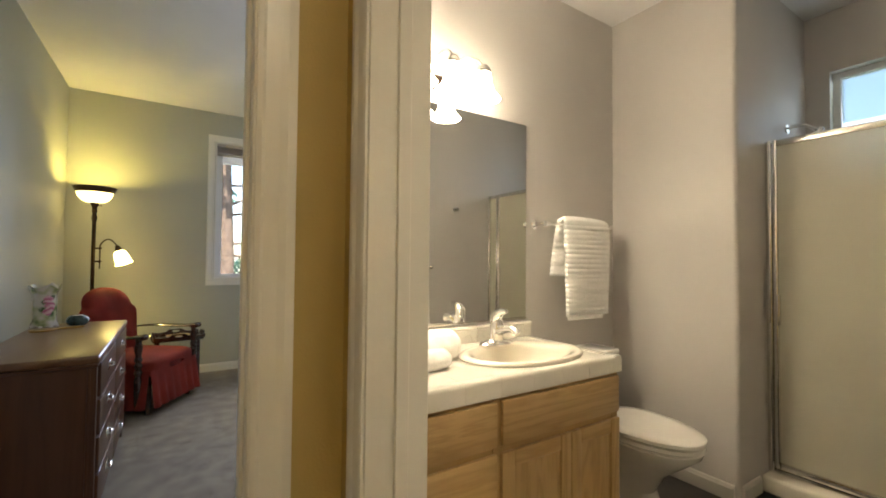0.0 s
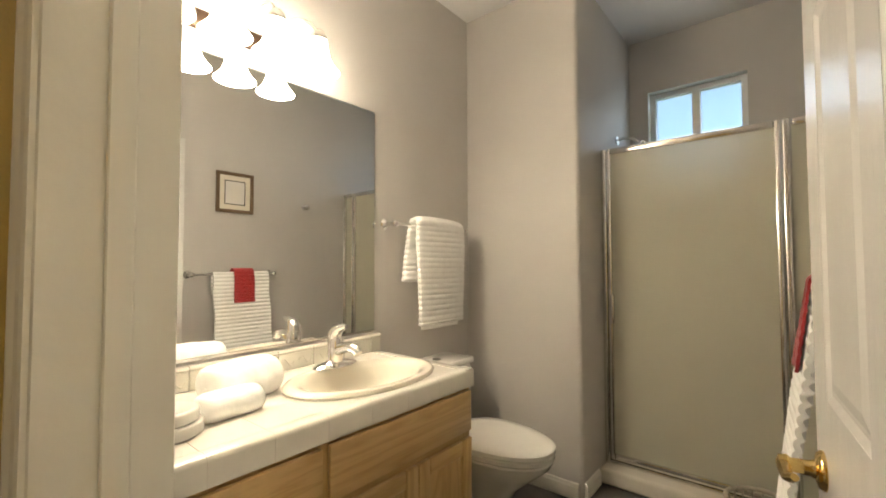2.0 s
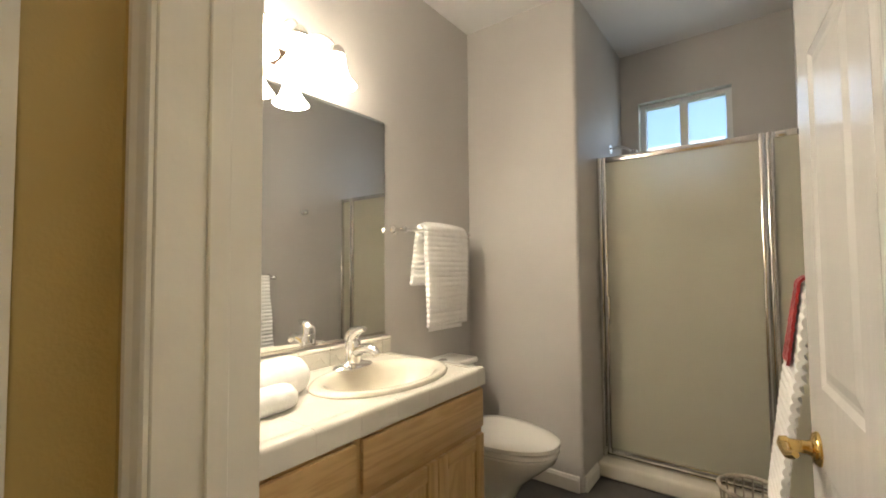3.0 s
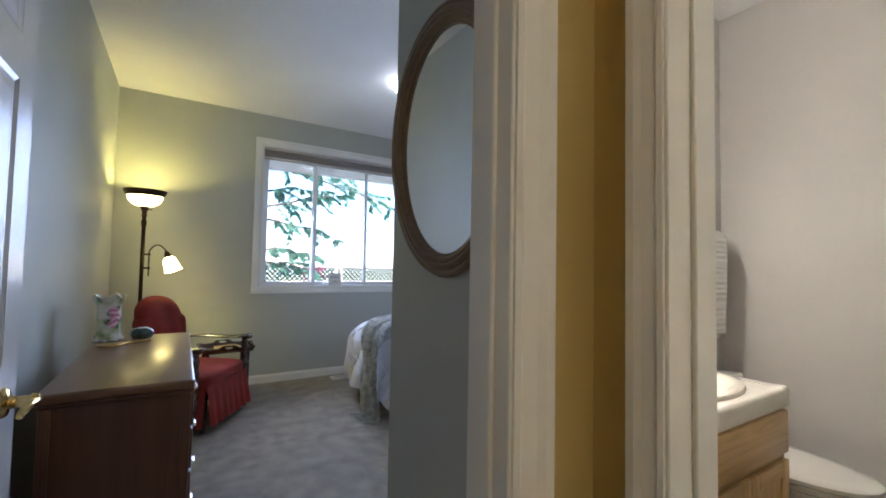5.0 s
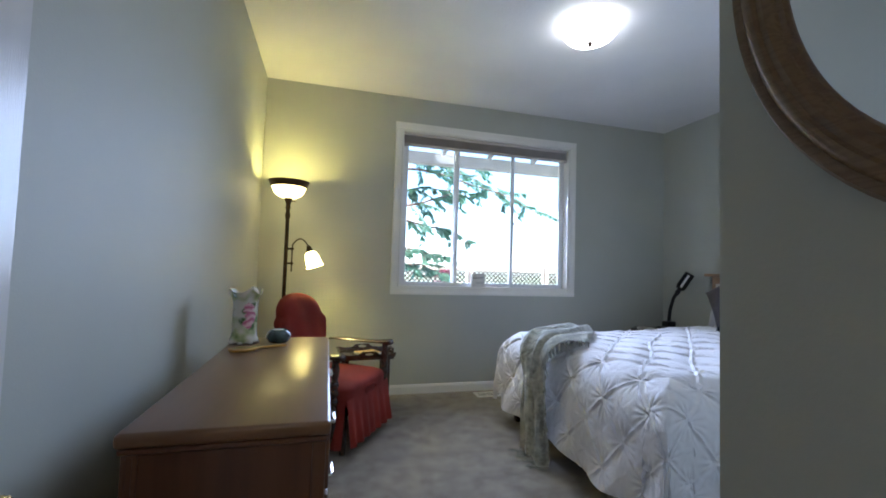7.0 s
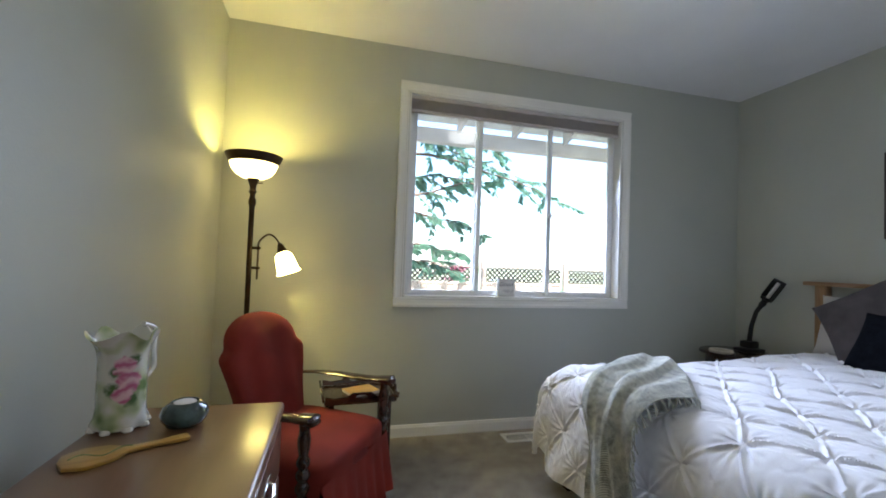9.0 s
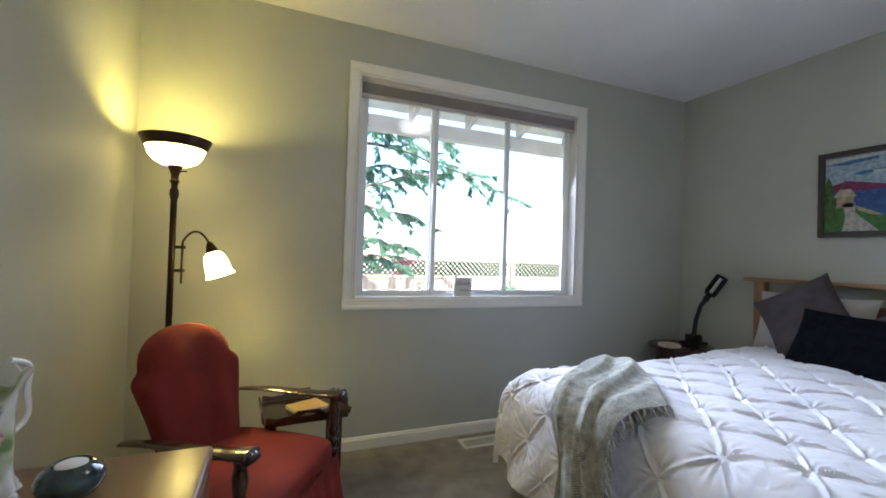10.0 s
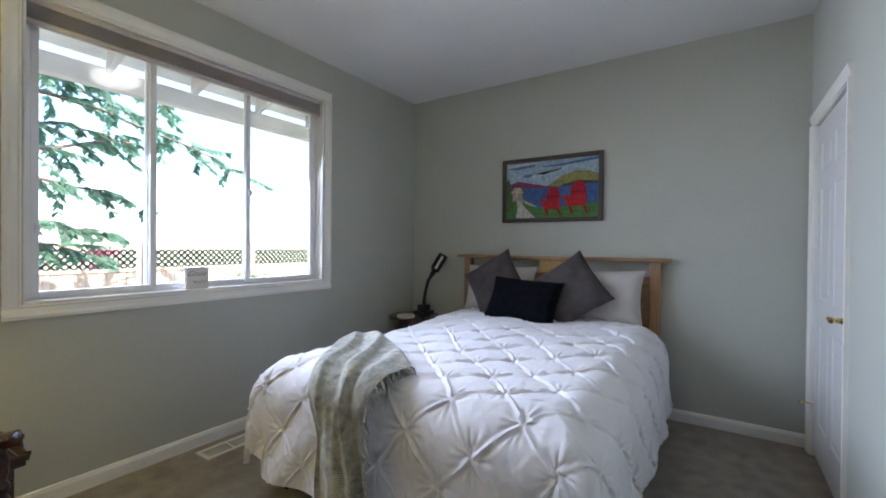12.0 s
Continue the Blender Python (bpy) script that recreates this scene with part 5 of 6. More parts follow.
def skirt(u, v):
    per = 2 * (CWD + CDP)
    s = u * per
    hw, hd = CWD / 2 + 0.004, CDP / 2 + 0.012
    if s < CWD:
        p, n = (-hw + s / CWD * 2 * hw, -hd), (0, -1)
    elif s < CWD + CDP:
        p, n = (hw, -hd + (s - CWD) / CDP * 2 * hd), (1, 0)
    elif s < 2 * CWD + CDP:
        p, n = (hw - (s - CWD - CDP) / CWD * 2 * hw, hd), (0, 1)
    else:
        p, n = (-hw, hd - (s - 2 * CWD - CDP) / CDP * 2 * hd), (-1, 0)
    w = (v ** 1.2) * (0.004 + 0.020 * abs(math.sin(s * math.pi / 0.085)) ** 1.6 + 0.004 * math.sin(s * 57))
    return (p[0] + n[0] * (w + 0.006 + 0.03 * v), p[1] + n[1] * (w + 0.006 + 0.03 * v), 0.335 - 0.275 * v)


part("skirt", sheet(260, 12, skirt), REDCLOTH, ac, "pleated red skirt")


def back_pad(u, v):
    a = u * 2 * math.pi
    c, s = math.cos(a), math.sin(a)
    v = 1 - (1 - v) ** 1.9
    z = 0.34 + 0.60 * v
    wing = 0.195 + 0.070 * min(1.0, v / 0.66) ** 1.3
    ear = math.sqrt(max(0.0, 1 - (max(0.0, v - 0.66) / 0.15) ** 2)) if v < 0.81 else 0.0
    dome = 0.222 * math.sqrt(max(0.0004, 1 - (max(0.0, v - 0.72) / 0.281) ** 2.5))
    half = max(dome, wing * ear) if v > 0.5 else wing
    th = 0.058 * (1 if v < 0.80 else math.sqrt(max(0.0004, 1 - ((v - 0.80) / 0.201) ** 2.2)))
    lean = 0.21 + 0.20 * (z - 0.34)
    x = half * power(c, 0.6)
    fold = 0.006 * math.sin(x * 38 + 1.2) * (1 - v) ** 0.6 + 0.003 * math.sin(x * 21 + v * 9)
    return (x + 0.040 * (1 - v), lean + th * power(s, 0.55) - 0.012 * math.sin(v * 3) + fold, z)


bm = sheet(72, 46, back_pad)
bmesh.ops.holes_fill(bm, edges=[e for e in bm.edges if e.is_boundary])
part("backrest", bm, REDCLOTH, ac)
for s in (-1, 1):
    X = s * 0.315
    bm = bmesh.new()
    AL = 0.50 if s < 0 else 0.54
    pts = arc(lambda q: (X, 0.26 - AL * q, 0.555 + 0.050 * q + 0.014 * math.sin(q * 5.2 + 0.5)), 24)
    tube(bm, pts, [0.012 + 0.010 * min(1, i / 14) + 0.004 * (i > 20) for i in range(25)], 14)
    bmesh.ops.scale(bm, vec=(1.7, 1, 0.62), verts=bm.verts, space=Matrix.Translation((-X, 0, -0.600)))
    part("arm", bm, DARKWOOD, ac)
    part("arm_post", newlathe([(0.022, 0.05), (0.026, 0.28), (0.018, 0.30), (0.028, 0.32), (0.028, 0.335), (0.018, 0.352), (0.028, 0.37), (0.028, 0.385), (0.018, 0.402), (0.027, 0.42), (0.027, 0.435), (0.018, 0.452), (0.024, 0.48), (0.027, 0.515), (0.020, 0.55), (0.026, 0.592)], 20, pose(X, 0.30 - AL, 0)), DARKWOOD, ac)
    tip = pts[-1]
    bm = newlathe([(0.0005, -0.032), (0.022, -0.031), (0.031, -0.025), (0.027, -0.018), (0.033, -0.011), (0.029, -0.004), (0.034, 0.004), (0.029, 0.011), (0.032, 0.019), (0.022, 0.029), (0.0005, 0.032)], 22, pose(X, tip[1] + 0.012, tip[2] - 0.010, 0, 90, 0), sx=0.60, sy=0.95)
    part("arm_scroll", bm, DARKWOOD, ac, "carved scroll end of the arm")
    for y in (-0.235, 0.235):
        part("leg", newlathe([(0.016, 0.0), (0.020, 0.03), (0.022, 0.30)], 14, pose(s * 0.255, y, 0)), DARKWOOD, ac)
bm = bmesh.new()
box(bm, (-0.27, -0.24, 0.22), (0.27, 0.24, 0.255))
part("seat_frame", bm, DARKWOOD, ac, smooth=False)

# butler tray table
bt = thing("tray_table", "small dark wooden tray table with cut-out handles", "side table", 0.335, 4.995, 0, 4)
for sx in (-1, 1):
    for sy in (-1, 1):
        part("leg", newbox((sx * 0.155 - 0.014, sy * 0.125 - 0.014, 0), (sx * 0.155 + 0.014, sy * 0.125 + 0.014, 0.456), 0.003), DARKWOOD, bt)
part("tray", newbox((-0.195, -0.16, 0.441), (0.195, 0.16, 0.459), 0.004), DARKWOOD, bt)
for (x, y, rz, ln) in ((0, -0.158, 0, 0.38), (0, 0.158, 180, 0.38), (0.193, 0, 90, 0.31), (-0.193, 0, 270, 0.31)):
    h = ln / 2
    top = [(-h, 0), (-h, 0.034), (-h * 0.75, 0.022), (-0.08, 0.028), (-0.05, 0.050), (0.05, 0.050), (0.08, 0.028), (h * 0.75, 0.022), (h, 0.034), (h, 0)]
    bm = bmesh.new()
    bmv = [bm.verts.new((a, 0, b)) for a, b in top]
    hole = [bm.verts.new((0.032 * math.cos(t), 0, 0.030 + 0.010 * math.sin(t))) for t in [2 * math.pi * i / 12 for i in range(12)]]
    es = [bm.edges.new((bmv[i], bmv[(i + 1) % len(bmv)])) for i in range(len(bmv))] + [bm.edges.new((hole[i], hole[(i + 1) % 12])) for i in range(12)]
    bmesh.ops.triangle_fill(bm, use_beauty=True, use_dissolve=False, edges=es)
    bmesh.ops.solidify(bm, geom=list(bm.faces), thickness=0.010)
    bmesh.ops.transform(bm, matrix=pose(x, y, 0.459, 0, 0, rz) @ pose(0, 0, 0, 14, 0, 0), verts=bm.verts)
    part("rim_board", bm, DARKWOOD, bt, smooth=False)
bk = thing("notepad", "cream paper pad lying in the tray", "notepad", 0.35, 4.98, 0.4595, 24)
part("pages", newbox((-0.085, -0.065, 0), (0.085, 0.065, 0.016), 0.002), PAPERWHITE, bk)
part("cover", newbox((-0.087, -0.067, 0.0162), (0.087, 0.067, 0.018), 0.0005), PALEWOOD, bk)

# nightstand with desk lamp
ns = thing("nightstand", "small round dark wooden nightstand", "nightstand", 3.27, 5.16, 0)
part("top", newlathe([(0.235, 0.575), (0.245, 0.582), (0.245, 0.594), (0.236, 0.600), (0.0005, 0.600)], 44), DARKWOOD, ns)
part("apron", newlathe([(0.20, 0.50), (0.20, 0.575)], 40), DARKWOOD, ns)
for k in range(4):
    a = math.pi / 4 + k * math.pi / 2
    part("leg", newlathe([(0.014, 0), (0.018, 0.10), (0.022, 0.50)], 14, pose(0.165 * math.cos(a), 0.165 * math.sin(a), 0)), DARKWOOD, ns)
rb = thing("rope_ring_bowl", "cream woven ring dish on the nightstand", "dish", 3.10, 5.13, 0.601)
part("ring", newtube(arc(lambda q: (0.070 * math.cos(2 * math.pi * q), 0.070 * math.sin(2 * math.pi * q), 0.014), 40), 0.013, 10, False), ROPE, rb)
part("plate", newlathe([(0.066, 0.0), (0.066, 0.006), (0.0005, 0.006)], 30), ROPE, rb)
dl = thing("desk_lamp", "black adjustable reading lamp, unlit, with caged head", "desk lamp", 3.40, 5.15, 0.601)
part("base", newbox((-0.085, -0.07, 0), (0.085, 0.07, 0.028), 0.010, 2), BLACKMETAL, dl)
part("block", newbox((-0.05, -0.045, 0.0285), (0.05, 0.045, 0.085), 0.012, 2), BLACKMETAL, dl)
part("stem", newtube([(0, 0, 0.08), (0.004, -0.012, 0.20), (0.018, -0.040, 0.32), (0.036, -0.075, 0.385)], [0.018, 0.016, 0.016, 0.018], 12), BLACKMETAL, dl)
hd = look((0, 0, 0), (0.30, -0.36, 0.80))
HM = pose(0.036, -0.075, 0.385) @ hd @ pose(0, 0, 0, 180, 0, 0) @ pose(0, 0, 0, 0, 0, 55) @ Matrix.Scale(0.98, 4)
neck = part("knuckle", newlathe([(0.020, -0.02), (0.026, 0.0), (0.020, 0.022), (0.030, 0.035)], 16, HM), BLACKMETAL, dl)
part("head_cap", newbox((-0.036, -0.026, 0.035), (0.036, 0.026, 0.058), 0.006, 2, HM), BLACKMETAL, dl)
for sx in (-1, 1):
    part("head_side", newbox((sx * 0.036 - 0.004, -0.028, 0.056), (sx * 0.036 + 0.004, 0.024, 0.205), 0.002, 1, HM), BLACKMETAL, dl)
part("head_back", newbox((-0.036, 0.018, 0.056), (0.036, 0.024, 0.205), 0.001, 1, HM), BLACKMETAL, dl)
part("head_tip", newbox((-0.040, -0.028, 0.203), (0.040, 0.028, 0.222), 0.008, 2, HM), BLACKMETAL, dl)
part("tube", newlathe([(0.013, 0.060), (0.013, 0.200)], 14, HM), PAPERWHITE, dl, "pale fluorescent tube")

# bed: headboard, frame, mattress
BX0, BX1, BYC = 1.42, 3.49, 3.92
bed = thing("bed", "queen bed with light oak headboard and dark low frame", "bed", 0, 0, 0)
HX0, HX1, HY0, HY1 = 3.535, 3.590, 3.105, 4.775
hb = part("headboard", newbox((HX0 + 0.022, HY0 + 0.0755, 0.40), (HX1 - 0.010, HY1 - 0.0755, 0.9845)), BEDOAK, bed, "light oak panelled headboard with open top rail", smooth=False)
for y in (HY0, HY1 - 0.075):
    part("post", newbox((HX0, y, 0), (HX1, y + 0.075, 1.150), 0.004, 2), BEDOAKV, hb)
part("cap_rail", newbox((HX0 - 0.025, HY0 - 0.065, 1.151), (HX1, HY1 + 0.065, 1.180), 0.006, 2), BEDOAK, hb)
part("rail", newbox((HX0 + 0.010, HY0 + 0.0755, 0.985), (HX1 - 0.006, HY1 - 0.0755, 1.040), 0.004), BEDOAK, hb)
part("crest_block", newbox((HX0 + 0.012, BYC - 0.115, 1.0405), (HX1 - 0.008, BYC + 0.115, 1.1505), 0.003), PALEWOOD, hb, "pale wooden centre block")
for z in (0.72, 0.42):
    part("rail", newbox((HX0 + 0.012, HY0 + 0.0755, z), (HX1 - 0.008, HY1 - 0.0755, z + 0.028), 0.003), BEDOAK, hb)
fr = part("frame", newbox((BX0 - 0.005, 3.17, 0.13), (BX0 + 0.0195, 4.67, 0.25), 0.003), WALNUT, bed, "dark mahogany low bed frame")
for a, b in (((BX0 + 0.02, 3.17, 0.13), (3.53, 3.20, 0.25)), ((BX0 + 0.02, 4.64, 0.13), (3.53, 4.67, 0.25))):
    part("side_rail", newbox(a, b, 0.003), WALNUT, fr)
for x in (BX0 + 0.03, 3.44):
    for y in (3.21, 4.58):
        part("leg", newbox((x, y, 0), (x + 0.05, y + 0.05, 0.25), 0.004), DARKWOOD, fr)
mt = single("mattress", newbox((BX0 + 0.01, 3.165, 0.252), (3.53, 4.675, 0.615), 0.05, 3), LINEN, "white queen mattress hidden under the comforter", "mattress")

# comforter with pinched diamond gathers
CTX0, CTX1, CY0, CY1 = 1.37, 3.36, 3.045, 4.755


def pinch(p, q, s=0.215):
    """Height of the gathered cloth at (p, q) metres."""
    wob = 0.012
    p, q = p + wob * math.sin(q * 11 + 1), q + wob * math.sin(p * 9)
    a, b = (p + q) / (s * 1.414), (p - q) / (s * 1.414)
    fa, fb = abs(a - round(a)), abs(b - round(b))
    da, db = a - round(a), b - round(b)
    r = math.hypot(da, db)
    th = math.atan2(db, da)
    key = round(a) * 7.31 + round(b) * 3.77
    crease = min(fa, fb)
    puff = 0.015 * (1 - math.exp(-(r / 0.22) ** 1.5)) * (0.75 + 0.25 * math.sin(math.pi * fa) * math.sin(math.pi * fb))
    # a stitched pleat stands along the lattice line and dies out half way
    pleat = 0.012 * math.exp(-(crease / 0.019) ** 2) * (1 - math.exp(-(r / 0.06) ** 2)) * math.exp(-(r / 0.55) ** 4) * (0.8 + 0.4 * math.sin(key + 2 * th))
    groove = -0.006 * math.exp(-((crease - 0.075) / 0.035) ** 2) * math.exp(-(r / 0.42) ** 2)
    rays = 0.0050 * (abs(math.cos(4 * th + key)) ** 4 - 0.35) * math.exp(-((r - 0.14) / 0.13) ** 2)
    rays2 = 0.0024 * math.cos(15 * th + key * 2.3) * math.exp(-((r - 0.26) / 0.15) ** 2)
    wrinkle = 0.0035 * noise.noise(Vector((p * 15, q * 9, key))) + 0.0022 * noise.noise(Vector((p * 21, q * 33, 2.0)))
    return puff + pleat + groove + rays + rays2 + wrinkle


def comforter(u, v):
    # unrolled: across the bed v from one hem over the top to the other, u from the foot hem to the pillows
    hang, rad = 0.350, 0.20
    top_w = CY1 - CY0 - 2 * rad
    arc_l = rad * math.pi / 2
    L = 2 * hang + 2 * arc_l + top_w
    s = v * L
    top_l = CTX1 - CTX0 - rad
    LU = hang + arc_l + top_l
    t = u * LU

    def roll_(d):
        """d from hem: returns (outward, height, along) for one side."""
        if d < hang:
            return 0.0, -(hang - d) - rad, 0.0
        if d < hang + arc_l:
            a = (d - hang) / rad
            return rad * (1 - math.cos(a)), -rad + rad * math.sin(a), 1.0
        return rad + (d - hang - arc_l), 0.0, 2.0
    side = 1 if s < L / 2 else -1
    oy, hy, ky = roll_(s if side == 1 else L - s)
    ox, hx, kx = roll_(t)
    z = min(hx, hy)
    # corners fall as a soft cone
    if hx < -0.02 and hy < -0.02:
        z = -math.hypot(hx, hy) * 0.86
    z = max(z, -(hang + rad) + 0.0)
    zz = 0.672 + z
    y = CY0 + oy if side == 1 else CY1 - oy
    x = CTX0 + ox
    flare = max(0.0, -z - rad) / hang
    k = pinch(t + 0.05, s - L / 2)
    n = noise.noise(Vector((x * 2.2, y * 2.2, zz * 2.2))) * 0.018
    crown = 0.030 * math.sin(math.pi * min(max((y - CY0) / (CY1 - CY0), 0), 1)) + 0.012 * math.sin(x * 2.1 + 0.6)
    if hx < -0.02 or hy < -0.02:
        wave = 0.014 * math.sin(s * 17 + t * 13) * flare
        ax_, ay_ = max(0.0, -hx), max(0.0, -hy)
        m = math.hypot(ax_, ay_) + 1e-6
        out = k + n + wave + 0.018 * flare
        x -= out * ax_ / m
        y += out * ay_ / m * (-1 if side == 1 else 1)
        zz += crown * max(0.0, 1 + z / rad) + 0.5 * k * max(0.0, 1 + z / rad)
    else:
        zz += k + n + crown
    hem = 0.020 * math.sin(s * 5.5) + 0.016 * math.sin(s * 11 + 1)
    return (x, y, max(zz + hem * flare * 0.6, 0.05))


cf = thing("comforter", "white cotton comforter with pinched diamond gathers, rumpled", "comforter", 0, 0, 0)
bm = sheet(400, 520, comforter)
part("cloth", bm, LINEN, cf)


# pillows
def cushion(w, h, t, corner=1.0):
    def face(sgn):
        def f(u, v):
            a, b = 2 * u - 1, 2 * v - 1
            x = w / 2 * a * (1 - 0.08 * corner * (1 - b * b) * abs(a) ** 2)
            y = h / 2 * b * (1 - 0.08 * corner * (1 - a * a) * abs(b) ** 2)
            fat = (max(0, 1 - a ** 4) * max(0, 1 - b ** 4)) ** 0.6
            wr = 0.006 * noise.noise(Vector((x * 9, y * 9, sgn * 3.1 + w)))
            return (x, y, sgn * (t / 2 * fat + wr * fat))
        return f
    bm = sheet(26, 26, face(1))
    o = sheet(26, 26, face(-1))
    me = bpy.data.meshes.new("tmp")
    o.to_mesh(me)
    o.free()
    bm.from_mesh(me)
    bpy.data.meshes.remove(me)
    bmesh.ops.remove_doubles(bm, verts=bm.verts, dist=1e-4)
    return bm


def pillow(name, label, w, h, t, m, material, group, corner=1.0):
    p = single(name, cushion(w, h, t, corner=corner), material, label, "pillow", m, group)
    return p


PG = "pillows against the headboard"
# local x across the bed, local y up the pillow, local z forwards: stand upright facing -x, leaning back
UP = pose(0, 0, 0, 90, 0, -90)


def stand(x, y, z, lean, spin=0, turn=0):
    return pose(x, y, z, 0, 0, turn) @ UP @ pose(0, 0, 0, -lean, 0, 0) @ pose(0, 0, 0, 0, 0, spin)


pillow("bed_pillow", "ivory cotton bed pillow standing against the headboard", 0.66, 0.42, 0.17, stand(3.435, 4.36, 0.885, 14), PILLOWWHITE, PG)
pillow("bed_pillow", "ivory cotton bed pillow standing against the headboard", 0.66, 0.42, 0.17, stand(3.435, 3.53, 0.885, 14), PILLOWWHITE, PG)
pillow("throw_pillow", "square taupe throw pillow turned on its corner", 0.46, 0.46, 0.15, stand(3.30, 4.33, 0.945, 22, 34), GREYCLOTH, PG)
pillow("throw_pillow", "square taupe throw pillow turned on its corner", 0.48, 0.48, 0.15, stand(3.28, 3.70, 0.930, 24, 38), GREYCLOTH, PG)
pillow("lumbar_pillow", "small black knitted lumbar pillow in front", 0.58, 0.39, 0.17, stand(3.12, 4.01, 0.835, 30, -3), BLACKCLOTH, PG)


# throw blanket over the foot of the bed
def throw(u, v):
    """u along the length from its bunched top end on the bed down to the floor, v across."""
    w0 = -0.20 - 1.46 * v + 1.53 * v * v
    w = w0 + (0.84 + 0.03 * math.sin(v * 9) - w0) * u
    y0 = 4.45 + 0.74 * v - 1.32 * v * v
    y1 = 4.125 - 0.28 * v
    y = y1 + (y0 - y1) * (1 - u) ** 3.0 + 0.035 * v * v * math.sin(math.pi * u) ** 2 + 0.006 * math.sin(w * 14 + v * 5)
    crease = math.sin(v ** 1.15 * 15 - 3.0 * u + 0.9 * math.sin(u * 5) + 0.7 * noise.noise(Vector((u * 3, v * 3, 1.7))))
    depth = (0.008 + 0.009 * min(1, u / 0.22) ** 0.7) * (0.7 + 0.6 * noise.noise(Vector((u * 2.5, v * 4, 4.2)))) + 0.005 * max(0.0, u - 0.45)
    fold = depth * (crease + 0.22 * math.sin(v * 37 + 4 * u + 2 * noise.noise(Vector((u * 4, v * 3, 8.0))))) + 0.012 * noise.noise(Vector((u * 5, v * 6, 0.3))) + 0.016 - 0.024 * v ** 5
    if u < 0.03:
        fold -= 0.6 * (0.03 - u)
    top = 0.722 + 0.020 * math.sin(math.pi * min(max((y - CY0) / (CY1 - CY0), 0), 1)) - 0.10 * max(0.0, (y - 4.45) / 0.30) ** 2
    R0 = 0.165
    arc0 = R0 * math.pi / 2
    if w < 0:
        return (1.45 - w, y, top + fold)
    if w < arc0:
        a = w / R0
        return (1.45 - (R0 + fold) * math.sin(a), y, top - R0 + (R0 + fold) * math.cos(a))
    z = top - R0 - (w - arc0)
    return (1.283 - fold - 0.012 * min(1, (0.56 - z) / 0.3), y, max(z, 0.008 + 0.008 * (1 + math.sin(v * 20))))


th = thing("throw_blanket", "sage green knitted throw with fringe draped over the bed", "blanket", 0, 0, 0)
bm = sheet(150, 130, throw, 0.005)
part("cloth", bm, THROW, th)
for k in range(26):
    u = 0.02 + 0.84 * k / 25
    p = Vector(throw(u, 1.0))
    bm = bmesh.new()
    for j in range(3):
        d = Vector((-0.010 - 0.012 * math.sin(k * 2 + j), -0.030 - 0.012 * math.sin(k + j), -0.012 - 0.008 * j - 0.018 * min(1, k / 8)))
        tube(bm, [p, p + d * 0.5 + Vector((0, -0.004, 0.002)), p + d], 0.0028, 5)
    part("tassel", bm, THROW, th)
for k in range(12):
    p = Vector(throw(1.0, k / 11))
    bm = bmesh.new()
    for j in range(3):
        d = Vector((-0.05 - 0.02 * math.sin(k * 3 + j), 0.02 * math.sin(k + 2 * j), 0.0))
        p1 = Vector((p.x, p.y, 0.006))
        tube(bm, [p1, p1 + d * 0.6, p1 + d], 0.0032, 5)
    part("tassel", bm, THROW, th)

# oval mirror on the entry wall
om = thing("oval_mirror", "oval wall mirror in a ribbed bronze wooden frame", "mirror")
om.matrix_world = pose(0.558, 1.776, 1.537, 0, -2.6, 0)
OA, OB = 0.235, 0.295
N = 80
prof = [(0.062, 0.0), (0.064, 0.010), (0.058, 0.020), (0.050, 0.022), (0.046, 0.020), (0.038, 0.026), (0.030, 0.026), (0.026, 0.022), (0.018, 0.024), (0.011, 0.020), (0.008, 0.014), (0.002, 0.012), (0.0, 0.006), (0.0, 0.0)]
bm = bmesh.new()
rings = []
for o, d in prof:
    rings.append([bm.verts.new((-d, (OA + o) * math.cos(2 * math.pi * i / N), (OB + o) * math.sin(2 * math.pi * i / N))) for i in range(N)])
for p, q in zip(rings, rings[1:] + rings[:1]):
    for i in range(N):
        bm.faces.new((p[i], p[(i + 1) % N], q[(i + 1) % N], q[i]))
part("frame", bm, PEWTERWOOD, om)
bm = bmesh.new()
f = [bm.verts.new((-0.0045, (OA + 0.001) * math.cos(2 * math.pi * i / N), (OB + 0.001) * math.sin(2 * math.pi * i / N))) for i in range(N)]
g = [bm.verts.new((-0.0005, v.co.y, v.co.z)) for v in f]
bm.faces.new(f)
bm.faces.new(g[::-1])
for i in range(N):
    bm.faces.new((f[i], f[(i + 1) % N], g[(i + 1) % N], g[i]))
part("glass", bm, MIRROR, om, smooth=False)

sw = thing("light_switch", "white two-gang rocker switch plate", "light switch", 0.575, 1.583, 1.062)
part("plate", newbox((-0.006, -0.058, -0.059), (-0.0005, 0.058, 0.059), 0.002, 2), TRIM, sw)
for s in (-1, 1):
    part("rocker", newbox((-0.0095, s * 0.024 - 0.016, -0.033), (-0.0062, s * 0.024 + 0.016, 0.033), 0.0012), VINYL, sw)

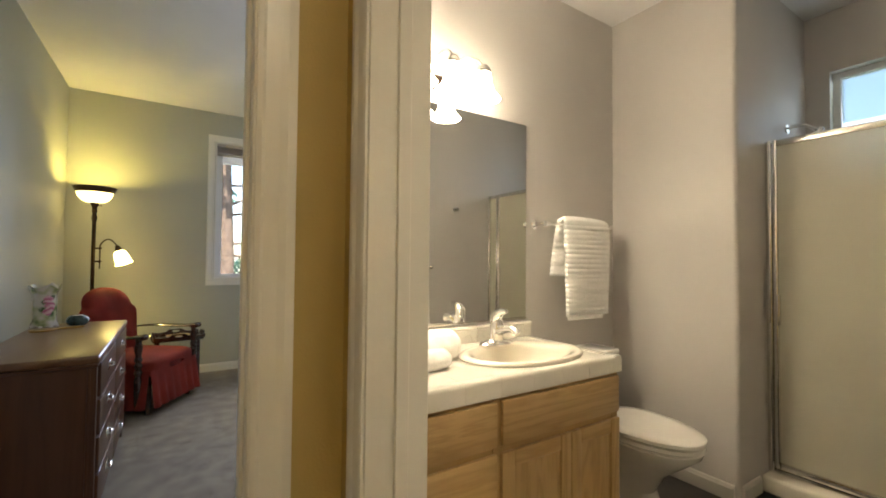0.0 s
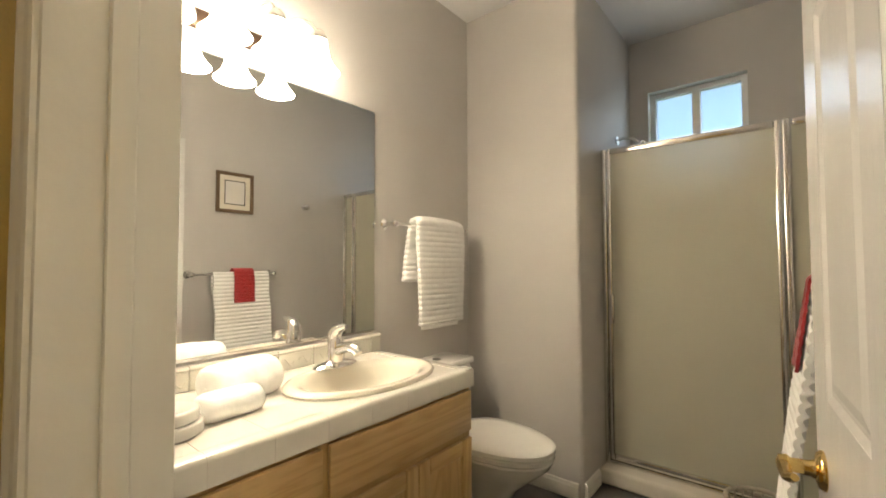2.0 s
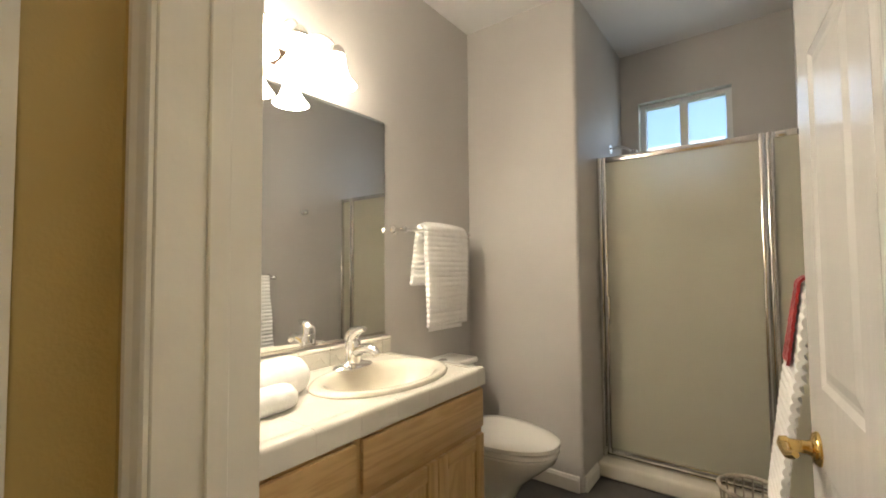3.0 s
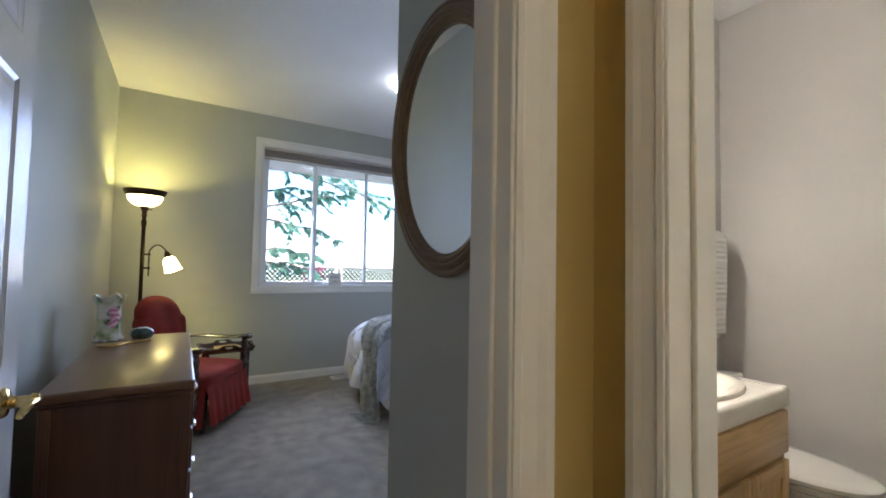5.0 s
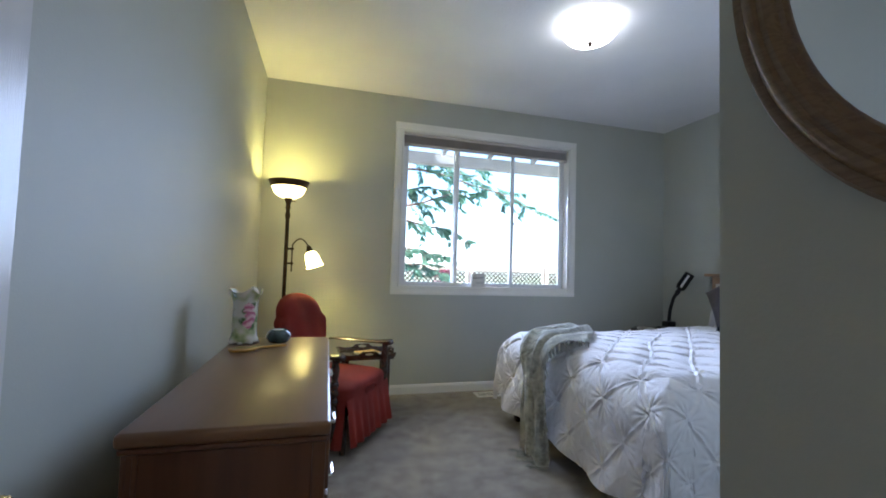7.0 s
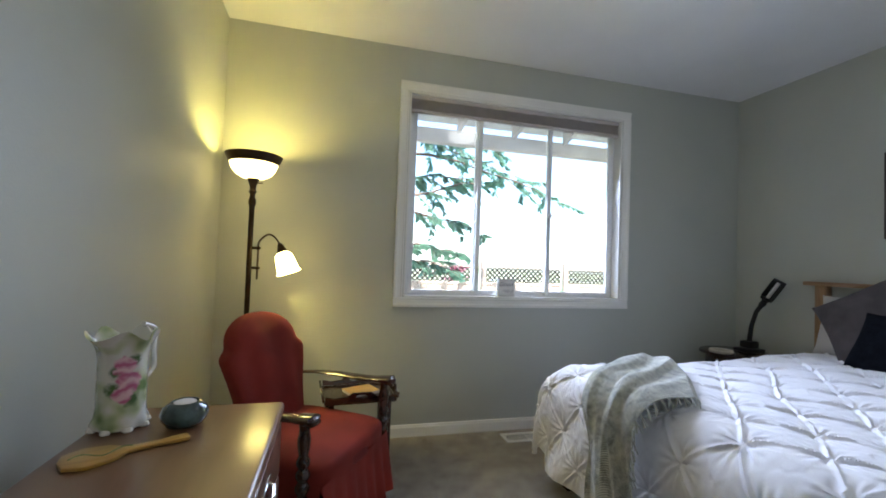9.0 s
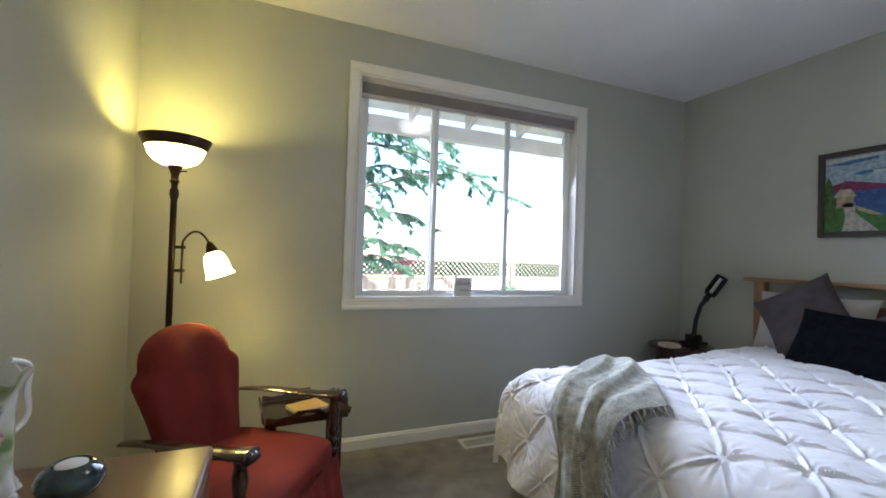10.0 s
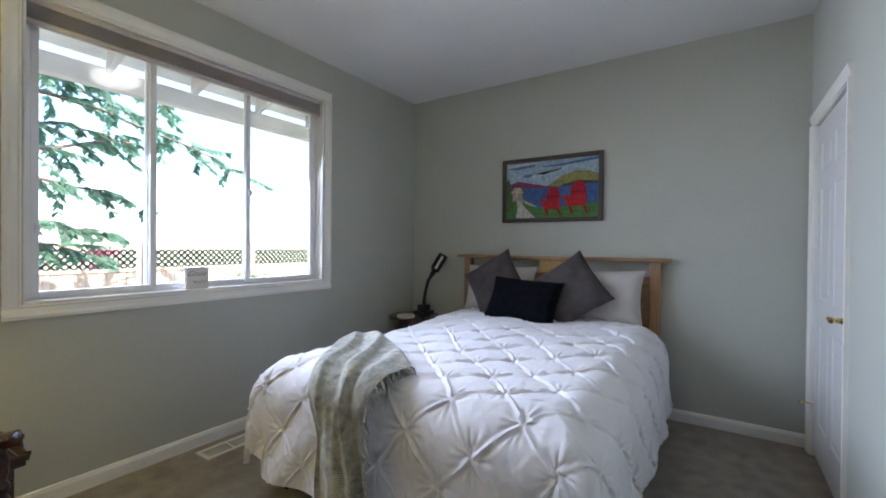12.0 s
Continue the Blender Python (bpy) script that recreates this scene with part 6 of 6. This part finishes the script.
# ceiling light
cl = thing("ceiling_light", "flush ceiling light with lit white glass dome", "ceiling light", 1.575, 3.905, H)
part("pan", newlathe([(0.165, 0.0), (0.165, -0.018), (0.158, -0.024), (0.0005, -0.024)], 40), ALUMINIUM, cl)
part("dome", newlathe([(0.172, -0.026), (0.176, -0.034), (0.168, -0.060), (0.140, -0.090), (0.095, -0.110), (0.040, -0.118), (0.0005, -0.119)], 44), DOMEGLOW, cl, "lit white glass dome")
part("finial", newlathe([(0.016, -0.118), (0.018, -0.124), (0.010, -0.130), (0.013, -0.138), (0.006, -0.150), (0.0005, -0.152)], 18), BRONZE, cl)
# unseen lamp added to fill the hall and brighten its walls and trim
hl = thing("hall_fill_light", "added hall fill light, unseen, shaped as a flush ceiling dome", "ceiling light", 0.05, -0.55, H)
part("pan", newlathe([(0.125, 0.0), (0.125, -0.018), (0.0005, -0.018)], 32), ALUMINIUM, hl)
part("dome", newlathe([(0.132, -0.020), (0.130, -0.045), (0.095, -0.080), (0.0005, -0.095)], 32), HALLFILLGLOW, hl, "added glowing fill dome")

# floor register
rg = thing("floor_vent", "white metal floor register set in the carpet", "vent", 1.375, 5.215, 0)
bm = bmesh.new()
for a, b in (((0, 0, 0), (0.345, 0.022, 0.006)), ((0, 0.118, 0), (0.345, 0.140, 0.006)), ((0, 0.022, 0), (0.022, 0.118, 0.006)), ((0.323, 0.022, 0), (0.345, 0.118, 0.006)), ((0.165, 0.022, 0), (0.18, 0.118, 0.006))):
    box(bm, a, b)
part("frame", bm, TRIM, rg, smooth=False)
# dark sheet under the slats stands for the shade of the duct
part("well_shade", newbox((0.022, 0.022, 0.0005), (0.323, 0.118, 0.0018)), GAPSHADE, rg, smooth=False)
for k in range(20):
    x = 0.030 + k * 0.0145
    if 0.158 < x < 0.180:
        continue
    part("slat", newbox((x, 0.023, 0.002), (x + 0.006, 0.117, 0.0052)), TRIM, rg, smooth=False)

# sign on the window sill
sg = thing("sill_sign", "small white square sign with grey script on the sill", "sign", 1.445, 5.490, WZ0 + LT)
part("block", newbox((-0.068, -0.012, 0.0), (0.068, 0.012, 0.132), 0.002), PAPERWHITE, sg)


def text(parent, body, size, m, material, nm="lettering"):
    cu = bpy.data.curves.new(nm, "FONT")
    cu.body, cu.size, cu.align_x, cu.extrude, cu.shear = body, size, "CENTER", 0.0006, 0.35
    ob = new(nm, cu)
    dg = bpy.context.evaluated_depsgraph_get()
    me = bpy.data.meshes.new_from_object(ob.evaluated_get(dg))
    bpy.data.objects.remove(ob)
    me.materials.append(material)
    o = new(nm, me)
    o.parent = parent
    o.matrix_local = m
    return o


text(sg, "Good", 0.048, pose(-0.008, -0.0126, 0.078, 90), PAPERINK)
part("script_line", newtube(arc(lambda q: (-0.03 + 0.085 * q, -0.0125, 0.040 + 0.010 * math.sin(q * 22)), 40), 0.0016, 5), PAPERINK, sg)

# hooked landscape picture
lp = thing("landscape_picture", "framed landscape of lake, hills and two red chairs", "picture", XR - 0.002, 3.965, 1.752)
PW, PH = 0.875, 0.560
# local: picture's right is world -y
LM = Matrix(((0, 0, -1, 0), (-1, 0, 0, 0), (0, 1, 0, 0), (0, 0, 0, 1)))
FW = 0.034
for a, b in (((-PW / 2, -PH / 2, 0), (-PW / 2 + FW, PH / 2, 0.026)), ((PW / 2 - FW, -PH / 2, 0), (PW / 2, PH / 2, 0.026)), ((-PW / 2 + FW, PH / 2 - FW, 0), (PW / 2 - FW, PH / 2, 0.026)), ((-PW / 2 + FW, -PH / 2, 0), (PW / 2 - FW, -PH / 2 + FW, 0.026))):
    part("frame_side", newbox(a, b, 0.004, 2, LM), FRAMEBROWN, lp)


def art(nm, poly, layer, colour, label=""):
    part(nm, slab(poly, 0.0012, LM @ pose(0, 0, 0.006 + 0.0013 * layer)), wool(nm, colour), lp, label, smooth=False)


WOOL = {}


def wool(nm, c):
    if c not in WOOL:
        WOOL[c] = mat("wool_" + nm, c, 0.95, var=0.16, scale=45, bump=0.8, bscale=240)
    return WOOL[c]


W2, H2 = PW / 2 - FW, PH / 2 - FW


def Q(px, py):
    """From picture fractions: 0..1 right, 0..1 down."""
    return (-W2 + 2 * W2 * px, H2 - 2 * H2 * py)


def A(nm, pts, layer, colour):
    art(nm, [Q(*p) for p in pts], layer, colour)


A("sky", [(0, 0), (0, 1), (1, 1), (1, 0)], 0, (0.40, 0.52, 0.60))
for k, (x0, x1, y0, y1) in enumerate(((0.0, 0.33, 0.10, 0.05), (0.36, 1.0, 0.10, 0.02), (0.30, 0.62, 0.22, 0.14), (0.18, 0.30, 0.25, 0.22))):
    A("cloud_band", [(x0, y0), (x0 + 0.4 * (x1 - x0), y0 + 0.02), (x1, y1 + 0.035), (x1, y1), (x0 + 0.5 * (x1 - x0), y0 - 0.035)], 1, (0.10, 0.22, 0.42))
A("cloud", [(0.0, 0.03), (0.5, 0.0), (0.3, 0.05), (0.0, 0.08)], 1, (0.62, 0.64, 0.62))
A("cloud", [(0.3, 0.28), (0.6, 0.20), (0.75, 0.10), (0.55, 0.16), (0.30, 0.24)], 1, (0.62, 0.64, 0.62))
A("green_hill", [(0.42, 0.48), (0.52, 0.40), (0.64, 0.28), (0.78, 0.22), (0.90, 0.24), (1, 0.30), (1, 0.50)], 2, (0.30, 0.28, 0.09))
A("dark_shore", [(0.55, 0.50), (0.66, 0.43), (0.80, 0.38), (1, 0.42), (1, 0.52)], 3, (0.07, 0.09, 0.09))
A("purple_hill", [(0.04, 0.52), (0.05, 0.38), (0.14, 0.33), (0.28, 0.38), (0.42, 0.43), (0.55, 0.47), (0.55, 0.52)], 3, (0.24, 0.06, 0.13))
A("lake", [(0.0, 0.48), (0.20, 0.47), (0.5, 0.47), (1, 0.45), (1, 0.82), (0, 0.82)], 4, (0.07, 0.14, 0.34))
A("lawn", [(0, 0.62), (0.15, 0.66), (0.30, 0.78), (0.45, 0.84), (0.70, 0.80), (1, 0.76), (1, 1), (0, 1)], 5, (0.09, 0.22, 0.06))
A("path", [(0.12, 0.62), (0.20, 0.62), (0.20, 0.75), (0.26, 0.86), (0.34, 0.99), (0.12, 0.99), (0.14, 0.80)], 6, (0.55, 0.52, 0.46))
A("sandy_edge", [(0.20, 0.66), (0.30, 0.74), (0.37, 0.80), (0.30, 0.79), (0.22, 0.73)], 6, (0.50, 0.44, 0.26))
A("cottage", [(0.08, 0.52), (0.19, 0.52), (0.19, 0.68), (0.08, 0.68)], 6, (0.50, 0.40, 0.26))
A("cottage_roof", [(0.06, 0.54), (0.10, 0.44), (0.17, 0.44), (0.21, 0.54)], 7, (0.60, 0.52, 0.36))
A("fir_tree", [(0.0, 0.86), (0.0, 0.36), (0.03, 0.26), (0.06, 0.40), (0.05, 0.48), (0.08, 0.58), (0.06, 0.66), (0.09, 0.78), (0.05, 0.86)], 8, (0.09, 0.16, 0.05))


def red_chair(x, y, s):
    def R_(pts):
        return [(x + s * a, y + s * b) for a, b in pts]
    A("red_chair_back", R_([(0.05, -0.32), (0.10, -0.46), (0.16, -0.50), (0.22, -0.46), (0.25, -0.32), (0.24, -0.12), (0.05, -0.12)]), 8, (0.42, 0.02, 0.03))
    A("red_chair_seat", R_([(-0.06, -0.20), (0.04, -0.17), (0.26, -0.20), (0.25, 0.03), (0.02, 0.05), (-0.03, -0.12)]), 9, (0.50, 0.03, 0.03))
    for a in (0.02, 0.20):
        A("red_chair_leg", R_([(a, 0.02), (a + 0.035, 0.02), (a + 0.075, 0.20), (a + 0.045, 0.20)]), 8, (0.36, 0.015, 0.02))
    A("chair_slat_shadow", R_([(0.06, -0.26), (0.24, -0.28), (0.24, -0.255), (0.06, -0.235)]), 9, (0.20, 0.01, 0.02))


red_chair(0.43, 0.82, 0.72)
red_chair(0.68, 0.78, 0.80)

hs = bpy.data.objects["door_closet"]
part("hinge_stop", newtube([(0.004, -0.036, 0.30), (0.012, -0.075, 0.31), (0.030, -0.110, 0.31)], [0.004, 0.004, 0.009], 8), BRASS, hs, "brass hinge stop")

# ---- outside the bedroom window ----
structure("ground", newbox((-60, 5.60, -0.50), (60, 120, -0.35)), LAWN, "dry lawn and gravel yard", category="ground")
structure("patio", newbox((-4, 5.61, -0.349), (8, 8.4, -0.20)), CONCRETE, "pale concrete patio slab", category="patio")
structure("exterior_ground_east", newbox((3.75, -30, -0.50), (60, 5.60, -0.35)), LAWN, "yard beside the bathroom", category="ground")
pr = thing("patio_roof", "painted timber patio roof with exposed rafters", "patio roof", 0, 0, 0, kind="structure")
part("beam", newbox((-4.0, 6.78, 2.485), (8.0, 6.88, 2.635), 0.006), EAVE, pr, smooth=False)


def ry(y):
    return 3.10 - (y - 5.6) * 0.30


for k in range(18):
    x = -3.66 + k * 0.63
    bm = bmesh.new()
    prism(bm, [(5.62, ry(5.62) - 0.14), (6.779, ry(6.779) - 0.14), (6.779, ry(6.779)), (5.62, ry(5.62))], (x, 0, 0), (x + 0.045, 0, 0), (0, 1, 0), (0, 0, 1))
    part("rafter", bm, EAVE, pr, smooth=False)
for k in range(9):
    y0 = 5.61 + k * 0.14
    bm = bmesh.new()
    prism(bm, [(y0, ry(y0) + 0.001), (y0 + 0.136, ry(y0 + 0.136) + 0.001), (y0 + 0.136, ry(y0 + 0.136) + 0.021), (y0, ry(y0) + 0.021)], (-4, 0, 0), (8, 0, 0), (0, 1, 0), (0, 0, 1))
    part("roof_board", bm, SOFFIT, pr, smooth=False)
for x in (-3.6, 5.6):
    part("post", newbox((x, 6.78, -0.20), (x + 0.10, 6.88, 2.484), 0.006), EAVE, pr, smooth=False)

# out of view, added to block sky light and dim the bathroom pane
structure("added_eave_east", newbox((3.752, -1.6, 2.72), (4.45, 5.60, 2.80), 0.004), EAVE, "unseen overhang added to cut sky light at the bathroom window", category="eave")

# fence with lattice top
GZ = -0.35
fe = thing("fence", "weathered cedar board fence with lattice top", "fence", 0, 0, 0)
FY = 12.0
px = -5.2
while px < 13.5:
    part("post", newbox((px, FY - 0.05, GZ), (px + 0.10, FY + 0.05, 1.30), 0.006), CEDAR, fe, smooth=False)
    part("top_rail", newbox((px + 0.101, FY - 0.03, 1.14), (px + 2.099, FY + 0.03, 1.20), 0.004), CEDAR, fe, smooth=False)
    part("mid_rail", newbox((px + 0.101, FY - 0.03, 0.72), (px + 2.099, FY + 0.03, 0.78), 0.004), CEDAR, fe, smooth=False)
    lat = bmesh.new()
    n = 17
    for k in range(-3, n):
        for sg_ in (1, -1):
            x0 = px + 0.10 + k * 0.12
            a, b = (x0, x0 + 0.36) if sg_ == 1 else (x0 + 0.36, x0)
            z0, z1 = 0.78, 1.14
            # clip to the bay
            def at(x):
                return z0 + (x - a) / (b - a) * (z1 - z0)
            xa, xb = max(min(a, b), px + 0.10), min(max(a, b), px + 2.10)
            if xb - xa < 0.02:
                continue
            yy = FY - 0.008 * sg_
            w = 0.022
            lat.faces.new([lat.verts.new(p) for p in ((xa, yy, at(xa) - w), (xb, yy, at(xb) - w), (xb, yy, at(xb) + w), (xa, yy, at(xa) + w))])
    bmesh.ops.solidify(lat, geom=list(lat.faces), thickness=0.008)
    part("lattice", lat, CEDAR, fe, smooth=False)
    for k in range(13):
        x0 = px + 0.105 + k * 0.1535
        part("board", newbox((x0, FY - 0.012, GZ + 0.03), (x0 + 0.146, FY + 0.012, 0.72 - 0.001), 0.002), CEDAR, fe, smooth=False)
    px += 2.2


def leaf_cloud(centre, radius, count, size, rng, material_index=0, droop=0.0):
    """Flat leaf sprays scattered in a clump; returns verts and faces."""
    vs, fs, ms = [], [], []
    for _ in range(count):
        d = Vector((rng.gauss(0, 1), rng.gauss(0, 1), rng.gauss(0, 0.6)))
        c = Vector(centre) + d * radius * 0.5
        n = Euler((rng.uniform(-1.0, 1.0), rng.uniform(-1.0, 1.0), rng.uniform(0, 6.28))).to_matrix()
        s = size * rng.uniform(0.6, 1.3)
        tip = Vector((0, s, -droop * s))
        quad = [Vector((0, -s * 0.6, 0)), Vector((s * 0.34, 0, s * 0.10)), tip, Vector((-s * 0.34, 0, s * 0.10))]
        b = len(vs)
        vs += [tuple(c + n @ q) for q in quad]
        fs.append((b, b + 1, b + 2, b + 3))
        ms.append(material_index)
    return vs, fs


def conifer(name, label, x, y, height, trunk, limbs, rng):
    """A cedar: straight trunk, limbs (height, heading, length, rise) and random ones above; flat drooping sprays along twigs."""
    t = thing(name, label, "tree", x, y, GZ)
    pts = [(0.03 * math.sin(k), 0.03 * math.cos(k * 1.3), height * k / 10) for k in range(11)]
    part("trunk", newtube(pts, [trunk * (1 - 0.07 * k) for k in range(11)], 14), BARK, t)
    V, F = [], []
    for h, a, L, rise in limbs:
        p = [Vector((math.cos(a + 0.12 * q / 6) * L * q / 6, math.sin(a + 0.12 * q / 6) * L * q / 6, h + L * (rise * q / 6 - 0.16 * (q / 6) ** 2) + 0.03 * math.sin(q * 2 + h * 5))) for q in range(7)]
        part("limb", newtube(p, [0.030 * (1 - 0.14 * q) for q in range(7)], 7), BARK, t)
        twig = bmesh.new()
        for q in range(10):
            f = 0.22 + 0.78 * q / 9 + rng.uniform(-0.03, 0.03)
            k = min(5, int(f * 6))
            c = p[k].lerp(p[k + 1], min(1.0, f * 6 - k))
            for side in (-1, 1):
                if rng.random() < 0.22:
                    continue
                ta = a + side * rng.uniform(0.25, 1.5)
                TL = L * rng.uniform(0.10, 0.36) * (1.1 - 0.5 * f)
                droop = rng.uniform(-0.1, 1.0)
                tp = [c + Vector((math.cos(ta) * TL * e, math.sin(ta) * TL * e, -TL * droop * e * e)) for e in (0, 0.35, 0.7, 1.0)]
                tube(twig, tp, [0.008, 0.006, 0.004, 0.002], 5)
                for n in range(46):
                    e = rng.uniform(0.15, 1.0)
                    base = tp[0].lerp(tp[3], e) + Vector((0, 0, TL * 0.12 * (1 - e)))
                    la = ta + rng.choice((-1, 1)) * rng.uniform(0.3, 1.2)
                    ln = rng.uniform(0.05, 0.12)
                    d = Vector((math.cos(la) * ln, math.sin(la) * ln, -ln * rng.uniform(0.3, 1.1)))
                    wd = Vector((-math.sin(la), math.cos(la), rng.uniform(-0.6, 0.6))) * ln * 0.30
                    o = len(V)
                    V += [tuple(base), tuple(base + d * 0.45 + wd), tuple(base + d), tuple(base + d * 0.45 - wd)]
                    F.append((o, o + 1, o + 2, o + 3))
        part("twigs", twig, BARK, t)
    me = bpy.data.meshes.new("crown")
    me.from_pydata(V, [], F)
    me.materials.append(LEAF)
    cr = new("crown", me)
    cr.parent = t
    return t


rng = random.Random(7)
BRANCHES = [(2.55, -0.08, 1.75, 0.46), (2.95, 0.25, 1.6, 0.30), (2.40, 0.10, 1.75, 0.02), (3.45, 0.02, 3.3, -0.02), (3.75, 0.22, 3.0, -0.05),
            (1.85, -0.25, 1.15, 0.05), (1.60, 0.35, 1.5, 0.02), (3.60, -0.35, 1.7, 0.12)]
BRANCHES += [(rng.uniform(2.2, 7.2), rng.uniform(1.2, 5.2), rng.uniform(1.0, 2.2), rng.uniform(-0.05, 0.2)) for _ in range(22)]
conifer("cedar_tree", "cedar with spreading drooping branches beyond the patio", 1.14, 9.6, 8.0, 0.145, BRANCHES, rng)


def bush(label, x, y, r, h, leaf, rng):
    b = thing("shrub", label, "shrub", x, y, GZ, group="garden shrubs")
    for k in range(5):
        a = k * 1.256
        part("stem", newtube([(0.02 * math.cos(a), 0.02 * math.sin(a), 0), (0.3 * r * math.cos(a), 0.3 * r * math.sin(a), h * 0.7)], [0.012, 0.006], 6), BARK, b)
    V, F = [], []
    for k in range(26):
        c = (rng.gauss(0, r * 0.4), rng.gauss(0, r * 0.4), h * rng.uniform(0.25, 1.0))
        v, f = leaf_cloud(c, r * 0.35, 34, 0.06, rng)
        o = len(V)
        V += v
        F += [tuple(i + o for i in q) for q in f]
    me = bpy.data.meshes.new("crown")
    me.from_pydata(V, [], F)
    me.materials.append(leaf)
    c = new("crown", me)
    c.parent = b


bush("pink flowering shrub behind the fence", 3.1, 12.5, 0.35, 1.5, BLOSSOM, rng)
bush("green garden shrub at the fence", 5.4, 11.4, 0.6, 0.9, LEAF2, rng)
bush("green garden shrub at the fence", 7.2, 11.2, 0.7, 1.1, LEAF, rng)
bush("tall green shrub beside the house", 5.1, 0.75, 0.8, 2.25, LEAF2, rng)
bush("tall green shrub beside the house", 5.2, 1.55, 0.8, 2.2, LEAF, rng)
